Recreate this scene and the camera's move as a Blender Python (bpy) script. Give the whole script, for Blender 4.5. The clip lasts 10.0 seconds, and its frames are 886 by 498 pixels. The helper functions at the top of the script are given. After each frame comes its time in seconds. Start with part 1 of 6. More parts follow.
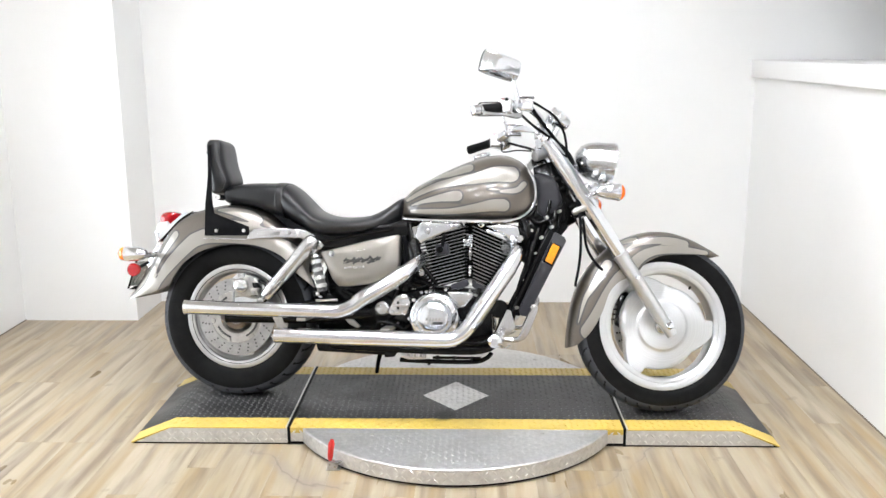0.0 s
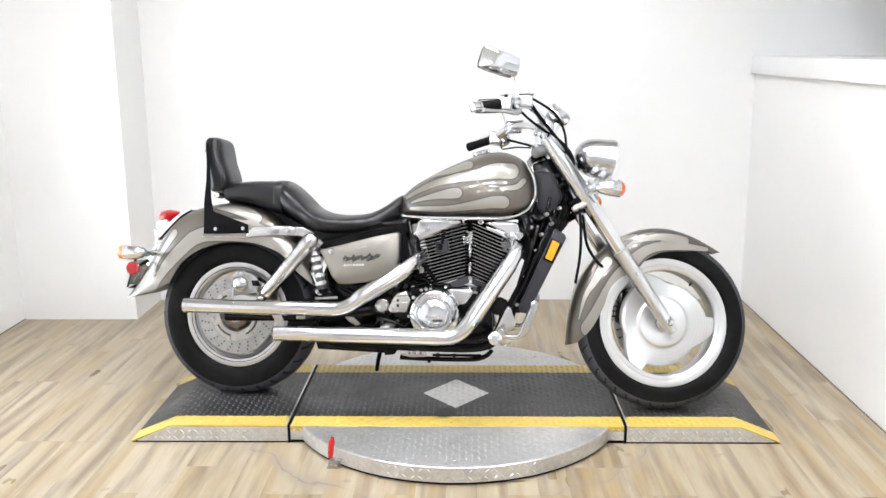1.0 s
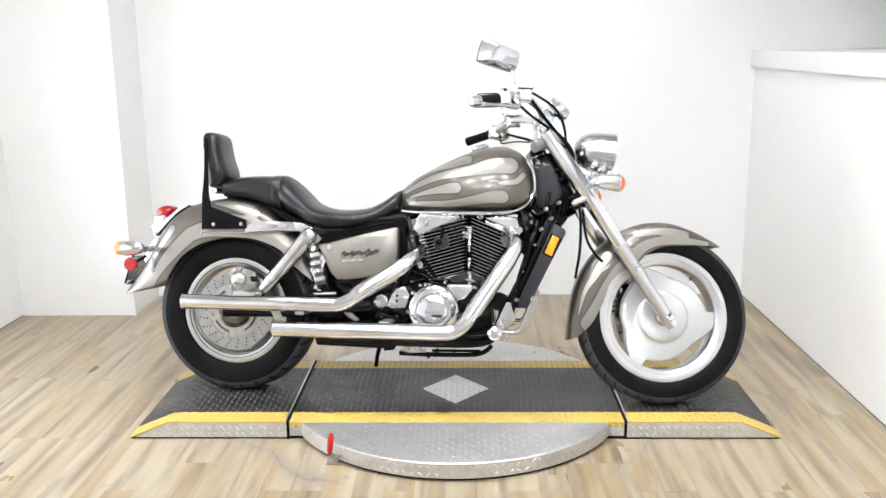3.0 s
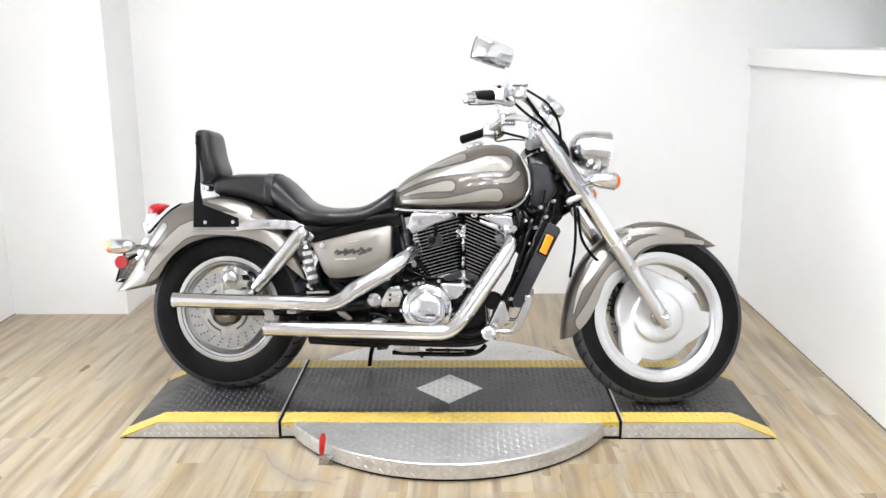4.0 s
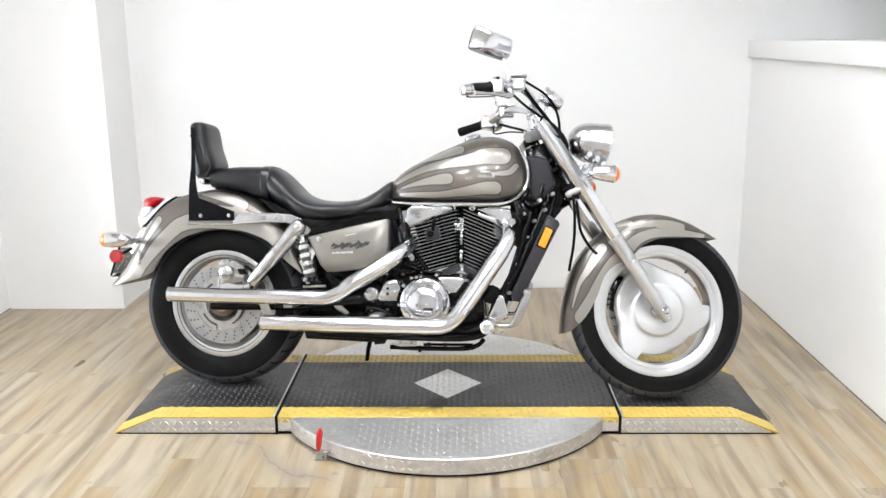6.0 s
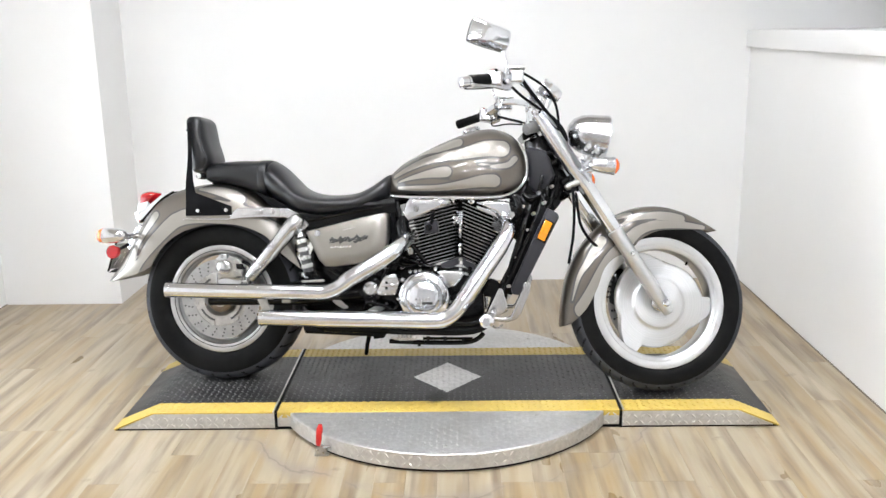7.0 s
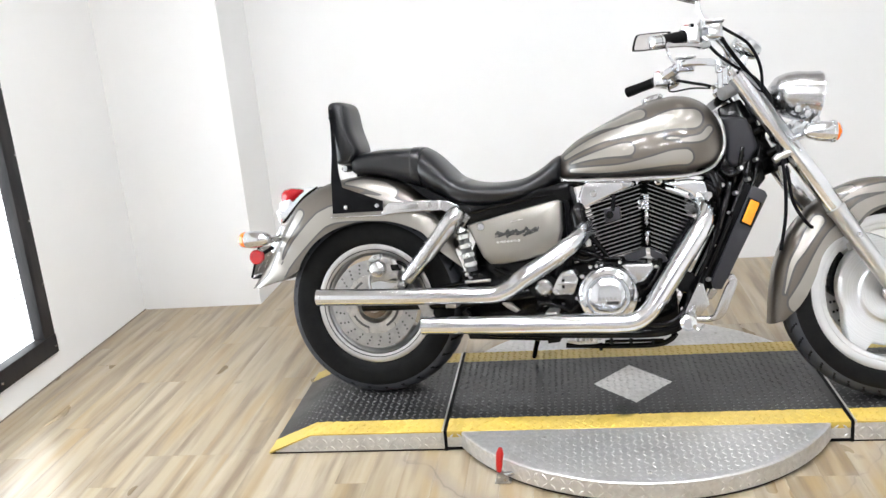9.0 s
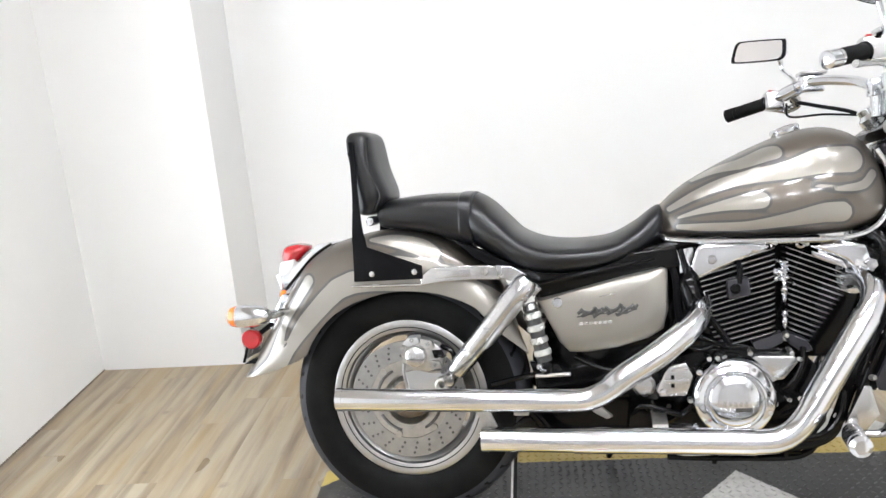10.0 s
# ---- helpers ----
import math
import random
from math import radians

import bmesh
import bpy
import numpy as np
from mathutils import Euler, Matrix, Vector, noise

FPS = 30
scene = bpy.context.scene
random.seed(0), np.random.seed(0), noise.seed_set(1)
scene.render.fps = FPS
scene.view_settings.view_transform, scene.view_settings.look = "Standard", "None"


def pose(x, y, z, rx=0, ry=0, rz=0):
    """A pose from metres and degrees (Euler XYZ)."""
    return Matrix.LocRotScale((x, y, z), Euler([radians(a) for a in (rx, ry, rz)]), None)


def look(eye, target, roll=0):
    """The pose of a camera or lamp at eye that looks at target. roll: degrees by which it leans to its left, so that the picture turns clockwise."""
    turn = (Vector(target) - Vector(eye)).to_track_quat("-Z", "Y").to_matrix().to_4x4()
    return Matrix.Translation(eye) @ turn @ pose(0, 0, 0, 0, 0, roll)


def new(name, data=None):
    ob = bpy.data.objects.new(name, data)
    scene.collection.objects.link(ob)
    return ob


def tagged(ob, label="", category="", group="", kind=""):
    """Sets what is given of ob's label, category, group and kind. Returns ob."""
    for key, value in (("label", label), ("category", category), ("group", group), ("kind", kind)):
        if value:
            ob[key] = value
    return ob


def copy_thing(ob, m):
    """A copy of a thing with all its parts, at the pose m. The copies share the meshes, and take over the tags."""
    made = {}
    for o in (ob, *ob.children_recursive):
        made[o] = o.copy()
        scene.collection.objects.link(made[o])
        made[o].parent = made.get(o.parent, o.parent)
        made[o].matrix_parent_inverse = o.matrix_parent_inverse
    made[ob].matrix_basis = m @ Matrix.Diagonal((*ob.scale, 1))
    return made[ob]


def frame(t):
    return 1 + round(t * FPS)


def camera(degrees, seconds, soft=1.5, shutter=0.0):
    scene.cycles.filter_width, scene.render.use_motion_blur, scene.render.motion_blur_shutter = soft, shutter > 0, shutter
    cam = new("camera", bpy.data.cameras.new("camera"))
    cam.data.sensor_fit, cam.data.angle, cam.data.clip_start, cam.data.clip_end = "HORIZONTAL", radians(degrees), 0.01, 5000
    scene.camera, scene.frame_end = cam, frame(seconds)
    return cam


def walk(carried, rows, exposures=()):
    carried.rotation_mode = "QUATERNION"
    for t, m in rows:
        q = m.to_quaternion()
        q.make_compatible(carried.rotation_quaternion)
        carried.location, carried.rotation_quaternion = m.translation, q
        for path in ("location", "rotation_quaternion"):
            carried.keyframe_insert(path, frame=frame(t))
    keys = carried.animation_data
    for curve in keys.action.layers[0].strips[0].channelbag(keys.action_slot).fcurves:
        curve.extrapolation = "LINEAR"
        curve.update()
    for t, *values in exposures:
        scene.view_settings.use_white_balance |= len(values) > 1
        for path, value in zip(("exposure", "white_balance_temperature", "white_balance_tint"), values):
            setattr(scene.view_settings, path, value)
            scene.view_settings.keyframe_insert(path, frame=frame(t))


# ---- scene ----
cam = camera(52.5, 10.0, soft=1.5)
PATH = [
    (0, (0.048, -3.421, 1.434), (-0.007, -1.4692, 1.001), -0.30),
    (0.5, (0.053, -3.418, 1.411), (0.002, -1.4644, 0.9859), -0.70),
    (1, (0.047, -3.414, 1.429), (-0.007, -1.4631, 0.992), -0.50),
    (1.5, (0.048, -3.419, 1.411), (-0.017, -1.4664, 0.9829), -0.50),
    (2, (0.048, -3.42, 1.417), (-0.015, -1.4678, 0.987), -0.60),
    (2.5, (0.043, -3.413, 1.426), (-0.017, -1.4636, 0.9831), -0.70),
    (2.7, (0.0435, -3.4077, 1.4260), (-0.0099, -1.4587, 0.9777), -0.68),
    (3.8, (0.0566, -3.3742, 1.4201), (0.0061, -1.4260, 0.9750), -0.53),
    (4, (0.059, -3.37, 1.417), (0.013, -1.4218, 0.9672), -0.50),
    (4.5, (0.062, -3.361, 1.401), (0.024, -1.4099, 0.963), -0.80),
    (5, (0.056, -3.347, 1.423), (0.026, -1.402, 0.958), -0.50),
    (5.5, (0.063, -3.345, 1.403), (0.025, -1.399, 0.943), -0.40),
    (5.7, (0.0627, -3.3434, 1.4034), (0.0165, -1.3976, 0.9472), -0.47),
    (6.8, (0.0566, -3.3226, 1.4116), (0.0266, -1.3806, 0.9275), -0.84),
    (7, (0.056, -3.319, 1.412), (0.018, -1.3783, 0.9301), -0.90),
    (7.5, (0.046, -3.308, 1.41), (0.017, -1.3702, 0.916), -0.20),
    (8, (-0.002, -3.269, 1.407), (-0.023, -1.3331, 0.905), 0.10),
    (8.1, (-0.0069, -3.2549, 1.4273), (-0.0489, -1.3219, 0.9154), -0.06),
    (8.2, (-0.0315, -3.2394, 1.4325), (-0.1024, -1.3076, 0.9196), -0.23),
    (8.3, (-0.0564, -3.2264, 1.4338), (-0.1452, -1.2962, 0.9175), -0.73),
    (8.4, (-0.1055, -3.213, 1.4269), (-0.204, -1.2831, 0.9114), -2.57),
    (8.5, (-0.106, -3.179, 1.429), (-0.22, -1.2538, 0.8992), -4.00),
    (8.6, (-0.1254, -3.1574, 1.4219), (-0.2387, -1.2382, 0.871), -4.66),
    (8.7, (-0.1451, -3.1097, 1.4261), (-0.2753, -1.1918, 0.874), -4.33),
    (8.8, (-0.16, -3.0633, 1.41), (-0.3365, -1.1451, 0.8721), -4.85),
    (9, (-0.187, -2.91, 1.397), (-0.468, -1.0029, 0.864), -5.30),
    (9.1, (-0.2129, -2.8232, 1.3926), (-0.5247, -0.9127, 0.8901), -4.71),
    (9.2, (-0.2387, -2.7295, 1.3904), (-0.5487, -0.8087, 0.9273), -4.25),
    (9.3, (-0.2627, -2.6446, 1.4037), (-0.5804, -0.7207, 0.9592), -2.96),
    (9.4, (-0.3005, -2.5741, 1.4151), (-0.6949, -0.6724, 0.9376), -2.68),
    (9.5, (-0.343, -2.514, 1.43), (-0.7868, -0.6277, 0.9352), -3.10),
    (9.6, (-0.3966, -2.4578, 1.4179), (-0.8306, -0.5595, 0.9617), -3.67),
    (9.7, (-0.424, -2.3795, 1.4101), (-0.8001, -0.469, 0.9535), -3.96),
    (9.8, (-0.4651, -2.2978, 1.4177), (-0.7828, -0.3879, 0.9164), -4.05),
    (9.9, (-0.5061, -2.2357, 1.4139), (-0.7571, -0.3258, 0.8758), -5.49),
    (10, (-0.516, -2.143, 1.421), (-0.7249, -0.2315, 0.8711), -5.00),
]
walk(cam, [(t, look(eye, target, roll)) for t, eye, target, roll in PATH],
     [(0.0, -0.12), (2.5, -0.12), (4.0, -0.14), (5.5, -0.2), (7.0, -0.26), (8.0, -0.3), (9.0, -0.26), (10.0, -0.22)])

# ---- light ----
LAMP = 167.0
world = bpy.data.worlds.new("world")
scene.world = world
world.use_nodes = True
world.node_tree.nodes["Background"].inputs["Color"].default_value = (0.9, 0.95, 1.0, 1)
world.node_tree.nodes["Background"].inputs["Strength"].default_value = 1.0


# ---- materials ----
def nodes_of(name):
    m = bpy.data.materials.new(name)
    m.use_nodes = True
    nt = m.node_tree
    b = nt.nodes["Principled BSDF"]
    return m, nt, b


def noise_fac(nt, scale, detail=4.0, rough=0.55, coord="Object", stretch=None):
    tc = nt.nodes.new("ShaderNodeTexCoord")
    n = nt.nodes.new("ShaderNodeTexNoise")
    n.inputs["Scale"].default_value = scale
    n.inputs["Detail"].default_value = detail
    n.inputs["Roughness"].default_value = rough
    out = tc.outputs[coord]
    if stretch:
        mp = nt.nodes.new("ShaderNodeMapping")
        mp.inputs["Scale"].default_value = stretch
        nt.links.new(out, mp.inputs["Vector"])
        out = mp.outputs["Vector"]
    nt.links.new(out, n.inputs["Vector"])
    return n.outputs["Fac"]


def mapped(nt, fac, lo, hi, a=0.3, b=0.7):
    r = nt.nodes.new("ShaderNodeMapRange")
    r.inputs["From Min"].default_value, r.inputs["From Max"].default_value = a, b
    r.inputs["To Min"].default_value, r.inputs["To Max"].default_value = lo, hi
    nt.links.new(fac, r.inputs["Value"])
    return r.outputs["Result"]


def mixed(nt, fac, ca, cb, mode="MIX"):
    m = nt.nodes.new("ShaderNodeMix")
    m.data_type, m.blend_type = "RGBA", mode
    for key, v in ((0, fac), (6, ca), (7, cb)):
        if isinstance(v, (int, float)):
            m.inputs[key].default_value = v
        elif isinstance(v, tuple):
            m.inputs[key].default_value = (*v, 1) if len(v) == 3 else v
        else:
            nt.links.new(v, m.inputs[key])
    return m.outputs[2]


def bumped(nt, b, fac, strength=0.2, distance=0.002):
    n = nt.nodes.new("ShaderNodeBump")
    n.inputs["Strength"].default_value, n.inputs["Distance"].default_value = strength, distance
    nt.links.new(fac, n.inputs["Height"])
    nt.links.new(n.outputs["Normal"], b.inputs["Normal"])


def surface(name, col, col2=None, rough=0.5, rough2=None, metal=0.0, scale=12.0, grain=0.0, grain_scale=300.0, coat=0.0, stretch=None, spec=0.5):
    m, nt, b = nodes_of(name)
    f = noise_fac(nt, scale, 6.0, 0.6, "Object", stretch)
    nt.links.new(mixed(nt, mapped(nt, f, 0, 1), col, col2 or tuple(c * 0.85 for c in col)), b.inputs["Base Color"])
    nt.links.new(mapped(nt, f, rough, rough2 if rough2 is not None else rough * 1.25), b.inputs["Roughness"])
    b.inputs["Metallic"].default_value = metal
    b.inputs["Coat Weight"].default_value = coat
    b.inputs["Coat Roughness"].default_value = 0.04
    b.inputs["Specular IOR Level"].default_value = spec
    if grain:
        bumped(nt, b, noise_fac(nt, grain_scale, 3.0), grain, 0.001)
    return m


def glow(name, col, power):
    m, nt, b = nodes_of(name)
    b.inputs["Base Color"].default_value = (*col, 1)
    b.inputs["Emission Color"].default_value = (*col, 1)
    b.inputs["Emission Strength"].default_value = power
    return m


CHROME = surface("chrome", (0.835, 0.855, 0.89), (0.78, 0.798, 0.832), 0.10, 0.17, 1.0, 9.0)
BRIGHT = surface("polished_alloy", (0.63, 0.63, 0.64), (0.55, 0.55, 0.56), 0.2, 0.3, 1.0, 14.0)
SATIN = surface("satin_chrome", (0.68, 0.68, 0.685), (0.56, 0.56, 0.565), 0.18, 0.28, 1.0, 14.0)
ALLOY = surface("machined_alloy", (0.69, 0.70, 0.715), (0.64, 0.65, 0.665), 0.29, 0.33, 1.0, 10.0)
DULL = surface("dull_alloy", (0.55, 0.54, 0.52), (0.38, 0.37, 0.35), 0.3, 0.5, 1.0, 30.0, 0.15, 200.0)
BLACK = surface("black_paint", (0.002, 0.002, 0.0025), (0.004, 0.004, 0.004), 0.08, 0.18, 0.0, 25.0, 0.04, 250.0, spec=0.22)
MATT = surface("matt_black", (0.003, 0.003, 0.0036), (0.006, 0.006, 0.007), 0.5, 0.65, 0.0, 30.0, 0.12, 400.0, spec=0.07)
RUBBER = surface("rubber", (0.004, 0.004, 0.0044), (0.009, 0.009, 0.0088), 0.45, 0.62, 0.0, 18.0, 0.15, 500.0, spec=0.08)
LEATHER = surface("black_vinyl", (0.0022, 0.0024, 0.0036), (0.0036, 0.004, 0.0058), 0.31, 0.37, 0.0, 10.0, 0.06, 260.0, spec=0.5)
FINS = surface("finned_black", (0.002, 0.002, 0.002), (0.004, 0.004, 0.004), 0.4, 0.55, 0.0, 40.0, spec=0.05)
TREAD = surface("grey_tread_rubber", (0.032, 0.034, 0.040), (0.055, 0.057, 0.064), 0.5, 0.65, 0.0, 22.0, 0.15, 500.0, spec=0.2)
SLATE = surface("slate_plastic", (0.026, 0.026, 0.031), (0.036, 0.036, 0.042), 0.3, 0.4, spec=0.25)
FINEDGE = surface("fin_edge", (0.62, 0.62, 0.61), (0.36, 0.36, 0.36), 0.25, 0.4, 1.0, 60.0)
AMBER = surface("amber_lens", (0.92, 0.17, 0.006), (0.85, 0.12, 0.004), 0.12, 0.2, 0.0, 60.0, coat=0.6)
GOLD = surface("amber_reflector", (0.95, 0.36, 0.015), (0.9, 0.26, 0.01), 0.15, 0.25, 0.0, 90.0, coat=0.5)
RED = surface("red_lens", (0.42, 0.006, 0.010), (0.34, 0.004, 0.008), 0.1, 0.2, 0.0, 60.0, coat=0.6)
REDGRIP = surface("red_vinyl", (0.55, 0.012, 0.01), (0.45, 0.01, 0.008), 0.4, 0.5, 0.0, 40.0)
CLEAR = surface("clear_lens", (0.80, 0.80, 0.80), (0.74, 0.74, 0.74), 0.06, 0.12, 0.2, 50.0, coat=0.8)
MIRROR = surface("mirror_glass", (0.66, 0.64, 0.63), (0.64, 0.62, 0.61), 0.01, 0.02, 1.0, 5.0)
WHITEPLASTIC = surface("white_spring_cover", (0.75, 0.75, 0.73), (0.65, 0.65, 0.63), 0.2, 0.3, 0.6, 40.0)
SHOCKGREY = surface("shock_grey", (0.035, 0.035, 0.036), (0.06, 0.06, 0.06), 0.3, 0.4, 0.0, 40.0)
LETTER = surface("badge_grey", (0.03, 0.03, 0.03), (0.07, 0.069, 0.067), 0.3, 0.4, 0.3, 80.0)


def turned_alloy():
    m, nt, b = nodes_of("turned_alloy")
    t = nt.nodes.new("ShaderNodeTangent")
    t.direction_type, t.axis = "RADIAL", "Y"
    nt.links.new(t.outputs[0], b.inputs["Tangent"])
    tc = nt.nodes.new("ShaderNodeTexCoord")
    mul = nt.nodes.new("ShaderNodeVectorMath")
    mul.operation = "MULTIPLY"
    mul.inputs[1].default_value = (1, 0, 1)
    nt.links.new(tc.outputs["Object"], mul.inputs[0])
    ln = nt.nodes.new("ShaderNodeVectorMath")
    ln.operation = "LENGTH"
    nt.links.new(mul.outputs[0], ln.inputs[0])
    n = nt.nodes.new("ShaderNodeTexNoise")
    n.noise_dimensions = "1D"
    n.inputs["Scale"].default_value = 420.0
    nt.links.new(ln.outputs["Value"], n.inputs["W"])
    nt.links.new(mixed(nt, mapped(nt, n.outputs["Fac"], 0, 1), (0.70, 0.71, 0.725), (0.58, 0.59, 0.60)), b.inputs["Base Color"])
    b.inputs["Metallic"].default_value = 1.0
    b.inputs["Roughness"].default_value = 0.37
    b.inputs["Anisotropic"].default_value = 0.75
    return m


TURNED = turned_alloy()
STEEL = surface("brushed_steel", (0.44, 0.44, 0.44), (0.34, 0.34, 0.34), 0.28, 0.4, 1.0, 35.0)
LIP = surface("rim_lip", (0.54, 0.54, 0.54), (0.46, 0.46, 0.46), 0.3, 0.4, 1.0, 12.0)
# dark grey that stands in for the shade inside holes and slots
HOLE_SHADE = surface("hole_shade", (0.10, 0.10, 0.10), (0.07, 0.07, 0.07), 0.6)
BADGE = surface("badge_silver", (0.8, 0.79, 0.76), (0.7, 0.69, 0.66), 0.2, 0.3, 0.8, 80.0)


def flame_paint():
    m, nt, b = nodes_of("flame_paint")
    at = nt.nodes.new("ShaderNodeUVMap")
    at.uv_map = "flame"
    sx = nt.nodes.new("ShaderNodeSeparateXYZ")
    nt.links.new(at.outputs["UV"], sx.inputs[0])
    d = sx.outputs["X"]
    fill = mapped(nt, d, 1, 0, -0.0004, 0.0004)
    line = mapped(nt, d, 1, 0, 0.0052, 0.0068)
    sp = noise_fac(nt, 900.0, 2.0)
    base = mixed(nt, mapped(nt, noise_fac(nt, 5.0), 0, 1), (0.108, 0.092, 0.076), (0.13, 0.113, 0.095))
    light = mixed(nt, mapped(nt, noise_fac(nt, 6.0), 0, 1), (0.318, 0.298, 0.268), (0.286, 0.269, 0.244))
    c = mixed(nt, line, base, (0.078, 0.076, 0.075))
    c = mixed(nt, fill, c, light)
    c = mixed(nt, mapped(nt, sp, 0.0, 0.06, 0.35, 0.75), c, (0.42, 0.40, 0.38))
    nt.links.new(c, b.inputs["Base Color"])
    b.inputs["Metallic"].default_value = 0.72
    nt.links.new(mapped(nt, sp, 0.36, 0.42), b.inputs["Roughness"])
    b.inputs["Coat Weight"].default_value = 0.8
    b.inputs["Coat Roughness"].default_value = 0.09
    return m


PAINT = flame_paint()


def wall_paint(name, col):
    m, nt, b = nodes_of(name)
    f = noise_fac(nt, 1.3, 5.0, 0.6)
    g = noise_fac(nt, 14.0, 4.0)
    c = mixed(nt, mapped(nt, f, 0, 1), col, tuple(v * 0.965 for v in col))
    c = mixed(nt, mapped(nt, g, 0, 0.25, 0.55, 0.8), c, tuple(v * 0.95 for v in col))
    nt.links.new(c, b.inputs["Base Color"])
    b.inputs["Roughness"].default_value = 0.55
    bumped(nt, b, noise_fac(nt, 180.0, 3.0), 0.12, 0.001)
    return m


WALL = wall_paint("white_wall_paint", (0.84, 0.84, 0.835))
CEIL = wall_paint("ceiling_paint", (0.58, 0.55, 0.525))
FAR = wall_paint("far_wall_paint", (0.47, 0.465, 0.46))
JOINT = surface("dark_joint", (0.15, 0.125, 0.1), (0.26, 0.225, 0.19), 0.7, 0.8, 0.0, 9.0)
FIXTURE = surface("white_enamel", (0.75, 0.75, 0.74), None, 0.3)


def plank_mat():
    m, nt, b = nodes_of("oak_vinyl_plank")
    info = nt.nodes.new("ShaderNodeObjectInfo")
    geo = nt.nodes.new("ShaderNodeNewGeometry")
    add = nt.nodes.new("ShaderNodeVectorMath")
    add.operation = "MULTIPLY_ADD"
    comb = nt.nodes.new("ShaderNodeCombineXYZ")
    for k, mul in (("X", 37.0), ("Y", 91.0), ("Z", 13.0)):
        mm = nt.nodes.new("ShaderNodeMath")
        mm.operation = "MULTIPLY"
        mm.inputs[1].default_value = mul
        nt.links.new(info.outputs["Random"], mm.inputs[0])
        nt.links.new(mm.outputs[0], comb.inputs[k])
    add.inputs[1].default_value = (1, 1, 1)
    nt.links.new(geo.outputs["Position"], add.inputs[0])
    nt.links.new(comb.outputs[0], add.inputs[2])

    def grain(scale, stretch, detail, swirl=0.6):
        mp = nt.nodes.new("ShaderNodeMapping")
        mp.inputs["Scale"].default_value = stretch
        nt.links.new(add.outputs[0], mp.inputs["Vector"])
        n = nt.nodes.new("ShaderNodeTexNoise")
        n.inputs["Scale"].default_value, n.inputs["Detail"].default_value = scale, detail
        n.inputs["Distortion"].default_value = swirl
        nt.links.new(mp.outputs[0], n.inputs["Vector"])
        return n.outputs["Fac"]

    cloud = grain(2.2, (2.4, 1.0, 1), 3.0, 0.1)
    streak = grain(5.5, (4.0, 0.5, 1), 5.0, 0.1)
    fine = grain(24.0, (4.0, 0.2, 1), 3.0, 0.1)
    tone = nt.nodes.new("ShaderNodeValToRGB")
    tone.color_ramp.elements[0].color = (0.338, 0.280, 0.196, 1)
    tone.color_ramp.elements[1].color = (0.362, 0.305, 0.222, 1)
    e = tone.color_ramp.elements.new(0.45)
    e.color = (0.350, 0.287, 0.195, 1)
    e = tone.color_ramp.elements.new(0.7)
    e.color = (0.318, 0.264, 0.188, 1)
    nt.links.new(info.outputs["Random"], tone.inputs["Fac"])
    c = mixed(nt, mapped(nt, cloud, 0, 0.6, 0.35, 0.68), tone.outputs["Color"], (0.375, 0.305, 0.195))
    warm = grain(1.0, (17.0, 1.3, 1), 3.0, 0.0)
    brown = grain(1.0, (20.0, 1.6, 1), 4.0, 0.0)
    grey = grain(1.0, (13.0, 1.1, 1), 3.0, 0.0)
    c = mixed(nt, mapped(nt, grey, 0, 0.8, 0.36, 0.68), c, (0.45, 0.392, 0.30))
    c = mixed(nt, mapped(nt, warm, 0, 0.9, 0.42, 0.68), c, (0.315, 0.218, 0.098))
    c = mixed(nt, mapped(nt, brown, 0, 0.85, 0.46, 0.70), c, (0.145, 0.103, 0.062))
    c = mixed(nt, mapped(nt, streak, 0, 0.2, 0.5, 0.7), c, (0.19, 0.145, 0.092))
    c = mixed(nt, mapped(nt, fine, 0, 0.12, 0.35, 0.7), c, (0.361, 0.323, 0.265))
    # scuffed ring worn round the turntable
    ln = nt.nodes.new("ShaderNodeVectorMath")
    ln.operation = "LENGTH"
    flat = nt.nodes.new("ShaderNodeVectorMath")
    flat.operation = "MULTIPLY"
    flat.inputs[1].default_value = (1, 1, 0)
    nt.links.new(geo.outputs["Position"], flat.inputs[0])
    wob = nt.nodes.new("ShaderNodeTexNoise")
    wob.inputs["Scale"].default_value, wob.inputs["Detail"].default_value = 3.2, 4.0
    nt.links.new(geo.outputs["Position"], wob.inputs["Vector"])
    nt.links.new(flat.outputs[0], ln.inputs[0])
    rad = nt.nodes.new("ShaderNodeMath")
    rad.operation = "ADD"
    nt.links.new(ln.outputs["Value"], rad.inputs[0])
    nt.links.new(mapped(nt, wob.outputs["Fac"], -0.06, 0.06), rad.inputs[1])
    dist = nt.nodes.new("ShaderNodeMath")
    dist.operation = "SUBTRACT"
    dist.inputs[1].default_value = 0.79
    nt.links.new(rad.outputs[0], dist.inputs[0])
    ab = nt.nodes.new("ShaderNodeMath")
    ab.operation = "ABSOLUTE"
    nt.links.new(dist.outputs[0], ab.inputs[0])
    patch = nt.nodes.new("ShaderNodeTexNoise")
    patch.inputs["Scale"].default_value, patch.inputs["Detail"].default_value = 5.0, 5.0
    nt.links.new(geo.outputs["Position"], patch.inputs["Vector"])
    both_of = nt.nodes.new("ShaderNodeMath")
    both_of.operation = "MULTIPLY"
    nt.links.new(mapped(nt, ab.outputs[0], 0.7, 0.0, 0.008, 0.05), both_of.inputs[0])
    nt.links.new(mapped(nt, patch.outputs["Fac"], 0, 1, 0.38, 0.62), both_of.inputs[1])
    c = mixed(nt, both_of.outputs[0], c, (0.27, 0.232, 0.20))
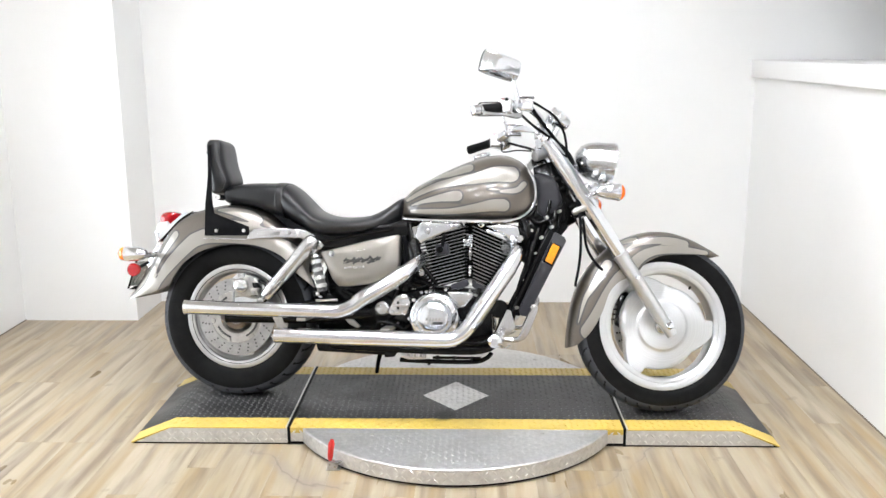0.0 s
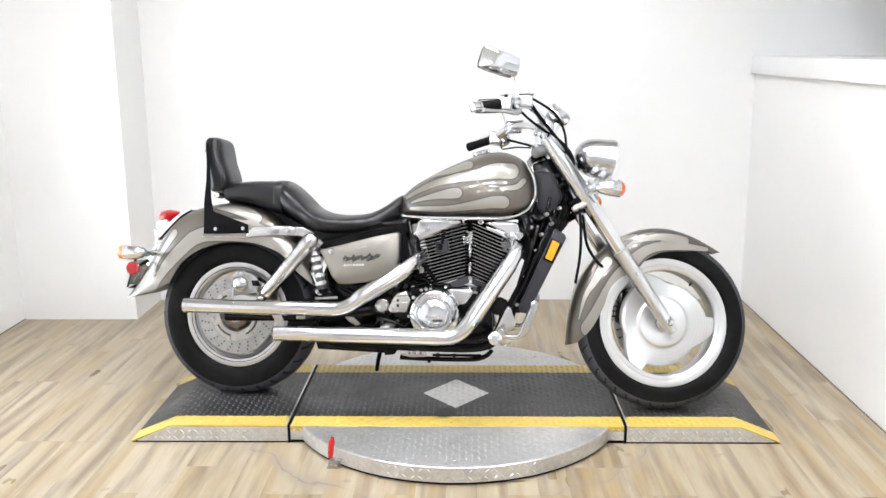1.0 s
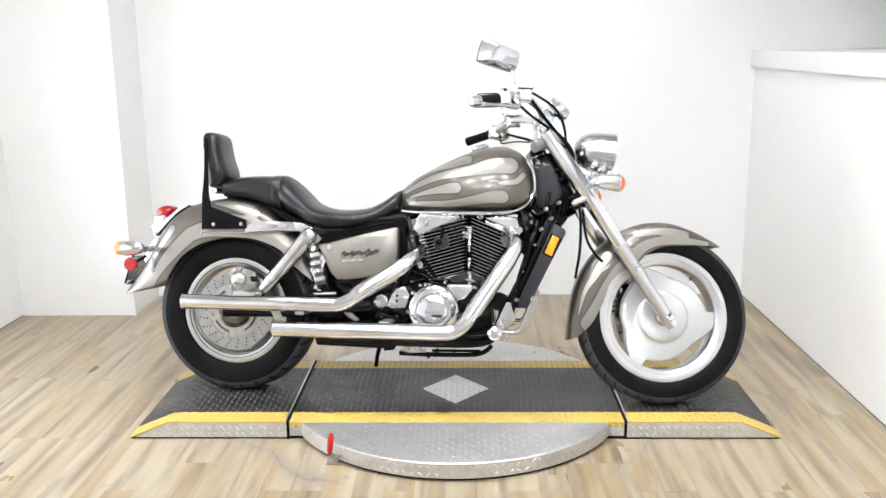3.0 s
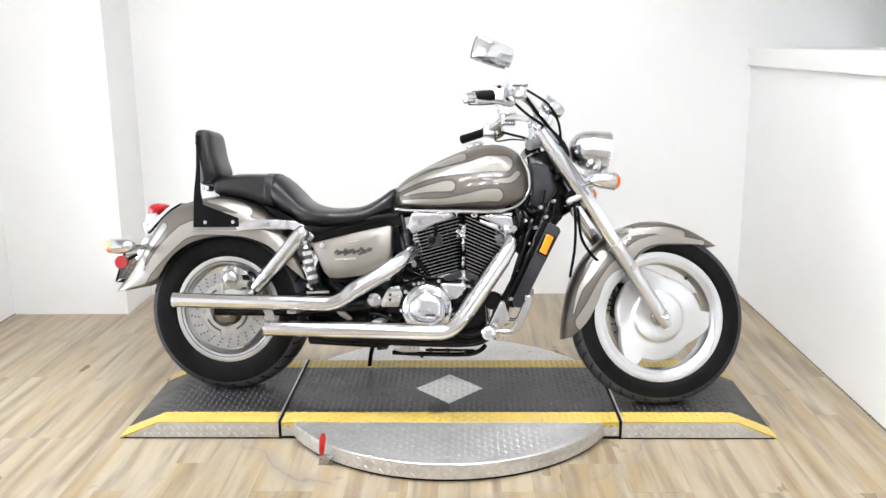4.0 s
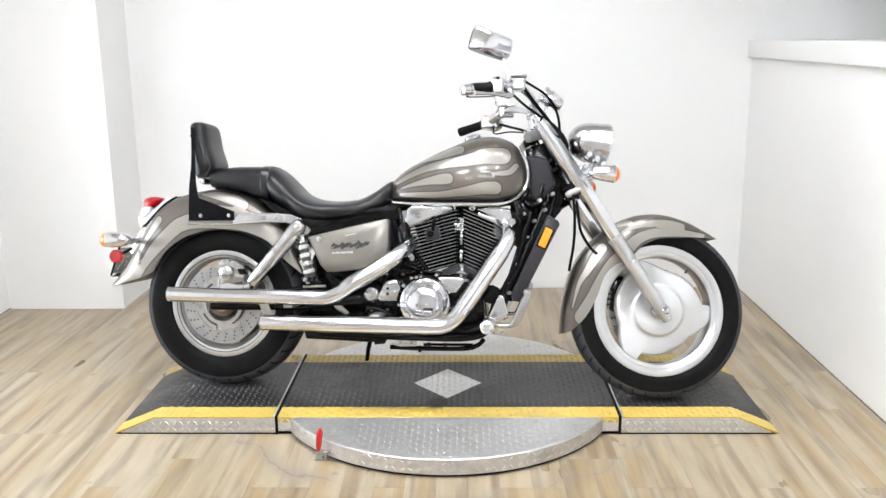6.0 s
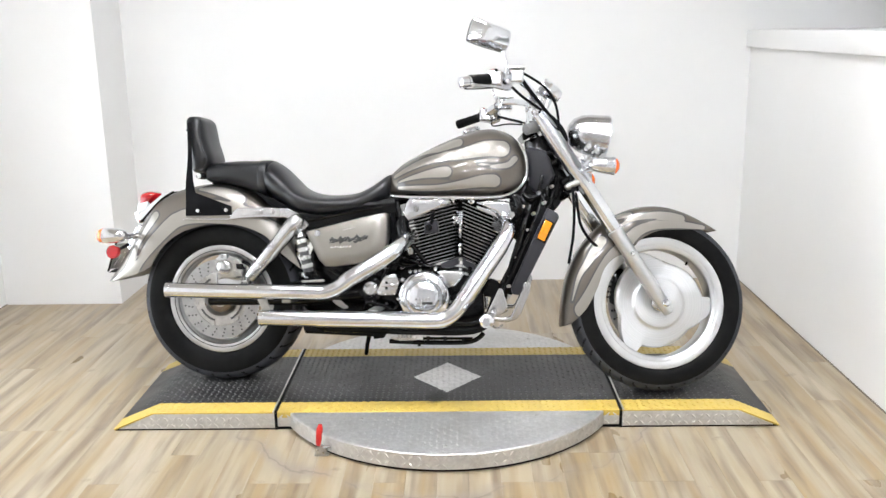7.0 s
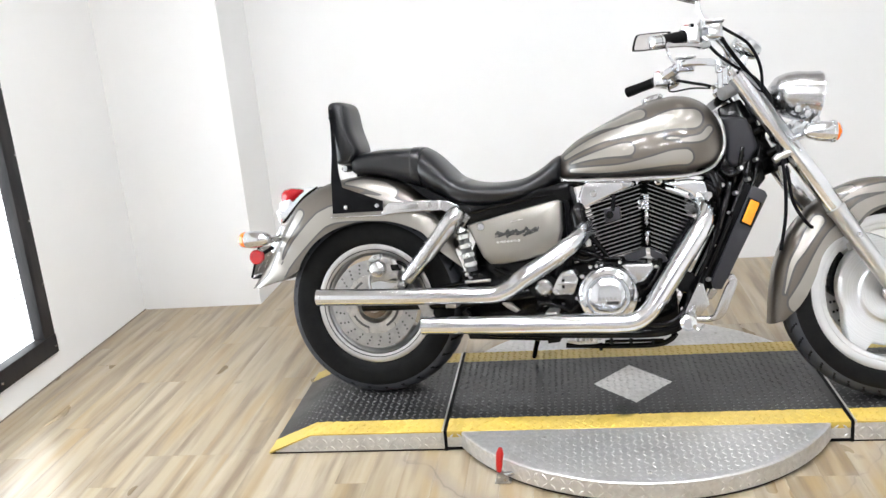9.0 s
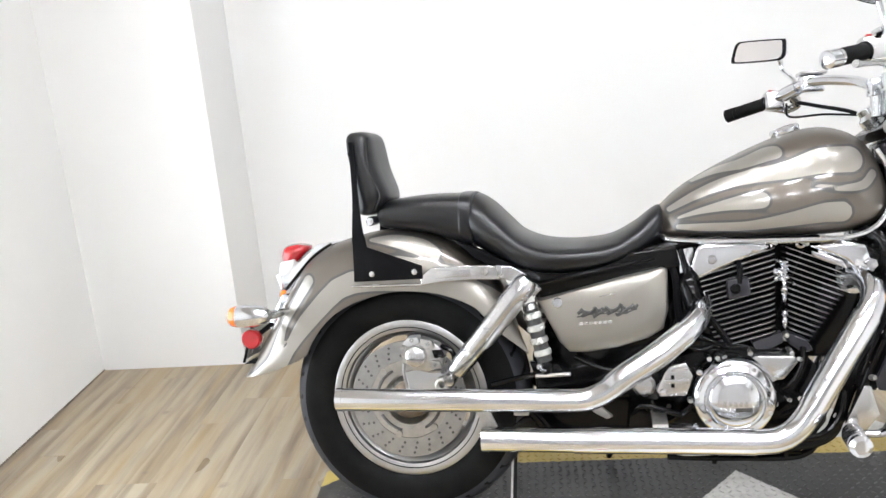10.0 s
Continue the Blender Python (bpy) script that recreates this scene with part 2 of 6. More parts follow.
    edge_of = nt.nodes.new("ShaderNodeMath")
    edge_of.operation = "MULTIPLY"
    nt.links.new(mapped(nt, ab.outputs[0], 0.55, 0.0, 0.0, 0.006), edge_of.inputs[0])
    nt.links.new(mapped(nt, patch.outputs["Fac"], 0.15, 1, 0.42, 0.56), edge_of.inputs[1])
    c = mixed(nt, edge_of.outputs[0], c, (0.14, 0.115, 0.09))
    mark = nt.nodes.new("ShaderNodeTexNoise")
    mark.inputs["Scale"].default_value, mark.inputs["Detail"].default_value = 9.0, 6.0
    nt.links.new(geo.outputs["Position"], mark.inputs["Vector"])
    c = mixed(nt, mapped(nt, mark.outputs["Fac"], 0, 0.5, 0.67, 0.75), c, (0.13, 0.105, 0.08))
    nt.links.new(c, b.inputs["Base Color"])
    nt.links.new(mapped(nt, cloud, 0.27, 0.36), b.inputs["Roughness"])
    b.inputs["Specular IOR Level"].default_value = 0.7
    bumped(nt, b, streak, 0.12, 0.001)
    return m


PLANK = plank_mat()
SEAM = surface("plank_joint", (0.30, 0.235, 0.15), (0.26, 0.2, 0.13), 0.7)


HT_STAIN = 0.066


def tread_mat(name, painted, worn=False):
    """Diamond plate: dark paint with worn yellow edge bands, or bare aluminium."""
    m, nt, b = nodes_of(name)
    geo = nt.nodes.new("ShaderNodeNewGeometry")
    sep = nt.nodes.new("ShaderNodeSeparateXYZ")
    nt.links.new(geo.outputs["Position"], sep.inputs[0])
    wear = noise_fac(nt, 7.0, 6.0, 0.65)
    fine = noise_fac(nt, 60.0, 4.0, 0.6)
    metal = mixed(nt, mapped(nt, fine, 0, 1), (0.66, 0.655, 0.645), (0.52, 0.515, 0.51))
    metal = mixed(nt, mapped(nt, wear, 0, 0.5, 0.5, 0.75), metal, (0.40, 0.39, 0.37))
    if not painted:
        nt.links.new(metal, b.inputs["Base Color"])
        b.inputs["Metallic"].default_value = 0.75
        nt.links.new(mapped(nt, wear, 0.3, 0.42), b.inputs["Roughness"])
        return m

    def op(kind, a, v):
        n = nt.nodes.new("ShaderNodeMath")
        n.operation = kind
        nt.links.new(a, n.inputs[0])
        if isinstance(v, (int, float)):
            n.inputs[1].default_value = v
        else:
            nt.links.new(v, n.inputs[1])
        return n.outputs[0]

    ay = op("ABSOLUTE", sep.outputs["Y"], 0.0)
    ayw = op("ADD", ay, mapped(nt, fine, -0.004, 0.004))
    yel = mapped(nt, ayw, 0, 1, 0.234, 0.237)
    ax = op("ABSOLUTE", sep.outputs["X"], 0.0)
    dia = op("ADD", op("MULTIPLY", ax, 1 / 0.134), op("MULTIPLY", ay, 1 / 0.155))
    dia = mapped(nt, op("ADD", dia, mapped(nt, fine, -0.02, 0.02)), 1, 0, 0.985, 1.01)
    # worn gives the raised lozenges a paler grey than the plate
    dark = mixed(nt, mapped(nt, fine, 0, 1), *(((0.085, 0.085, 0.087), (0.14, 0.14, 0.14)) if worn else ((0.016, 0.016, 0.017), (0.031, 0.031, 0.032))))
    dark = mixed(nt, mapped(nt, wear, 0, 0.65, 0.52, 0.72), dark, (0.045, 0.044, 0.043))
    yellow = mixed(nt, mapped(nt, wear, 0, 1), (0.60, 0.435, 0.085), (0.52, 0.39, 0.115))
    c = mixed(nt, yel, dark, yellow)
    c = mixed(nt, dia, c, metal)
    spot = nt.nodes.new("ShaderNodeVectorMath")
    spot.operation = "DISTANCE"
    spot.inputs[1].default_value = (-0.03, -0.195, HT_STAIN)
    nt.links.new(geo.outputs["Position"], spot.inputs[0])
    smear = op("ADD", spot.outputs["Value"], mapped(nt, wear, -0.035, 0.035))
    c = mixed(nt, mapped(nt, smear, 0.85, 0.0, 0.02, 0.055), c, (0.008, 0.008, 0.008))
    nt.links.new(c, b.inputs["Base Color"])
    isy = op("MULTIPLY", yel, -0.35)
    nt.links.new(op("MAXIMUM", op("ADD", mapped(nt, dia, 0.1, 0.85, 0, 1), isy), 0.0), b.inputs["Metallic"])
    nt.links.new(mapped(nt, wear, 0.28, 0.45), b.inputs["Roughness"])
    b.inputs["Specular IOR Level"].default_value = 0.38
    return m


PAINTED = tread_mat("painted_tread_plate", True)
TREADTOP = tread_mat("paler_painted_tread", True, True)
BARE = tread_mat("bare_tread_plate", False)
FRAMEWOOD = surface("dark_window_frame", (0.007, 0.007, 0.008), (0.034, 0.031, 0.031), 0.45, 0.6, 0.0, 5.0, 0.2, 120.0, stretch=(5, 5, 0.8), spec=0.2)
WIRE = surface("mesh_wire", (0.02, 0.02, 0.02), (0.035, 0.035, 0.035), 0.5, 0.6, 0.0, spec=0.15)
DIFFUSER = glow("lamp_diffuser", (0.925, 0.952, 1.0), LAMP)
DAYLIGHT = glow("daylight", (0.9, 0.95, 1.0), 8.0)


# ---- mesh helpers ----
def part(name, bm, mat, parent=None, label="", sharp=38):
    me = bpy.data.meshes.new(name)
    bmesh.ops.recalc_face_normals(bm, faces=bm.faces)
    bm.to_mesh(me)
    bm.free()
    for p in me.polygons:
        p.use_smooth = True
    me.set_sharp_from_angle(angle=radians(sharp))
    me.materials.append(mat)
    ob = new(name, me)
    if parent:
        ob.parent = parent
    if label:
        tagged(ob, label)
    return ob


def curve(pts, n):
    """n points of a smooth curve through pts (Catmull-Rom), at even steps along the knots' chord lengths."""
    p = np.array(pts, float)
    p = np.vstack([2 * p[0] - p[1], p, 2 * p[-1] - p[-2]])
    seg = np.linalg.norm(np.diff(p[1:-1], axis=0), axis=1)
    cum = np.r_[0, np.cumsum(seg)]
    out = []
    for d in np.linspace(0, cum[-1], n):
        k = min(int(np.searchsorted(cum, d, side="right")) - 1, len(seg) - 1)
        u = (d - cum[k]) / max(seg[k], 1e-9)
        a, b, c, e = p[k:k + 4]
        out.append(0.5 * (2 * b + (c - a) * u + (2 * a - 5 * b + 4 * c - e) * u * u + (3 * b - a - 3 * c + e) * u ** 3))
    return np.array(out)


def skin(bm, rings, closed=True, cap=True, loop=False):
    """Faces between successive rings of points."""
    vs = [[bm.verts.new(tuple(p)) for p in r] for r in rings]
    n = len(vs[0])
    pairs = list(zip(vs, vs[1:])) + ([(vs[-1], vs[0])] if loop else [])
    for a, b in pairs:
        for i in range(n if closed else n - 1):
            j = (i + 1) % n
            bm.faces.new((a[i], a[j], b[j], b[i]))
    if cap and closed and not loop:
        bm.faces.new(vs[0][::-1])
        bm.faces.new(vs[-1])
    return bm


def tube(pts, r, seg=12, smooth=0, bm=None, cap=True):
    """A round bar along pts; r one radius or one for each point."""
    bm = bm or bmesh.new()
    rr = np.full(len(pts), r, float) if np.isscalar(r) else np.array(r, float)
    if smooth:
        rr = np.interp(np.linspace(0, 1, smooth), np.linspace(0, 1, len(pts)), rr)
        pts = curve(pts, smooth)
    p = [Vector(q) for q in pts]
    rings, up = [], None
    for i, q in enumerate(p):
        d = (p[min(i + 1, len(p) - 1)] - p[max(i - 1, 0)]).normalized()
        if up is None:
            up = d.orthogonal().normalized()
        up = (up - d * up.dot(d)).normalized()
        side = d.cross(up)
        rings.append([q + (up * math.cos(a) + side * math.sin(a)) * rr[i] for a in (2 * math.pi * k / seg for k in range(seg))])
    return skin(bm, rings, cap=cap)


def lathe(profile, centre, axis, seg=48, bm=None, loop=False):
    """Turns a profile of (radius, distance along axis) round the axis."""
    bm = bm or bmesh.new()
    ax = Vector(axis).normalized()
    u = ax.orthogonal().normalized()
    v = ax.cross(u)
    c = Vector(centre)
    rings = [[c + ax * h + (u * math.cos(t) + v * math.sin(t)) * max(r, 1e-4) for t in (2 * math.pi * k / seg for k in range(seg))] for r, h in profile]
    return skin(bm, rings, loop=loop, cap=not loop)


def bevel(bm, width, seg=2, angle=25):
    es = [e for e in bm.edges if len(e.link_faces) == 2 and e.calc_face_angle(0) > radians(angle)]
    bmesh.ops.bevel(bm, geom=es, offset=width, segments=seg, profile=0.6, affect="EDGES", clamp_overlap=True)
    return bm


def box(x0, x1, y0, y1, z0, z1, edge=0.0, bm=None):
    b2 = bmesh.new()
    m = Matrix.Translation(((x0 + x1) / 2, (y0 + y1) / 2, (z0 + z1) / 2)) @ Matrix.Diagonal((x1 - x0, y1 - y0, z1 - z0, 1))
    bmesh.ops.create_cube(b2, size=1, matrix=m)
    if edge:
        bevel(b2, edge)
    return b2 if bm is None else joined(bm, b2)


def joined(bm, other):
    me = bpy.data.meshes.new("tmp")
    other.to_mesh(me)
    other.free()
    bm.from_mesh(me)
    bpy.data.meshes.remove(me)
    return bm


def plate(pts, y0, y1, edge=0.0, seg=2):
    """A flat piece: an outline in x and z, from y0 to y1."""
    bm = bmesh.new()
    skin(bm, [[(x, y0, z) for x, z in pts], [(x, y1, z) for x, z in pts]])
    if edge:
        bmesh.ops.recalc_face_normals(bm, faces=bm.faces)
        bevel(bm, edge, seg)
    return bm


def loft_x(rows, n, m, power=(2.0, 2.6)):
    """A body along x from rows (x, half width, bottom, widest height, top), smoothed to n sections of m points."""
    r = curve(rows, n)
    rings = []
    for x, w, zb, zc, zt in r:
        ring = []
        for k in range(m):
            a = 2 * math.pi * k / m
            c, s = math.cos(a), math.sin(a)
            p = power[0] if s >= 0 else power[1]
            yy = w * math.copysign(abs(c) ** (2 / p), c)
            zz = zc + (zt - zc if s >= 0 else zc - zb) * math.copysign(abs(s) ** (2 / p), s)
            ring.append((x, yy, zz))
        rings.append(ring)
    return skin(bmesh.new(), rings)


def flames(bm, lobes, spread=1.0):
    """Stores at every point the distance to the nearest flame lobe, in the side view."""
    layer = bm.loops.layers.uv.new("flame")
    segs = []
    for lobe in lobes:
        c = curve(lobe, 22)
        segs += list(zip(c, c[1:]))
    a = np.array([s[0] for s in segs])
    b = np.array([s[1] for s in segs])
    ab = b[:, :2] - a[:, :2]
    den = (ab ** 2).sum(1) + 1e-12
    for v in bm.verts:
        q = np.array([v.co.x, v.co.z])
        t = np.clip(((q - a[:, :2]) * ab).sum(1) / den, 0, 1)
        d = np.linalg.norm(q - a[:, :2] - ab * t[:, None], axis=1) - (a[:, 2] + (b[:, 2] - a[:, 2]) * t)
        for lp in v.link_loops:
            lp[layer].uv = (float(d.min()), 0.0)
    return bm


def thing(name, label, category, m=None, group="", kind=""):
    ob = new(name)
    if m is not None:
        ob.matrix_world = m
    return tagged(ob, label, category, group, kind)


# ---- the room ----
X0, X1, Y1, YP = -2.37, 1.62, 1.62, 1.235
YB, ZC, LEDGE = -5.2, 2.9, 1.37
T = 0.16


def slab(name, *a, mat=WALL, label="", edge=0.0):
    return tagged(part(name, box(*a, edge=edge), mat, None), label, name.split("_")[0], kind="structure")


slab("floor", X0 - T, X1 + 1.7, YB - T, Y1 + T, -0.15, -0.006, mat=SEAM, label="pale oak-look vinyl plank floor, scuffed round the turntable")
slab("ceiling", X0 - T, X1 + 1.7, YB - T, Y1 + T, ZC, ZC + 0.12, mat=CEIL, label="plain taupe painted ceiling")
slab("wall_north", X0 - T, X1 + 1.7, Y1, Y1 + T, -0.006, ZC, label="plain white painted back wall")
slab("wall_pier", X0, -1.75, YP, Y1, -0.006, ZC, label="white painted square pier in the corner of the room")
slab("wall_south", X0 - T, X1 + 1.7, YB - T, YB, -0.006, ZC, mat=FAR, label="plain pale grey wall at the room's far end")
slab("wall_east", X1, X1 + 1.3, YB, Y1, -0.006, LEDGE - 0.09, label="white half-height wall beside the ramp")
slab("wall_east_upper", X1 + 1.3, X1 + 1.3 + T, YB, Y1, LEDGE - 0.09, ZC, label="white wall set back above the half wall")
# added out of view, to keep lamp light off the recess above the ledge
slab("wall_east_header", X1, X1 + T, YB, Y1, 2.08, ZC, label="added unseen white wall that shades the recess over the half wall")
slab("trim", X1 - 0.025, X1 + 1.3, YB, Y1, LEDGE - 0.09, LEDGE, label="white painted ledge capping the half-height wall", edge=0.004)
for name, a in (("baseboard_east", (X1 - 0.005, X1 - 0.0005, YB, Y1 - 0.001, 0.0005, 0.005)), ("baseboard_west", (X0 + 0.0005, X0 + 0.005, YB, YP - 0.001, 0.0005, 0.005))):
    tagged(part(name, box(*a), JOINT, None), "thin dark joint along the wall's foot", "baseboard", kind="structure")
# the west wall with its window opening
WY0, WY1, WZ0, WZ1 = -1.05, 0.35, 0.165, 1.36
slab("wall_west", X0 - T, X0, YB, WY0, -0.006, ZC, label="white painted side wall with a screened window")
slab("wall_west_end", X0 - T, X0, WY1, Y1, -0.006, ZC, label="white painted side wall beside the pier")
slab("wall_west_sill", X0 - T, X0, WY0, WY1, -0.006, WZ0, label="white wall below the screened window")
slab("wall_west_head", X0 - T, X0, WY0, WY1, WZ1, ZC, label="white wall above the screened window")


def window():
    w = thing("window_1", "dark-framed window with a fine metal mesh screen, glowing with daylight", "window", Matrix.Translation((X0, 0, 0)), kind="structure")
    o = 0.05
    for a in ((WY0 - o, WY1 + o, WZ0 - o, WZ0 + 0.03), (WY0 - o, WY1 + o, WZ1 - 0.03, WZ1 + o)):
        part("window_frame", box(-0.03, 0.022, a[0], a[1], a[2], a[3], 0.004), FRAMEWOOD, w, "dark brown-black frame rail")
    for a in ((WY0 - o, WY0 + 0.03), (WY1 - 0.03, WY1 + o)):
        part("window_frame", box(-0.03, 0.0195, a[0], a[1], WZ0 + 0.03, WZ1 - 0.03, 0.004), FRAMEWOOD, w, "dark brown-black frame stile")
    part("screen_rail", box(-0.024, 0.026, WY0, WY1, WZ1 - 0.062, WZ1 - 0.045, 0.002), FRAMEWOOD, w)
    for y in (WY0, WY0 + 0.35, WY0 + 0.7, WY0 + 1.05, WY1 + 0.032):
        for z in (WZ0 - 0.02, WZ1 + 0.025):
            part("screw", lathe([(0.006, 0), (0.005, 0.003), (0.0, 0.004)], (0.022, y, z), (1, 0, 0), 10), SATIN, w)
    for z in np.arange(WZ0 + 0.25, WZ1, 0.27):
        part("screw", lathe([(0.006, 0), (0.005, 0.003), (0.0, 0.004)], (0.0195, WY1 + 0.04, z), (1, 0, 0), 10), SATIN, w)
    # woven mesh: thin wires with a flat knuckle at each crossing
    bm = bmesh.new()
    for i in range(52):
        z = WZ0 + 0.035 + 0.022 * i
        if z < WZ1 - 0.03:
            tube([(-0.035, WY0, z), (-0.035, WY1, z)], 0.0007, 4, bm=bm)
    for k in range(63):
        y = WY0 + 0.02 + 0.022 * k
        tube([(-0.037, y, WZ0), (-0.037, y, WZ1)], 0.0005, 4, bm=bm)
        for i in range(52):
            z = WZ0 + 0.035 + 0.022 * i
            if z < WZ1 - 0.03:
                ring = [bm.verts.new((x, y + dy, z + dz)) for x in (-0.0385, -0.0335) for dy, dz in ((-0.0055, -0.0012), (0.0055, -0.002), (0.0055, 0.0012), (-0.0055, 0.002))]
                for f in ((3, 2, 1, 0), (4, 5, 6, 7), (0, 1, 5, 4), (1, 2, 6, 5), (2, 3, 7, 6), (3, 0, 4, 7)):
                    bm.faces.new([ring[q] for q in f])
    tagged(part("mesh_screen", bm, WIRE, w, "fine woven metal mesh"), kind="stuff")
    part("pane", box(-0.105, -0.1, WY0, WY1, WZ0, WZ1), DAYLIGHT, w, "bright frosted pane lit by daylight")
    return w


window()


def ceiling_lights():
    first = thing("ceiling_light", "long white ceiling light panel, switched on", "ceiling light", Matrix.Translation((-1.05, -0.5, ZC)), "ceiling lights")
    part("housing", box(-0.28, 0.28, -0.07, 0.07, -0.05, 0.0, 0.004), FIXTURE, first)
    part("diffuser", box(-0.26, 0.26, -0.05, 0.05, -0.056, -0.0505, 0.001), DIFFUSER, first, "glowing white diffuser")
    for x in (-1.05, -0.1, 0.85):
        for y in (-0.5, -2.1, -3.7):
            if (x, y) != (-1.05, -0.5):
                copy_thing(first, Matrix.Translation((x, y, ZC)))


ceiling_lights()


# ---- turntable and ramps ----
HT, YE, RT, YT = 0.066, 0.325, 0.645, -0.012
XJ0, XJ1 = -0.612, 0.622


def treads(inside, x0, x1, y0, y1, put, pitch=0.0225, size=(0.0098, 0.0034, 0.0023)):
    """Raised lozenges in alternating directions, joined; put() lays a flat place onto the surface."""
    verts, faces = [], []
    a, w, h = size
    for i in range(int((x1 - x0) / pitch) + 1):
        for j in range(int((y1 - y0) / pitch) + 1):
            u, v = x0 + (i + 0.5) * pitch, y0 + (j + 0.5) * pitch
            if not inside(u, v):
                continue
            t = math.pi / 4 if (i + j) % 2 else -math.pi / 4
            c, s = math.cos(t), math.sin(t)
            k = len(verts)
            for p, q, z in ((-a, 0, 0), (0, -w, 0), (a, 0, 0), (0, w, 0), (-a * 0.55, 0, h), (0, -w * 0.45, h), (a * 0.55, 0, h), (0, w * 0.45, h)):
                verts.append(put(u + p * c - q * s, v + p * s + q * c, z))
            faces += [(k, k + 1, k + 5, k + 4), (k + 1, k + 2, k + 6, k + 5), (k + 2, k + 3, k + 7, k + 6), (k + 3, k, k + 4, k + 7), (k + 4, k + 5, k + 6, k + 7)]
    return verts, faces


def tread_part(parent, mat, label, *sets):
    verts, faces = [], []
    for v, f in sets:
        k = len(verts)
        verts += v
        faces += [tuple(i + k for i in q) for q in f]
    me = bpy.data.meshes.new("tread_pattern")
    me.from_pydata(verts, [], faces)
    me.materials.append(mat)
    ob = new("tread_pattern", me)
    ob.parent = parent
    return tagged(ob, label, kind="stuff")


def top(u, v, z):
    return (u, v, HT + z)


def turntable():
    t = thing("turntable", "aluminium diamond-plate turntable, dark painted track with yellow edges", "turntable", kind="")
    # round platform on either side of the track
    part("round_platform", lathe([(RT - 0.006, 0.009), (RT, 0.011), (RT, HT - 0.004), (RT - 0.003, HT - 0.001), (RT - 0.008, HT)], (0, YT, 0), (0, 0, 1), 160), BARE, t, "bare aluminium diamond-plate disc")
    # black ring that paints the shadow in the gap under the platform
    part("gap_shadow_ring", lathe([(RT - 0.05, 0.0), (RT - 0.008, 0.0), (RT - 0.008, 0.011), (RT - 0.05, 0.011)], (0, YT, 0), (0, 0, 1), 120), RUBBER, t)
    part("track_plate", box(XJ0, XJ1, -YE, YE, HT - 0.02, HT + 0.002, 0.002), PAINTED, t, "dark grey painted track with yellow edge bands and a bare diamond")
    for y0, y1 in ((-YE, -YE + 0.012), (YE - 0.012, YE)):
        for x0, x1 in ((XJ0, -0.535), (0.535, XJ1)):
            part("skirt", box(x0, x1, y0 + 0.001, y1 - 0.001, 0.012, HT - 0.02, 0.001), BARE, t, "bare aluminium side skirt")
            # black bar for the shadow gap below the skirt
            part("gap_shadow_bar", box(x0, x1, y0 + 0.004, y1 - 0.004, 0.0, 0.012), RUBBER, t)
    for x in (XJ0 + 0.006, XJ1 - 0.006):
        part("end_skirt", box(x - 0.006, x + 0.006, -YE + 0.013, YE - 0.013, 0.002, HT - 0.02), DULL, t)
    tread_part(t, TREADTOP, "raised diamond tread under grey and yellow paint",
               treads(lambda u, v: XJ0 + 0.008 < u < XJ1 - 0.008 and abs(v) < YE - 0.008, XJ0, XJ1, -YE, YE, lambda u, v, z: (u, v, HT + 0.0018 + z)))

    def rim(u, v, z):
        a = u / RT
        return ((RT + z) * math.sin(a), YT - (RT + z) * math.cos(a), v)

    def back(u, v, z):
        a = u / RT
        return ((RT + z) * math.sin(a), YT + (RT + z) * math.cos(a), v)

    half = RT * math.asin(0.53 / 0.642) + 0.06
    tread_part(t, BARE, "raised bare aluminium tread",
               treads(lambda u, v: YE + 0.012 < abs(v) and math.hypot(u, v - YT) < RT - 0.014, -RT, RT, -RT, RT, top, 0.0225, (0.0088, 0.003, 0.0009)),
               treads(lambda u, v: abs(u) < half - 0.02, -half, half, 0.008, HT - 0.006, rim, 0.028, (0.0125, 0.004, 0.0018)),
               treads(lambda u, v: abs(u) < half - 0.02, -half, half, 0.008, HT - 0.006, back, 0.028, (0.0125, 0.004, 0.0018)),
               treads(lambda u, v: abs(u) > 0.55, XJ0, XJ1, 0.008, HT - 0.022, lambda u, v, z: (u, -YE - z, v), 0.028, (0.0125, 0.004, 0.0018)))
    for x, y in ((-0.09, 0.42), (0.35, 0.44), (0.12, 0.56), (-0.3, -0.38), (0.0, -0.60), (0.32, -0.36)):
        part("rivet", lathe([(0.007, 0), (0.006, 0.002), (0.0, 0.003)], (x, y, HT), (0, 0, 1), 10), DULL, t)
    return t


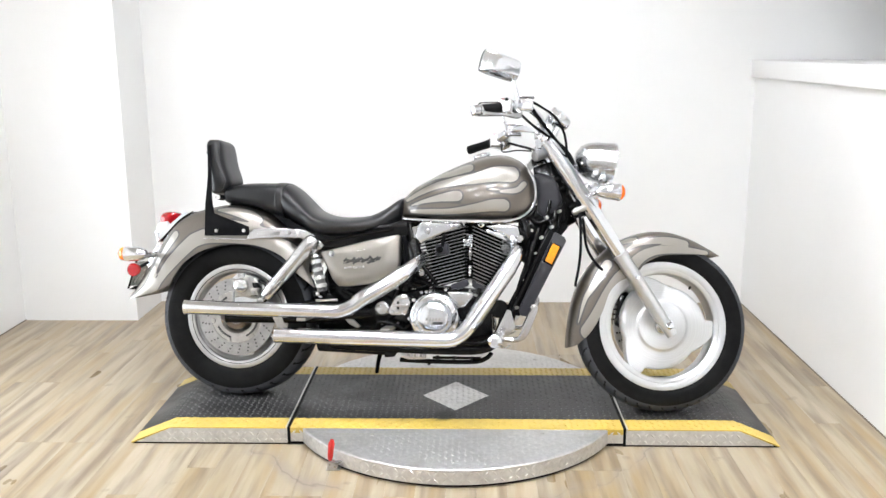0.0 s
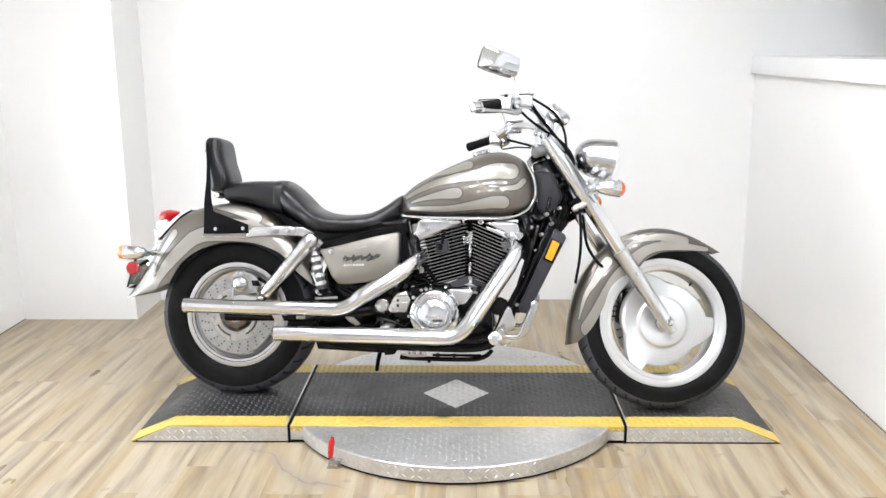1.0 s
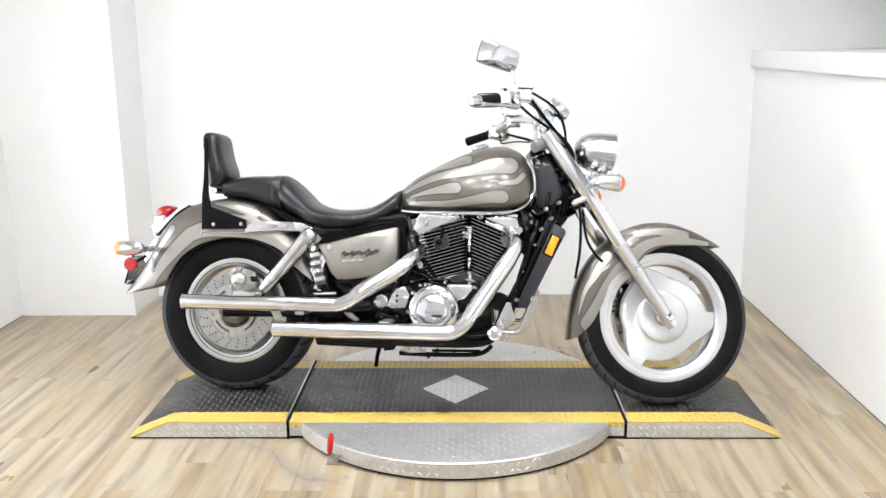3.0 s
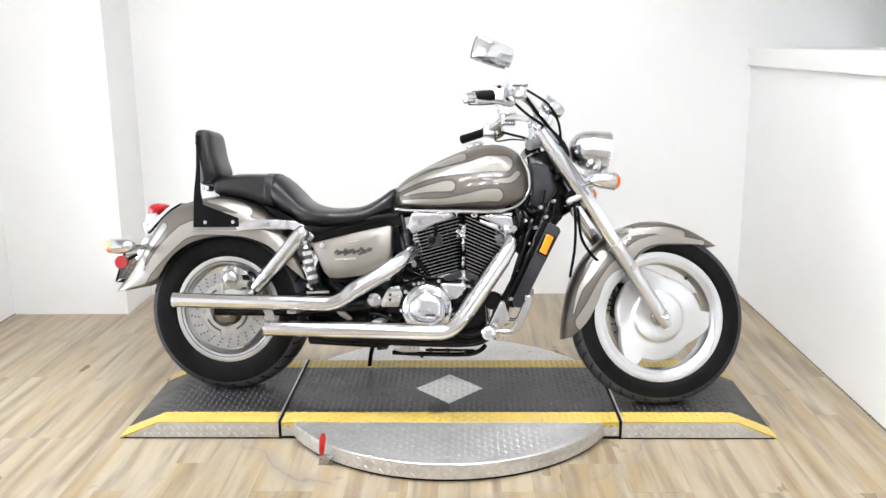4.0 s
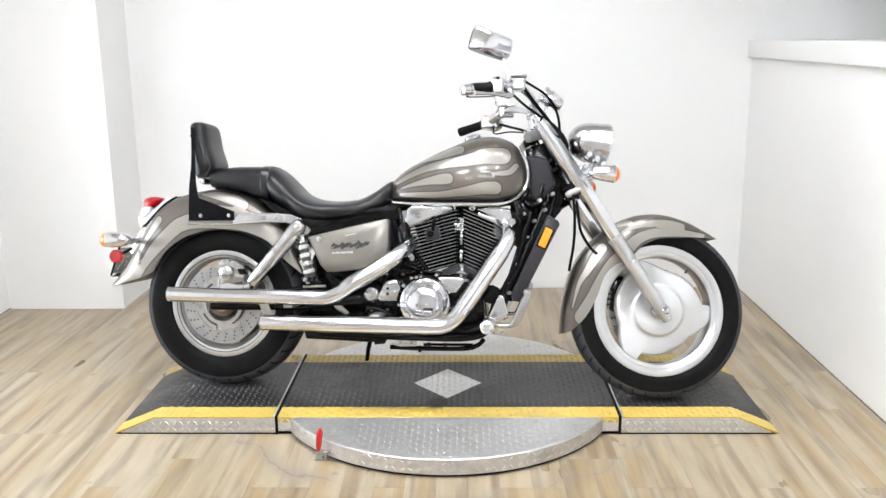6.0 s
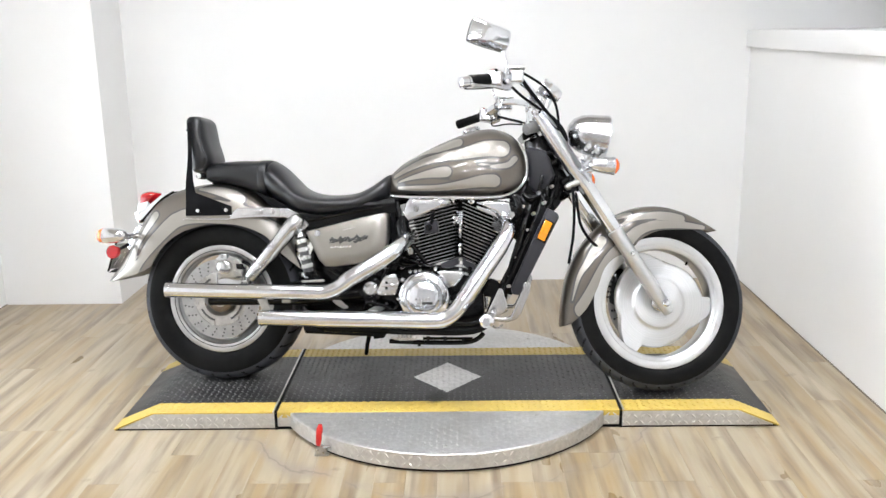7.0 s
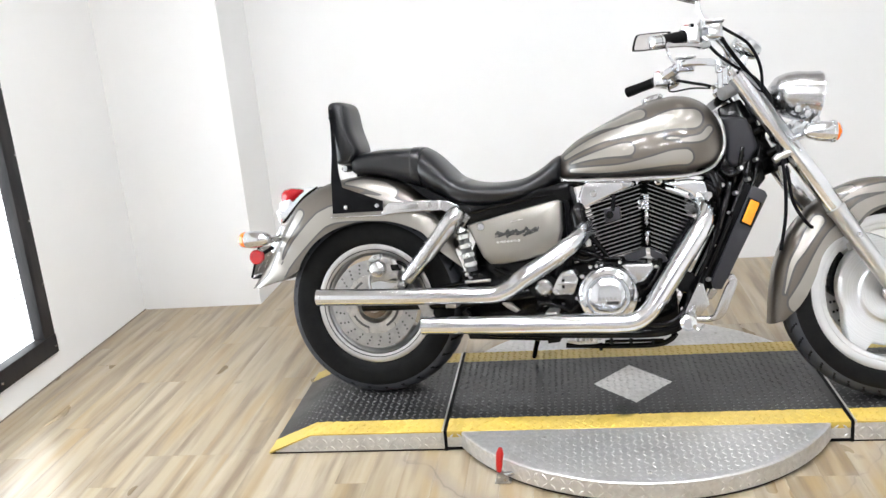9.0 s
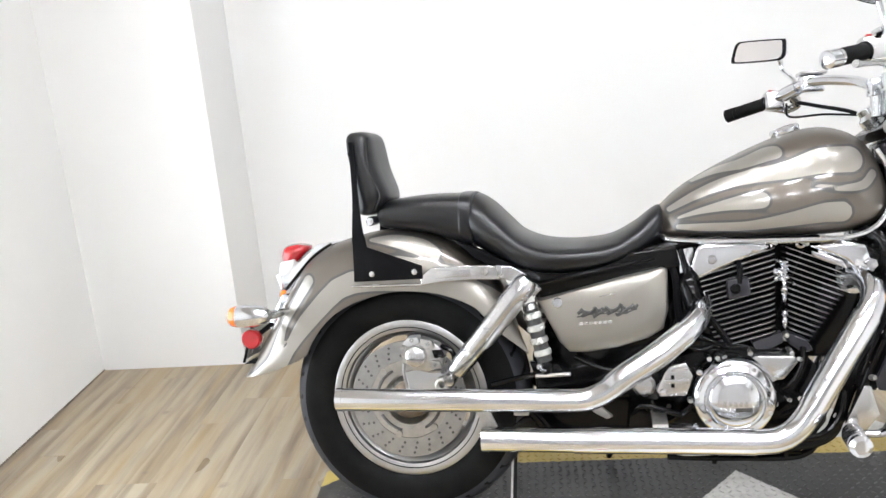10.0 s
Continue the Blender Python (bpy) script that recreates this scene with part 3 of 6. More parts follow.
def ramp(side, xj, xe):
    """An end ramp: flat beside the joint, then sloping to the floor."""
    xb = xe - side * 0.15
    r = thing("ramp", "dark diamond-plate end ramp with yellow edge bands, beside the turntable", "ramp", None, "end ramps")
    part("deck", plate([(xj, HT - 0.003), (xb - side * 0.002, HT - 0.003), (xe - side * 0.008, 0.003), (xe, 0.003), (xe, 0.006), (xb, HT + 0.002), (xj, HT + 0.002)], -YE, YE, 0.0012), PAINTED, r, "dark grey painted deck with worn yellow edge bands")
    for y0, y1 in ((-YE + 0.001, -YE + 0.008), (YE - 0.008, YE - 0.001)):
        part("side_panel", plate([(xj, 0.006), (xe - side * 0.022, 0.006), (xb - side * 0.002, HT - 0.0035), (xj, HT - 0.0035)], y0, y1, 0.0008), BARE, r, "bare aluminium diamond-plate side")
    # black strip put in as the shadow line under the ramp's sides
    part("gap_shadow_strip", plate([(xj, 0.0), (xe - side * 0.004, 0.0), (xe - side * 0.014, 0.0058), (xj, 0.0058)], -YE + 0.003, YE - 0.003), RUBBER, r, "black strip standing in for the shadow gap under the ramp")
    part("joint_strip", box(*sorted((xj - side * 0.006, xj + side * 0.004)), -YE - 0.002, YE + 0.002, 0.001, HT + 0.004), RUBBER, r, "black rubber edging at the joint")
    part("edge_strip", box(*sorted((xj + side * 0.005, xj + side * 0.011)), -YE, YE, HT - 0.01, HT + 0.0045, 0.001), BARE, r, "bright aluminium edge strip")
    ln = math.hypot(0.15, HT)
    c, s = 0.15 / ln, HT / ln

    def slope(u, v, z):
        return (xb + side * u * c + side * z * s, v, HT + 0.002 - u * s + z * c)

    a, b = sorted((xj + side * 0.008, xb))
    tread_part(r, TREADTOP, "raised diamond tread under grey and yellow paint",
               treads(lambda u, v: a + 0.006 < u < b - 0.006 and abs(v) < YE - 0.008, a, b, -YE, YE, lambda u, v, z: (u, v, HT + 0.0018 + z)),
               treads(lambda u, v: u < ln - 0.012 and abs(v) < YE - 0.008, 0.0, ln, -YE, YE, slope))

    def flank(u, v):
        lim = HT - 0.012 if side * (xb - u) > 0 else HT * side * (xe - u) / 0.15 - 0.014
        return v < lim

    a, b = sorted((xj + side * 0.012, xe))
    tread_part(r, BARE, "raised bare aluminium tread", treads(flank, a, b, 0.004, HT, lambda u, v, z: (u, -YE + 0.001 - z, v), 0.026, (0.0118, 0.004, 0.0018)),
               treads(flank, a, b, 0.004, HT, lambda u, v, z: (u, YE - 0.001 + z, v), 0.026, (0.0118, 0.004, 0.0018)))


turntable()
ramp(-1, XJ0 - 0.005, -1.212)
ramp(1, XJ1 + 0.005, 1.196)


def clamp_lever():
    c = thing("clamp_lever", "toggle clamp with a red vinyl grip beside the turntable", "clamp", Matrix.Translation((-0.437, -0.525, 0)))
    part("base", box(-0.01, 0.04, -0.012, 0.014, 0.0005, 0.005, 0.002), DULL, c)
    part("bracket", plate([(-0.006, 0.005), (0.03, 0.005), (0.034, 0.022), (0.014, 0.036), (-0.002, 0.032)], -0.011, -0.006, 0.0015), DULL, c)
    part("bracket", plate([(-0.006, 0.005), (0.03, 0.005), (0.034, 0.022), (0.014, 0.036), (-0.002, 0.032)], 0.006, 0.011, 0.0015), DULL, c)
    part("arm", tube([(0.012, 0, 0.026), (0.045, 0.004, 0.03), (0.085, 0.01, 0.026)], 0.005, 8), SATIN, c)
    part("pad", lathe([(0.012, 0.012), (0.013, 0.016), (0.009, 0.028)], (0.082, 0.01, 0), (0, 0, 1), 14), RUBBER, c, "black rubber clamp pad")
    for x, z in ((0.004, 0.024), (0.022, 0.015)):
        part("pin", tube([(x, -0.014, z), (x, 0.014, z)], 0.0035, 8), SATIN, c)
    part("handle", tube([(0.003, 0, 0.026), (0.006, 0, 0.055)], 0.0045, 8), SATIN, c)
    part("grip", tube([(0.004, 0, 0.036), (0.005, 0, 0.042), (0.009, 0, 0.08), (0.013, 0, 0.106), (0.014, 0, 0.112)], [0.007, 0.010, 0.0105, 0.0115, 0.006], 14, 20), REDGRIP, c, "red vinyl grip")

clamp_lever()


# ---- the motorcycle: x ahead, y to its left, z up from the rear tyre's contact ----
bike = thing("motorcycle", "silver flame-painted cruiser motorcycle leaning on its stand on the ramp", "motorcycle", pose(-0.874, 0.017, 0.0674, -11.5, 0, -5.4))
WB, RR, RF = 1.665, 0.320, 0.327
CASTER = radians(32)
pivot = Matrix.Translation((WB + 0.16, 0, 0))
STEER = pivot @ Matrix.Rotation(radians(11.6), 4, (-math.sin(CASTER), 0, math.cos(CASTER))) @ pivot.inverted()

BARS = pivot @ Matrix.Rotation(radians(7.0), 4, (-math.sin(CASTER), 0, math.cos(CASTER))) @ pivot.inverted()


def bp(name, bm, mat, parent=None, label="", sharp=38):
    return part(name, bm, mat, parent or bike, label, sharp)


def sp(name, bm, mat, parent=None, label="", sharp=38):
    """A part that turns with the fork."""
    bm.transform(STEER)
    return part(name, bm, mat, parent or bike, label, sharp)


def hp(name, bm, mat, parent=None, label="", sharp=38):
    """A handlebar part, turned less than the fork to fit the camera's view."""
    bm.transform(BARS)
    return part(name, bm, mat, parent or bike, label, sharp)


def both(fn):
    """Runs fn for the right side (-1) and the left (1)."""
    return [fn(s) for s in (-1, 1)]


def tyre_ring(R, w, bead, angles, lift):
    """Radius and width of the tyre's outline at each angle round its section."""
    hh = (R - bead) / 2
    out = []
    for a in angles:
        c, s = math.cos(a), math.sin(a)
        out.append((bead + hh + hh * math.copysign(abs(c) ** 0.72, c) + lift(a), w / 2 * math.copysign(abs(s) ** 0.72, s)))
    return out


def tyre(R, w, bead, cx, cz):
    """The tyre's smooth carcass."""
    sec = tyre_ring(R, w, bead, [2 * math.pi * k / 44 for k in range(44)], lambda a: -0.0035 * max(0.0, math.cos(a)) ** 0.5)
    return skin(bmesh.new(), [[(cx + r * math.cos(t), y, cz + r * math.sin(t)) for r, y in sec] for t in (2 * math.pi * i / 200 for i in range(200))], loop=True)


def tread_band(R, w, bead, cx, cz, groove):
    """The tyre's raised tread, cut by slanting grooves."""
    n, m, top = 480, 26, 1.22
    angles = [-top + 2 * top * k / (m - 1) for k in range(m)]
    sec = tyre_ring(R, w, bead, angles, lambda a: -0.003 * (abs(a) / top) ** 8)
    bm = bmesh.new()
    vs = [[bm.verts.new((cx + r * math.cos(t), y, cz + r * math.sin(t))) for r, y in sec] for t in (2 * math.pi * i / n for i in range(n))]
    for i in range(n):
        for k in range(m - 1):
            y = (sec[k][1] + sec[k + 1][1]) / w
            q = abs(y)
            ph = (i / n * groove + (0.8 * q if y > 0 else 0.8 * q + 0.5)) % 1.0
            if q < 0.05 or (0.22 < q < 0.88 and ph < 0.16):
                continue
            a, b = vs[i], vs[(i + 1) % n]
            bm.faces.new((a[k], a[k + 1], b[k + 1], b[k]))
    return bm


def ring_holes(r0, r1, y0, y1, cx, cz, n, hole, rows):
    """A brake disc with rings of small holes, their shade painted as dark plugs in a second mesh."""
    disc = lathe([(r0, y0), (r1, y0), (r1, y1), (r0, y1)], (cx, 0, cz), (0, 1, 0), 96, loop=True)
    plugs = bmesh.new()
    for j, rr in enumerate(rows):
        for i in range(n):
            a = 2 * math.pi * (i + 0.5 * (j % 2)) / n + 0.1 * j
            lathe([(hole, y0 - 0.0006), (hole, y1 + 0.0006)], (cx + rr * math.cos(a), 0, cz + rr * math.sin(a)), (0, 1, 0), 8, bm=plugs)
    return disc, plugs


def rear_wheel():
    rim = lathe([(0.203, -0.066), (0.209, -0.064), (0.209, -0.056), (0.196, -0.050), (0.190, -0.03), (0.186, 0.0), (0.190, 0.03), (0.196, 0.050), (0.209, 0.056), (0.209, 0.064), (0.203, 0.066),
                 (0.192, 0.064), (0.179, 0.061), (0.176, 0.0), (0.1775, -0.054), (0.1795, -0.0615), (0.186, -0.0638), (0.194, -0.0648)], (0, 0, RR), (0, 1, 0), 96, loop=True)
    w = bp("rear_wheel", rim, LIP, None, "polished cast alloy rear rim")
    bp("tyre", tyre(RR, 0.165, 0.196, 0, RR), RUBBER, w, "black rubber rear tyre with cut tread")
    bp("tread", tread_band(RR, 0.165, 0.196, 0, RR, 30), TREAD, w, "grey grooved tread")
    bp("inner_band", lathe([(0.1755, -0.056), (0.172, -0.0545), (0.163, -0.048), (0.163, 0.03), (0.1755, 0.05)], (0, 0, RR), (0, 1, 0), 72, loop=True), LIP, w)
    # matt black ring stands in for the shade in the rim's groove
    bp("groove_shade", lathe([(0.1885, -0.0645), (0.191, -0.0652), (0.191, -0.063), (0.1885, -0.062)], (0, 0, RR), (0, 1, 0), 90, loop=True), MATT, w)
    for k in range(5):
        a = 2 * math.pi * k / 5 + 0.35
        u, v = Vector((math.cos(a), 0, math.sin(a))), Vector((-math.sin(a), 0, math.cos(a)))
        rings = []
        for r, hw, y0, y1 in ((0.04, 0.05, -0.03, 0.03), (0.09, 0.042, -0.022, 0.022), (0.14, 0.045, -0.02, 0.02), (0.168, 0.062, -0.028, 0.028)):
            c = Vector((0, 0, RR)) + u * r
            rings.append([c + v * s * hw + Vector((0, y, 0)) for s, y in ((-1, y0), (1, y0), (1, y1), (-1, y1))])
        bp("spoke", bevel(skin(bmesh.new(), rings), 0.006), DULL, w)
    bp("hub", lathe([(0.03, -0.085), (0.05, -0.08), (0.055, -0.05), (0.06, -0.03), (0.06, 0.05), (0.045, 0.085)], (0, 0, RR), (0, 1, 0), 40), DULL, w)
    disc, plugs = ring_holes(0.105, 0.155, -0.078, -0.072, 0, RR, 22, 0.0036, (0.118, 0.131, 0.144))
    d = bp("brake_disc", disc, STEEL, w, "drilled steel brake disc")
    tagged(bp("hole_shade_plugs", plugs, HOLE_SHADE, w), kind="stuff")
    car = lathe([(0.068, -0.0765), (0.104, -0.0765), (0.104, -0.073), (0.068, -0.073)], (0, 0, RR), (0, 1, 0), 60, loop=True)
    bp("disc_carrier", car, DULL, w)
    for k in range(6):
        a = 2 * math.pi * k / 6 + 0.2
        bp("disc_bolt", lathe([(0.009, -0.084), (0.0095, -0.082), (0.0095, -0.076)], (0.098 * math.cos(a), 0, RR + 0.098 * math.sin(a)), (0, 1, 0), 12), DULL, w)
    # dark bars painted as the shade in the carrier's slots
    for k in range(4):
        a0 = 2 * math.pi * k / 4 + 0.5
        arc = [(0.086 * math.cos(a0 + t), -0.0775, RR + 0.086 * math.sin(a0 + t)) for t in np.linspace(0, 0.8, 9)]
        bp("slot_shade", tube(arc, 0.0042, 6), HOLE_SHADE, w)
    bp("hub_rust", lathe([(0.03, -0.0865), (0.046, -0.083), (0.05, -0.08), (0.03, -0.08)], (0, 0, RR), (0, 1, 0), 40, loop=True), surface("rusty_hub", (0.16, 0.11, 0.07), (0.26, 0.22, 0.18), 0.5, 0.7, 0.5, 60.0), w, "rust-tinted hub face")
    # caliper above the axle
    c = bp("rear_brake_caliper", plate([(0.0, 0.435), (0.02, 0.41), (0.07, 0.405), (0.105, 0.42), (0.112, 0.455), (0.09, 0.478), (0.055, 0.49), (0.02, 0.482), (0.002, 0.46)], -0.128, -0.085, 0.008), DULL, None, "cast alloy rear brake caliper")
    bp("piston_cap", lathe([(0.0, -0.158), (0.021, -0.1575), (0.0255, -0.154), (0.0265, -0.12)], (0.04, 0, 0.448), (0, 1, 0), 32), SATIN, c, "pale round piston cap")
    bp("caliper_bracket", plate([(-0.012, 0.40), (0.0, 0.36), (-0.004, 0.325), (0.07, 0.325), (0.115, 0.35), (0.125, 0.40), (0.09, 0.405), (0.03, 0.41)], -0.1, -0.088, 0.004), ALLOY, c, "flat alloy caliper bracket")
    bp("bracket_rib", tube([(-0.005, -0.102, 0.40), (0.03, -0.104, 0.407), (0.07, -0.104, 0.40), (0.105, -0.104, 0.403)], 0.004, 8, 14), DULL, c)
    bp("brake_hose", tube([(0.002, -0.12, 0.425), (0.0, -0.118, 0.395), (0.006, -0.115, 0.36), (0.002, -0.11, 0.33)], 0.0045, 8, 24), STEEL, c)
    for pts, y0, m in (([(0.002, 0.478), (0.02, 0.496), (0.045, 0.498), (0.05, 0.482), (0.02, 0.472)], -0.14, ALLOY), ([(0.05, 0.494), (0.08, 0.486), (0.088, 0.468), (0.062, 0.464)], -0.136, DULL),
                       ([(0.078, 0.462), (0.106, 0.462), (0.112, 0.44), (0.085, 0.44)], -0.134, BLACK), ([(0.07, 0.438), (0.10, 0.434), (0.106, 0.415), (0.075, 0.412)], -0.138, DULL), ([(-0.004, 0.47), (0.014, 0.474), (0.012, 0.448), (-0.002, 0.444)], -0.135, DULL)):
        bp("caliper_lug", plate(pts, y0, -0.1, 0.004, 2), m, c)
    for x, z, r in ((0.03, 0.489, 0.006), (0.07, 0.478, 0.006), (0.088, 0.425, 0.0055), (0.004, 0.46, 0.005), (0.108, 0.408, 0.007)):
        bp("caliper_bolt", lathe([(r * 0.4, -0.139), (r * 0.45, -0.143), (r, -0.1432), (r, -0.12)], (x, 0, z), (0, 1, 0), 6), STEEL, c)
    bp("caliper_arm", tube([(0.10, -0.118, 0.47), (0.128, -0.118, 0.455), (0.135, -0.118, 0.425), (0.122, -0.118, 0.39)], 0.007, 8, 16), BLACK, c)
    bp("link_eye", lathe([(0.008, -0.135), (0.014, -0.137), (0.019, -0.134), (0.02, -0.11), (0.008, -0.11)], (0.102, 0, 0.371), (0, 1, 0), 20, loop=True), DULL, c)
    # tan plate that paints the floor's reflection in the inner rim
    bp("reflection_band", plate([(-0.10, 0.445), (-0.07, 0.47), (-0.03, 0.487), (0.0, 0.492), (0.002, 0.478), (-0.03, 0.472), (-0.065, 0.455), (-0.092, 0.432)], -0.07, -0.064, 0.002), surface("tan_reflection", (0.42, 0.34, 0.24), (0.36, 0.29, 0.2), 0.6), c, "tan band painted as the floor's reflection inside the rim")
    bp("axle_nut", lathe([(0.02, -0.115), (0.024, -0.11), (0.024, -0.09)], (0.0, 0, RR), (0, 1, 0), 6), CHROME)


def front_wheel():
    C = (WB, 0, RF)
    rim = lathe([(0.238, -0.050), (0.245, -0.048), (0.245, -0.041), (0.233, -0.036), (0.228, -0.02), (0.225, 0), (0.228, 0.02), (0.233, 0.036), (0.245, 0.041), (0.245, 0.048), (0.238, 0.05),
                 (0.228, 0.048), (0.202, 0.045), (0.198, 0.0), (0.1985, -0.036), (0.2005, -0.0435), (0.2035, -0.0462), (0.216, -0.0478), (0.2175, -0.0468), (0.2195, -0.0482), (0.23, -0.0492)], C, (0, 1, 0), 110, loop=True)
    w = sp("front_wheel", rim, ALLOY, None, "machined alloy front rim")
    sp("tyre", tyre(RF, 0.122, 0.234, WB, RF), RUBBER, w, "black rubber front tyre with cut tread")
    sp("tread", tread_band(RF, 0.122, 0.234, WB, RF, 40), TREAD, w, "grey grooved tread")
    # dished disc with three crescent windows near the rim
    n = 360
    rings = [[] for _ in range(12)]
    for i in range(n):
        a = 2 * math.pi * i / n
        ph = (math.degrees(a) - 6) % 120 / 120
        ro = 0.2025 - 0.0305 * ph / 0.02 if ph < 0.02 else 0.172 - 0.02 * (ph - 0.02) / 0.58 if ph < 0.6 else 0.152 + 0.0505 * ((ph - 0.6) / 0.27) ** 1.3 if ph < 0.87 else 0.2025
        for ring, (r, y) in zip(rings, ((0.03, -0.0455), (0.06, -0.0445), (0.088, -0.0438), (0.0925, -0.0425), (0.096, -0.039), (0.102, -0.0377), (0.112, -0.0372), (0.145, -0.0364), (ro - 0.005, -0.0355), (ro, -0.031), (ro, 0.0), (0.03, 0.02))):
            ring.append((r * math.cos(a), y, r * math.sin(a)))
    wd = bp("wheel_disc", skin(bmesh.new(), rings), TURNED, w, "turned alloy wheel disc with three crescent windows")
    wd.matrix_basis = STEER @ Matrix.Translation(C)
    sp("hub_cap", lathe([(0.0, -0.07), (0.022, -0.069), (0.03, -0.064), (0.034, -0.054)], C, (0, 1, 0), 40), SATIN, w)
    sp("valve", tube([(WB + 0.13, 0.0, RF + 0.165), (WB + 0.115, -0.006, RF + 0.145)], 0.004, 8), MATT, w)
    disc, plugs = ring_holes(0.12, 0.168, 0.05, 0.055, 0, 0, 30, 0.0042, (0.132, 0.144, 0.156))
    for b2 in (disc, plugs):
        b2.transform(Matrix.Translation(C))
    sp("brake_disc", disc, DULL, w, "drilled front brake disc")
    tagged(sp("hole_shade_plugs", plugs, BLACK, w), kind="stuff")
    c = sp("front_brake_caliper", plate([(1.50, 0.33), (1.53, 0.31), (1.565, 0.36), (1.57, 0.43), (1.545, 0.46), (1.51, 0.44)], 0.03, 0.095, 0.008), BLACK, None, "black front brake caliper")
    for z in (0.345, 0.365, 0.385, 0.405, 0.425):
        sp("pad_rib", box(1.485, 1.50, 0.02, 0.06, z, z + 0.006), BLACK, c)


def fender(tops, lows, hw, n, m, flat=0.62, t=0.0035):
    """A curved mudguard: the crown line and the lower edge in side view."""
    A, B = curve(tops, n), curve(lows, n)
    rings = []
    for i, ((tx, tz), (lx, lz)) in enumerate(zip(A, B)):
        outer, inner = [], []
        wd = hw[0] + (hw[1] - hw[0]) * i / (n - 1) if len(hw) == 2 else float(np.interp(i / (n - 1), np.linspace(0, 1, len(hw)), hw))
        for k in range(m):
            a = -math.pi / 2 + math.pi * k / (m - 1)
            sy, h = math.sin(a), math.cos(a)
            yy = math.copysign(abs(sy) ** flat, sy)
            hh = max(h, 0) ** 0.75
            outer.append((lx + (tx - lx) * hh, yy * wd, lz + (tz - lz) * hh))
            d = math.hypot(tx - lx, tz - lz) + 1e-6
            f = 1 - t / d
            inner.append((lx + (tx - lx) * hh * f, yy * (wd - t), lz + (tz - lz) * hh * f))
        rings.append(outer + inner[::-1])
    return skin(bmesh.new(), rings)


def bodywork():
    rf = fender([(0.285, 0.545), (0.248, 0.626), (0.203, 0.678), (0.135, 0.726), (0.067, 0.755), (-0.023, 0.769), (-0.114, 0.758), (-0.205, 0.730), (-0.273, 0.684), (-0.33, 0.606), (-0.376, 0.527), (-0.424, 0.447), (-0.47, 0.376)],
                [(0.324, 0.443), (0.237, 0.515), (0.193, 0.567), (0.105, 0.603), (0.017, 0.613), (-0.048, 0.607), (-0.137, 0.579), (-0.203, 0.535), (-0.247, 0.48), (-0.269, 0.443), (-0.336, 0.412), (-0.37, 0.400), (-0.395, 0.392)],
                (0.10, 0.118, 0.122, 0.122, 0.12, 0.118, 0.112, 0.095), 150, 36)
    flames(rf, [[(-0.40, 0.39, 0.02), (-0.36, 0.43, 0.020), (-0.33, 0.518, 0.010), (-0.30, 0.568, 0.010), (-0.268, 0.618, 0.014), (-0.252, 0.643, 0.015)],
                [(-0.08, 0.745, 0.004), (-0.02, 0.742, 0.014), (0.05, 0.725, 0.02), (0.09, 0.705, 0.018)],
                [(-0.06, 0.70, 0.003), (0.0, 0.697, 0.007), (0.08, 0.675, 0.012), (0.14, 0.655, 0.016), (0.18, 0.628, 0.016)],
                [(-0.45, 0.36, 0.02), (-0.36, 0.41, 0.022), (-0.305, 0.47, 0.014), (-0.28, 0.51, 0.022), (-0.24, 0.553, 0.024), (-0.195, 0.598, 0.026), (-0.14, 0.635, 0.028), (-0.03, 0.645, 0.03), (0.1, 0.63, 0.03), (0.2, 0.59, 0.04), (0.3, 0.48, 0.06)]])
    bp("rear_fender", rf, PAINT, None, "silver rear fender painted with pale flames", 60)
    ff = fender([(1.300, 0.235), (1.306, 0.320), (1.325, 0.425), (1.360, 0.510), (1.412, 0.580), (1.465, 0.629), (1.528, 0.665), (1.603, 0.688), (1.690, 0.689), (1.777, 0.664), (1.853, 0.626), (1.890, 0.602)],
                [(1.335, 0.247), (1.385, 0.300), (1.425, 0.375), (1.450, 0.445), (1.485, 0.487), (1.53, 0.51), (1.565, 0.535), (1.594, 0.565), (1.657, 0.594), (1.752, 0.600), (1.83, 0.602), (1.886, 0.6)],
                (0.055, 0.072, 0.078, 0.078, 0.076, 0.074, 0.07, 0.045), 150, 36)
    flames(ff, [[(1.335, 0.33, 0.002), (1.36, 0.42, 0.007), (1.39, 0.47, 0.012), (1.42, 0.52, 0.016), (1.445, 0.555, 0.017)],
                [(1.375, 0.30, 0.03), (1.41, 0.36, 0.028), (1.445, 0.44, 0.022), (1.48, 0.50, 0.018), (1.52, 0.53, 0.024), (1.57, 0.585, 0.02), (1.63, 0.612, 0.016), (1.72, 0.618, 0.014), (1.83, 0.61, 0.008)],
                [(1.50, 0.60, 0.003), (1.56, 0.636, 0.008), (1.64, 0.652, 0.013), (1.70, 0.650, 0.015), (1.745, 0.642, 0.014)],
                [(1.50, 0.64, 0.006), (1.53, 0.65, 0.009), (1.555, 0.655, 0.008)]])
    sp("front_fender", ff, PAINT, None, "silver front fender painted with pale flames", 60)
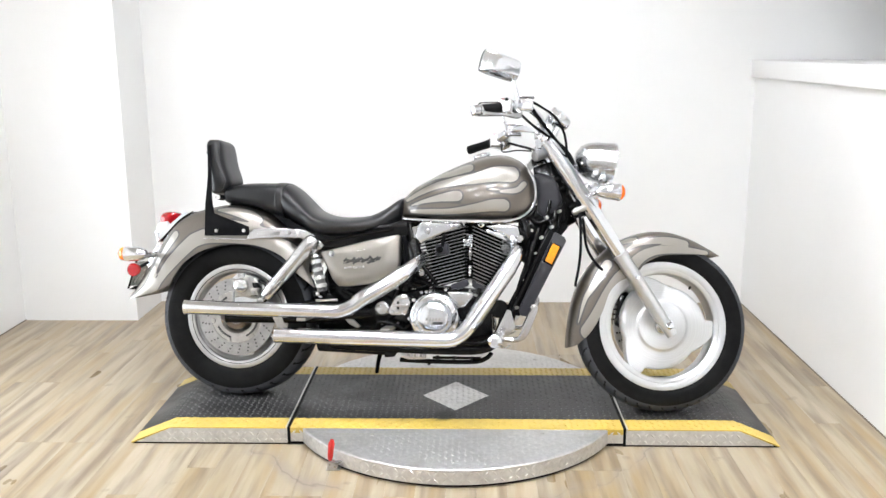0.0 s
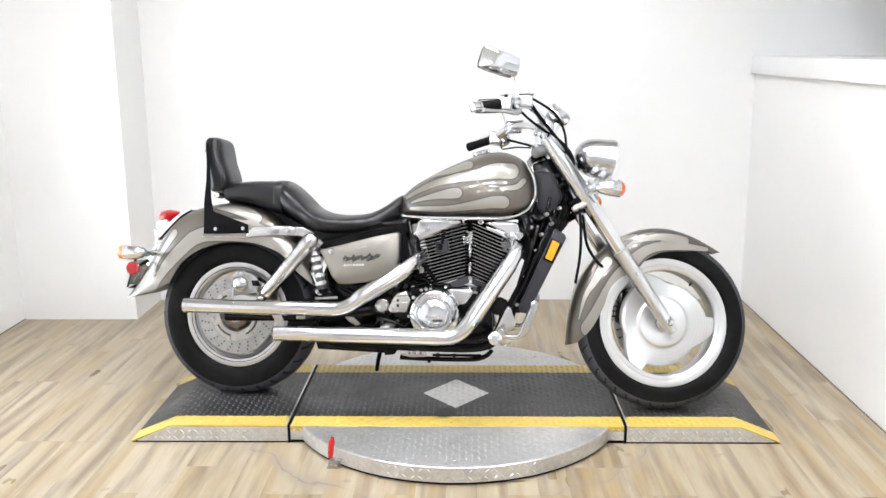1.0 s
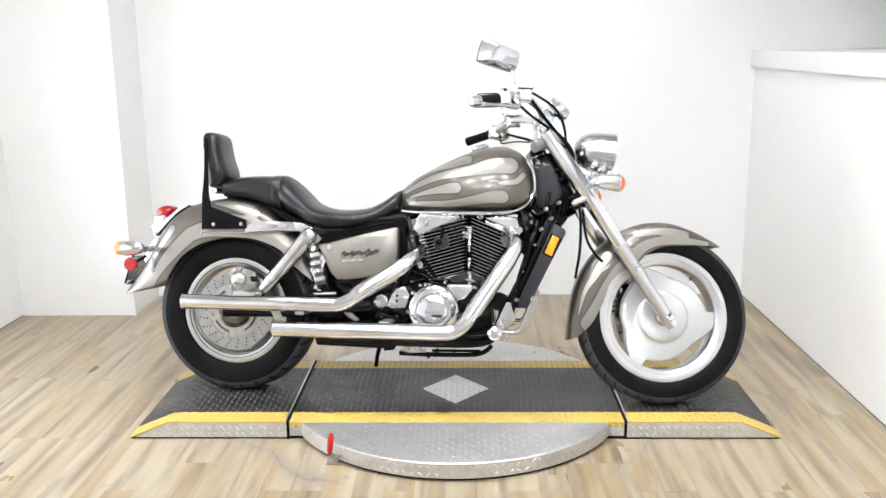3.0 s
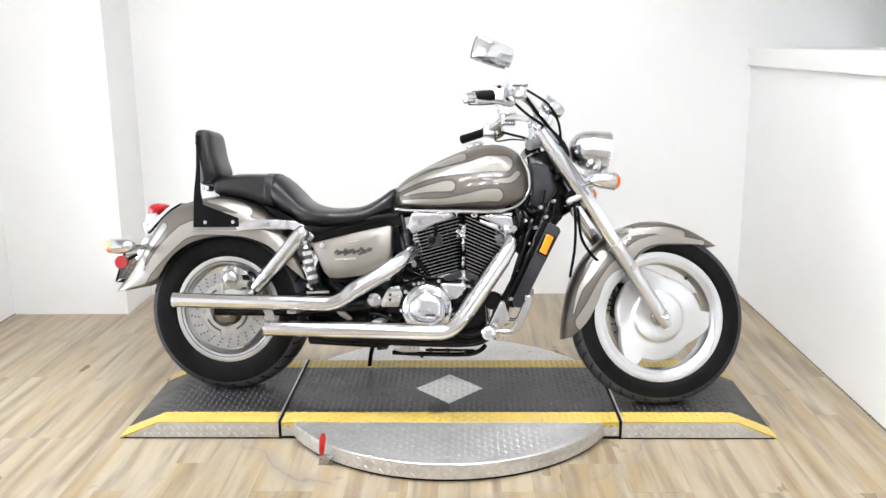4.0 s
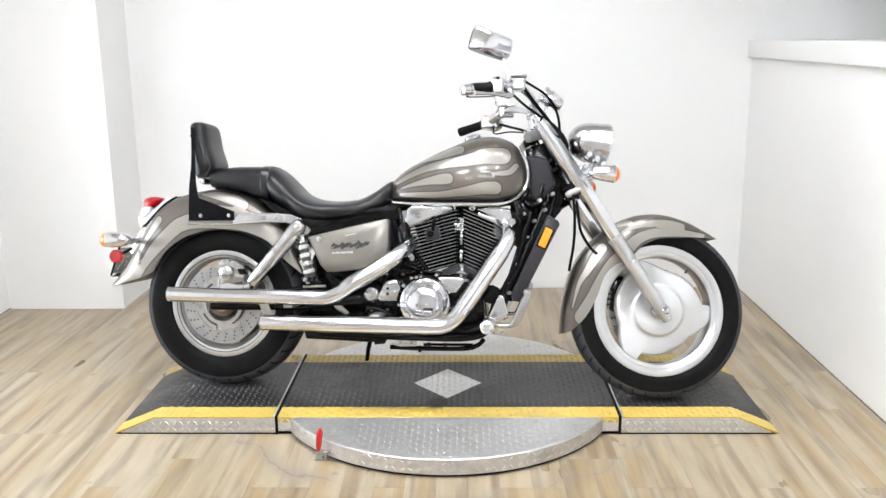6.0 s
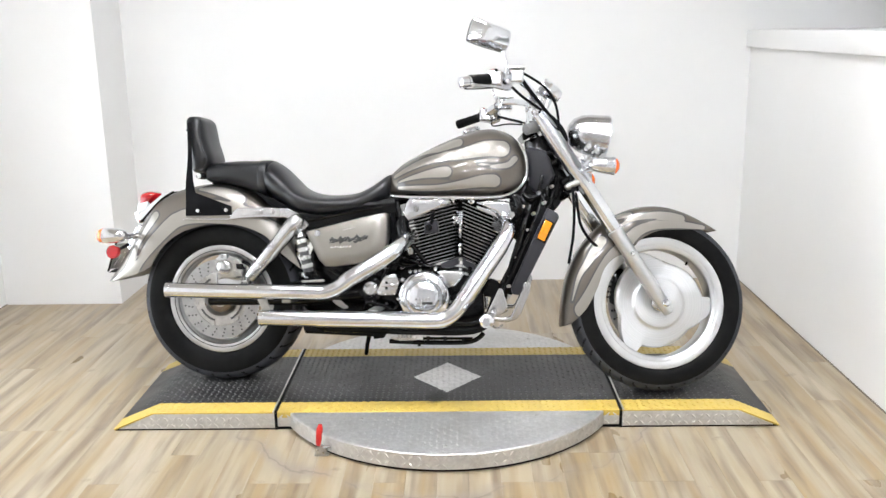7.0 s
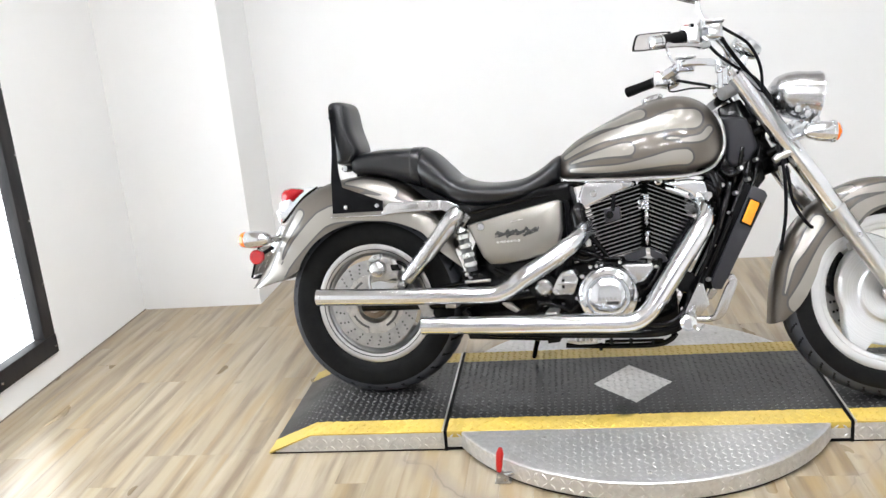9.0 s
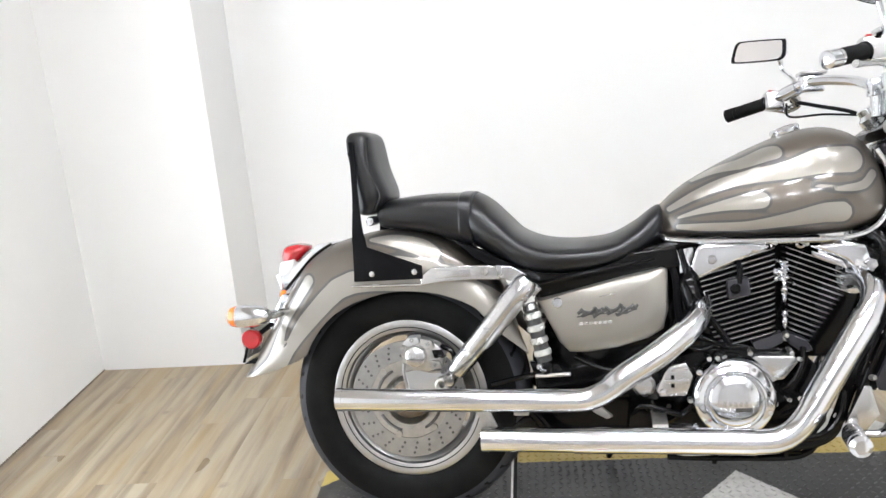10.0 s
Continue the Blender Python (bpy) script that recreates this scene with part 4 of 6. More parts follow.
    tank = loft_x([(0.646, 0.02, 0.742, 0.765, 0.785), (0.66, 0.055, 0.728, 0.758, 0.806), (0.706, 0.09, 0.722, 0.762, 0.847), (0.77, 0.118, 0.721, 0.768, 0.885), (0.84, 0.138, 0.720, 0.772, 0.920), (0.91, 0.15, 0.720, 0.778, 0.950),
                   (0.97, 0.155, 0.720, 0.782, 0.970), (1.03, 0.153, 0.721, 0.785, 0.979), (1.08, 0.145, 0.724, 0.788, 0.972), (1.125, 0.13, 0.734, 0.792, 0.949), (1.155, 0.11, 0.752, 0.80, 0.912), (1.172, 0.085, 0.775, 0.808, 0.87), (1.18, 0.05, 0.795, 0.815, 0.838)], 120, 96, (2.15, 3.4))
    fl = [[(0.735, 0.862, 0.003), (0.79, 0.885, 0.007), (0.85, 0.899, 0.012), (0.905, 0.918, 0.016), (0.925, 0.922, 0.015)],
          [(0.68, 0.795, 0.006), (0.735, 0.825, 0.010), (0.80, 0.852, 0.013), (0.87, 0.868, 0.016), (0.95, 0.880, 0.021), (1.02, 0.897, 0.029), (1.085, 0.898, 0.030)],
          [(0.70, 0.775, 0.003), (0.75, 0.790, 0.007), (0.81, 0.803, 0.013), (0.86, 0.810, 0.019), (0.885, 0.812, 0.019)],
          [(0.70, 0.752, 0.006), (0.77, 0.751, 0.010), (0.86, 0.753, 0.011), (0.95, 0.766, 0.016), (1.02, 0.778, 0.022), (1.06, 0.779, 0.023)],
          [(1.0, 0.842, 0.003), (1.06, 0.833, 0.007), (1.11, 0.838, 0.010), (1.135, 0.862, 0.010)]]
    flames(tank, fl)
    tk = bp("fuel_tank", tank, PAINT, None, "teardrop silver fuel tank painted with pale flames", 60)
    for s in (-1, 1):
        edge = [(0.652, 0.03 * s, 0.742), (0.664, 0.085 * s, 0.726), (0.72, 0.112 * s, 0.719), (0.84, 0.146 * s, 0.717), (0.97, 0.162 * s, 0.717), (1.05, 0.158 * s, 0.718), (1.11, 0.143 * s, 0.728), (1.150, 0.122 * s, 0.752), (1.174, 0.105 * s, 0.79), (1.180, 0.10 * s, 0.83), (1.172, 0.098 * s, 0.876), (1.15, 0.09 * s, 0.918)]
        bp("seam_trim", tube(edge, 0.0065, 8, 60), SATIN, tk, "pale silver seam trim")
    bp("filler_cap", lathe([(0.034, 0.0), (0.036, 0.004), (0.036, 0.012), (0.03, 0.018), (0.0, 0.02)], (0.965, 0, 0.966), (-0.3, 0, 1), 28), CHROME, tk, "chrome filler cap")
    panel = [(0.354, 0.587), (0.45, 0.612), (0.56, 0.640), (0.655, 0.660), (0.668, 0.655), (0.668, 0.56), (0.655, 0.512), (0.62, 0.490), (0.546, 0.467), (0.47, 0.456), (0.43, 0.457), (0.405, 0.482)]

    def cover(s):
        rings = []
        for f, y in ((1.0, 0.10), (1.0, 0.142), (0.985, 0.15), (0.94, 0.157), (0.6, 0.163), (0.2, 0.164)):
            rings.append([(0.52 + (x - 0.52) * f, s * y, 0.565 + (z - 0.565) * f) for x, z in panel])
        bm = skin(bmesh.new(), rings)
        c = bp("side_cover", flames(bm, [[(0.2, 0.2, 0.9), (0.9, 0.2, 0.9)]]), PAINT, None, "silver side cover with a small badge", 50)
        if s < 0:
            # a slanting script emblem reduced to flowing strokes
            for z0, x0, x1, hgt, wv, rr in ((0.554, 0.449, 0.590, 0.0145, 4.6, 0.0044), (0.556, 0.452, 0.597, 0.0075, 3.3, 0.0033), (0.5465, 0.447, 0.555, 0.0015, 1.0, 0.0016), (0.549, 0.540, 0.586, 0.005, 2.5, 0.0022)):
                pts = []
                for k in range(60):
                    f = k / 59
                    amp = hgt * (0.55 + 0.45 * math.cos(6.3 * f * 1.3 + 0.4) ** 2)
                    dz = amp * math.sin(2 * math.pi * wv * f)
                    pts.append((x0 + (x1 - x0) * f + dz * 0.75 + 0.005 * math.sin(4 * math.pi * wv * f + 0.8), -0.1645, z0 + 0.014 * f + dz))
                bm = tube(pts, rr, 6)
                bm.transform(Matrix.Translation((0, -0.1645, 0)) @ Matrix.Diagonal((1, 0.6, 1, 1)) @ Matrix.Translation((0, 0.1645, 0)))
                bp("badge_stroke", bm, LETTER, c)
            for k in range(7):
                x = 0.455 + 0.0115 * k
                bp("badge_bar", plate([(x, 0.5265 + 0.0006 * k), (x + 0.009, 0.527 + 0.0006 * k), (x + 0.0105, 0.534 + 0.0006 * k), (x + 0.0015, 0.5335 + 0.0006 * k)], -0.1662, -0.1625), BADGE, c)
            bp("cover_strip", plate([(0.505, 0.5945), (0.545, 0.602), (0.545, 0.6045), (0.505, 0.597)], -0.1655, -0.1615), BADGE, c)
            bp("cover_key", lathe([(0.0, -0.166), (0.011, -0.1655), (0.013, -0.162), (0.013, -0.155)], (0.405, 0, 0.582), (0, 1, 0), 20), CHROME, c)
    both(cover)
    bp("black_infill", plate([(0.30, 0.66), (0.69, 0.71), (0.70, 0.66), (0.62, 0.645), (0.36, 0.59)], -0.13, 0.13, 0.005), BLACK, None, "gloss black panel under the seat")


def seating():
    seat = loft_x([(0.182, 0.118, 0.725, 0.79, 0.845), (0.20, 0.128, 0.712, 0.78, 0.854), (0.235, 0.138, 0.685, 0.76, 0.832), (0.275, 0.146, 0.668, 0.735, 0.792), (0.31, 0.157, 0.645, 0.712, 0.757), (0.36, 0.168, 0.634, 0.695, 0.735),
                   (0.42, 0.172, 0.633, 0.69, 0.726), (0.48, 0.168, 0.642, 0.69, 0.727), (0.54, 0.152, 0.654, 0.695, 0.737), (0.595, 0.125, 0.668, 0.712, 0.766), (0.635, 0.098, 0.682, 0.737, 0.796), (0.655, 0.08, 0.70, 0.755, 0.806), (0.664, 0.06, 0.73, 0.765, 0.80)], 80, 48, (2.25, 2.15))
    s = bp("seat", seat, LEATHER, None, "black vinyl rider seat", 60)
    for sd in (-1, 1):
        y0, y1 = sorted((sd * 0.085, sd * 0.112))
        bp("seat_skirt", plate([(0.15, 0.735), (0.22, 0.71), (0.29, 0.675), (0.35, 0.64), (0.34, 0.615), (0.27, 0.655), (0.20, 0.69)], y0, y1, 0.004), MATT, s, "black seat base")
    pil = loft_x([(-0.066, 0.06, 0.785, 0.81, 0.83), (-0.05, 0.085, 0.772, 0.81, 0.842), (0.0, 0.098, 0.766, 0.815, 0.851), (0.06, 0.108, 0.757, 0.815, 0.856), (0.12, 0.114, 0.738, 0.81, 0.857), (0.165, 0.118, 0.722, 0.80, 0.856), (0.185, 0.118, 0.715, 0.79, 0.853)], 44, 44, (3.0, 3.2))
    p = bp("pillion_seat", pil, LEATHER, None, "black vinyl passenger seat", 60)
    strap = loft_x([(0.160, 0.1195, 0.722, 0.80, 0.858), (0.164, 0.1215, 0.72, 0.80, 0.860), (0.188, 0.1225, 0.712, 0.79, 0.859), (0.193, 0.120, 0.714, 0.79, 0.856)], 10, 44, (3.0, 3.0))
    bp("strap", strap, LEATHER, p, "black strap round the seat")
    # backrest pad
    rows = [(0.808, -0.092, -0.072, 0.06), (0.815, -0.104, -0.044, 0.09), (0.84, -0.109, -0.026, 0.10), (0.87, -0.112, -0.024, 0.104), (0.93, -0.119, -0.045, 0.104), (0.98, -0.126, -0.055, 0.102), (1.01, -0.128, -0.062, 0.095), (1.024, -0.120, -0.075, 0.08), (1.028, -0.108, -0.088, 0.05)]
    r = curve([(z, xb - 0.011, xf - 0.008, w) for z, xb, xf, w in rows], 36)
    rings = []
    for z, xb, xf, w in r:
        ring = []
        for k in range(44):
            a = 2 * math.pi * k / 44
            c, sn = math.cos(a), math.sin(a)
            ring.append(((xb + xf) / 2 + (xf - xb) / 2 * math.copysign(abs(c) ** 0.7, c), w * math.copysign(abs(sn) ** 0.45, sn), z))
        rings.append(ring)
    b = bp("backrest_pad", skin(bmesh.new(), rings), LEATHER, None, "black padded passenger backrest", 60)
    for sgn in (-1,):
        bp("piping", tube([(-0.07, sgn * 0.100, 1.01), (-0.072, sgn * 0.1045, 0.96), (-0.06, sgn * 0.105, 0.9), (-0.043, sgn * 0.104, 0.86), (-0.06, sgn * 0.094, 0.822)], 0.0032, 6, 30), LEATHER, b)

    def bracket(s):
        prof = [(-0.114, 0.642), (0.066, 0.646), (0.066, 0.680), (-0.076, 0.731), (-0.080, 0.75), (-0.113, 0.75)]
        o = bp("backrest_bracket", plate(prof, s * 0.134, s * 0.141, 0.0018), MATT, None, "matt black backrest bracket plate")
        rows = curve([(-0.114, -0.078, 0.1375, 0.742), (-0.112, -0.086, 0.1372, 0.78), (-0.111, -0.093, 0.128, 0.83), (-0.114, -0.1, 0.114, 0.88), (-0.117, -0.104, 0.1085, 0.95), (-0.119, -0.107, 0.1075, 1.0)], 24)
        arm = skin(bmesh.new(), [[(a, s * (y - 0.0032), z), (f, s * (y - 0.0032), z), (f, s * (y + 0.0032), z), (a, s * (y + 0.0032), z)] for a, f, y, z in rows])
        bp("bracket_arm", arm, MATT, o)
        bp("pad_stud", lathe([(0.0, s * 0.12), (0.010, s * 0.119), (0.012, s * 0.112), (0.012, s * 0.06)], (-0.07, 0, 0.795), (0, 1, 0), 14), CHROME, o)
        for x, z in ((-0.064, 0.662), (0.047, 0.665)):
            bp("bolt", lathe([(0.0, s * 0.149), (0.007, s * 0.148), (0.009, s * 0.145), (0.009, s * 0.141)], (x, 0, z), (0, 1, 0), 14), SATIN, o)
    both(bracket)
    bp("backrest_crossbar", tube([(-0.118, -0.107, 0.97), (-0.122, -0.05, 0.972), (-0.122, 0.107, 0.97)], 0.006, 8), MATT)

    def rail(s):
        prof = [(-0.12, 0.632), (0.06, 0.634), (0.06, 0.652), (0.09, 0.673), (0.20, 0.676), (0.29, 0.672), (0.325, 0.655), (0.365, 0.612), (0.345, 0.594), (0.318, 0.625), (0.27, 0.640), (0.19, 0.640), (0.10, 0.634), (0.05, 0.627), (-0.12, 0.627)]
        o = bp("fender_rail", plate(prof, s * 0.122, s * 0.137, 0.005, 3), BRIGHT, None, "polished alloy fender rail")
        for x, z in ((0.225, 0.66), (0.315, 0.638)):
            bp("rail_bolt", lathe([(0.0, s * 0.142), (0.009, s * 0.141), (0.011, s * 0.135)], (x, 0, z), (0, 1, 0), 6), SATIN, o)
        bp("rail_inlay", plate([(0.10, 0.664), (0.19, 0.668), (0.19, 0.650), (0.10, 0.646)], s * 0.135, s * 0.138, 0.001), SATIN, o)
        c = bp("strut_cover", tube([(0.338, s * 0.16, 0.642), (0.328, s * 0.16, 0.630), (0.302, s * 0.16, 0.60), (0.165, s * 0.158, 0.436), (0.145, s * 0.156, 0.412), (0.138, s * 0.155, 0.404)], [0.02, 0.0295, 0.0305, 0.0265, 0.0240, 0.012], 24), BRIGHT, None, "chrome shock absorber cover")
        bp("strut_slot", tube([(0.322, s * 0.1835, 0.590), (0.312, s * 0.1855, 0.577), (0.238, s * 0.180, 0.488), (0.226, s * 0.176, 0.474)], [0.003, 0.009, 0.0075, 0.003], 10), STEEL, c, "dull recessed slot")
        bp("collar", tube([(0.188, s * 0.1585, 0.464), (0.181, s * 0.1585, 0.456)], 0.0280, 24), CHROME, c)
        bp("lower_eye", lathe([(0.0, s * 0.175), (0.014, s * 0.174), (0.017, s * 0.168), (0.017, s * 0.11)], (0.128, 0, 0.391), (0, 1, 0), 18), SATIN, c)
    both(rail)

    def spring(s):
        a, b2 = Vector((0.338, s * 0.152, 0.566)), Vector((0.368, s * 0.152, 0.436))
        o = bp("rear_shock", tube([a, b2], 0.0185, 18), SHOCKGREY, None, "dark grey rear shock with pale spring coils")
        for k in range(4):
            p = a.lerp(b2, 0.06 + k * 0.235)
            q = a.lerp(b2, 0.06 + k * 0.235 + 0.125)
            bp("spring_ring", tube([p, p.lerp(q, 0.15), p.lerp(q, 0.85), q], [0.019, 0.0225, 0.0225, 0.019], 20), WHITEPLASTIC, o)
        bp("spring_cap", tube([a + Vector((-0.004, 0, 0.014)), a], [0.016, 0.021], 18), SATIN, o)
        bp("spring_seat", tube([b2, b2 + Vector((0.002, 0, -0.012)), b2 + Vector((0.006, 0, -0.03))], [0.021, 0.022, 0.014], 14), BLACK, o)
        bp("seat_stud", lathe([(0.0, s * 0.186), (0.007, s * 0.185), (0.009, s * 0.178), (0.009, s * 0.15)], (0.357, 0, 0.428), (0, 1, 0), 10), SATIN, o)
    both(spring)


def tail():
    t = bp("tail_light", loft_x([(-0.347, 0.03, 0.676, 0.70, 0.722), (-0.338, 0.04, 0.672, 0.70, 0.732), (-0.312, 0.046, 0.684, 0.708, 0.737), (-0.288, 0.036, 0.706, 0.721, 0.734), (-0.276, 0.016, 0.718, 0.725, 0.730)], 24, 28, (2.6, 2.6)), RED, None, "red tail light lens")
    bp("lens_lower", plate([(-0.350, 0.690), (-0.306, 0.700), (-0.318, 0.652), (-0.358, 0.632)], -0.045, 0.045, 0.008), CLEAR, t, "clear lower lens")
    bp("chrome_base", plate([(-0.365, 0.655), (-0.325, 0.665), (-0.24, 0.735), (-0.19, 0.738), (-0.32, 0.618), (-0.35, 0.61)], -0.045, 0.045, 0.006), CHROME, t)
    bp("bezel", tube([(-0.20, -0.047, 0.736), (-0.255, -0.05, 0.70), (-0.335, -0.05, 0.615)], 0.004, 6, 20), BLACK, t)
    bp("tail_bracket", plate([(-0.34, 0.605), (-0.29, 0.60), (-0.31, 0.53), (-0.37, 0.50), (-0.385, 0.52)], -0.07, 0.07, 0.006), CHROME, None, "chrome tail bracket")

    def signal(s):
        y = s * 0.185
        o = bp("turn_signal", lathe([(0.0, 0.075), (0.012, 0.072), (0.022, 0.06), (0.028, 0.035), (0.030, 0.0), (0.028, -0.018)], (-0.402, y, 0.565), (1, 0, 0.02), 28), CHROME, None, "chrome bullet turn signal with an amber lens")
        bp("lens", lathe([(0.0, -0.042), (0.016, -0.040), (0.025, -0.032), (0.0285, -0.016)], (-0.402, y, 0.565), (1, 0, 0.02), 28), AMBER, o, "amber lens")
        bp("stalk", tube([(-0.36, y + s * -0.01, 0.56), (-0.33, s * 0.12, 0.562), (-0.31, s * 0.05, 0.56)], 0.012, 12, 10), CHROME, o)
        r = bp("reflector", lathe([(0.0, 0.012 * s), (0.022, 0.011 * s), (0.026, 0.006 * s), (0.026, -0.006 * s)], (-0.392, s * 0.165, 0.502), (0, 1, 0), 26), RED, None, "round red reflector")
        bp("reflector_mount", tube([(-0.392, s * 0.155, 0.502), (-0.36, s * 0.10, 0.53)], 0.007, 8), MATT, r)
    both(signal)
    p = bp("number_plate", plate([(-0.425, 0.53), (-0.42, 0.53), (-0.452, 0.43), (-0.457, 0.43)], -0.07, 0.07), WHITEPLASTIC, None, "number plate seen edge-on")
    bp("plate_frame", plate([(-0.4275, 0.538), (-0.42, 0.538), (-0.456, 0.42), (-0.462, 0.42)], -0.077, -0.071), BLACK, p)
    bp("plate_foot", plate([(-0.43, 0.432), (-0.385, 0.434), (-0.40, 0.418), (-0.458, 0.416)], -0.077, 0.077, 0.002), BLACK, p)


def exhaust():
    def muffler(name, pts, rad, end, label):
        o = bp(name, tube(pts, rad, 28, 60), CHROME, None, label)
        e = Vector(end)
        bp("tip_ring", lathe([(rad - 0.004, -0.004), (rad + 0.001, -0.004), (rad + 0.001, 0.012), (rad - 0.004, 0.012)], e, (1, 0, 0), 28, loop=True), CHROME, o)
        bp("tip_bore", lathe([(0.0, -0.0015), (rad - 0.0045, -0.0018)], e, (1, 0, 0), 24), MATT, o, "matt black disc in the pipe's mouth")
        return o

    up = muffler("upper_exhaust", [(-0.124, -0.285, 0.372), (0.079, -0.285, 0.371), (0.274, -0.285, 0.371), (0.42, -0.285, 0.371), (0.474, -0.285, 0.374), (0.522, -0.283, 0.395), (0.561, -0.28, 0.426), (0.632, -0.265, 0.47), (0.706, -0.235, 0.522), (0.738, -0.18, 0.556), (0.745, -0.1, 0.575)], 0.0272, (-0.124, -0.285, 0.372), "upper chrome exhaust pipe")
    lo = muffler("lower_exhaust", [(0.229, -0.285, 0.277), (0.464, -0.285, 0.277), (0.71, -0.285, 0.278), (0.837, -0.285, 0.278), (0.892, -0.284, 0.283), (0.93, -0.282, 0.306), (0.964, -0.275, 0.35), (1.032, -0.25, 0.457), (1.095, -0.225, 0.555), (1.115, -0.19, 0.6), (1.105, -0.14, 0.625), (1.075, -0.1, 0.62)], 0.0282, (0.229, -0.285, 0.277), "lower chrome exhaust pipe")
    bp("heat_shield", tube([(0.532, -0.2832, 0.403), (0.561, -0.2805, 0.426), (0.632, -0.2655, 0.47), (0.70, -0.2385, 0.518)], 0.0298, 28, 20), CHROME, up)
    bp("heat_shield", tube([(0.964, -0.2755, 0.35), (1.032, -0.2505, 0.457), (1.092, -0.2265, 0.55)], 0.0312, 28, 20), CHROME, lo)
    bp("heat_shield", tube([(0.44, -0.2855, 0.277), (0.71, -0.2855, 0.2785), (0.842, -0.2855, 0.2785)], 0.0302, 28, 16), CHROME, lo)
    # small studs added where lamp glints dot the shields
    for k in (0.12, 0.36, 0.62, 0.86):
        bp("shield_glint", lathe([(0.0, -0.033), (0.005, -0.032), (0.0065, -0.029)], (0.561 + 0.14 * k, -0.281 + 0.044 * k, 0.426 + 0.092 * k), (0.1, 0.85, -0.45), 10), SATIN, up)
    for k in (0.1, 0.28, 0.5, 0.7, 0.9):
        bp("shield_glint", lathe([(0.0, -0.035), (0.005, -0.034), (0.0065, -0.03)], (0.968 + 0.124 * k, -0.274 + 0.048 * k, 0.357 + 0.195 * k), (0.35, 0.85, -0.35), 10), SATIN, lo)
    bp("shield_seam", tube([(0.44, -0.2575, 0.2875), (0.71, -0.2575, 0.2885), (0.842, -0.2575, 0.2885), (0.887, -0.2575, 0.294), (0.915, -0.256, 0.313), (0.945, -0.25, 0.352)], 0.0022, 6, 40), DULL, lo, "dull seam along the heat shield")
    bp("hanger", plate([(0.20, 0.352), (0.235, 0.352), (0.26, 0.30), (0.225, 0.30)], -0.262, -0.254, 0.003), DULL, up)
    for x0, z0 in ((0.30, 0.33), (0.62, 0.30)):
        bp("hanger", box(x0, x0 + 0.035, -0.27, -0.12, z0, z0 + 0.012, 0.003), DULL, lo)
    bp("clamp_plate", box(0.626, 0.722, -0.262, -0.225, 0.2965, 0.3025, 0.002), SATIN, lo, "flat polished clamp plate")
    bp("exhaust_mount", plate([(0.47, 0.335), (0.50, 0.335), (0.53, 0.31), (0.515, 0.303), (0.485, 0.32)], -0.2, -0.185, 0.003), DULL, None, "alloy exhaust bracket")
    bp("gasket_ring", lathe([(0.03, -0.01), (0.042, -0.008), (0.042, 0.008), (0.03, 0.01)], (1.09, -0.12, 0.628), (0.7, 1, 0.1), 24), SATIN, lo)
    bp("upper_elbow", tube([(0.735, -0.15, 0.56), (0.72, -0.14, 0.61), (0.72, -0.12, 0.63)], 0.026, 16, 10), BLACK, up)


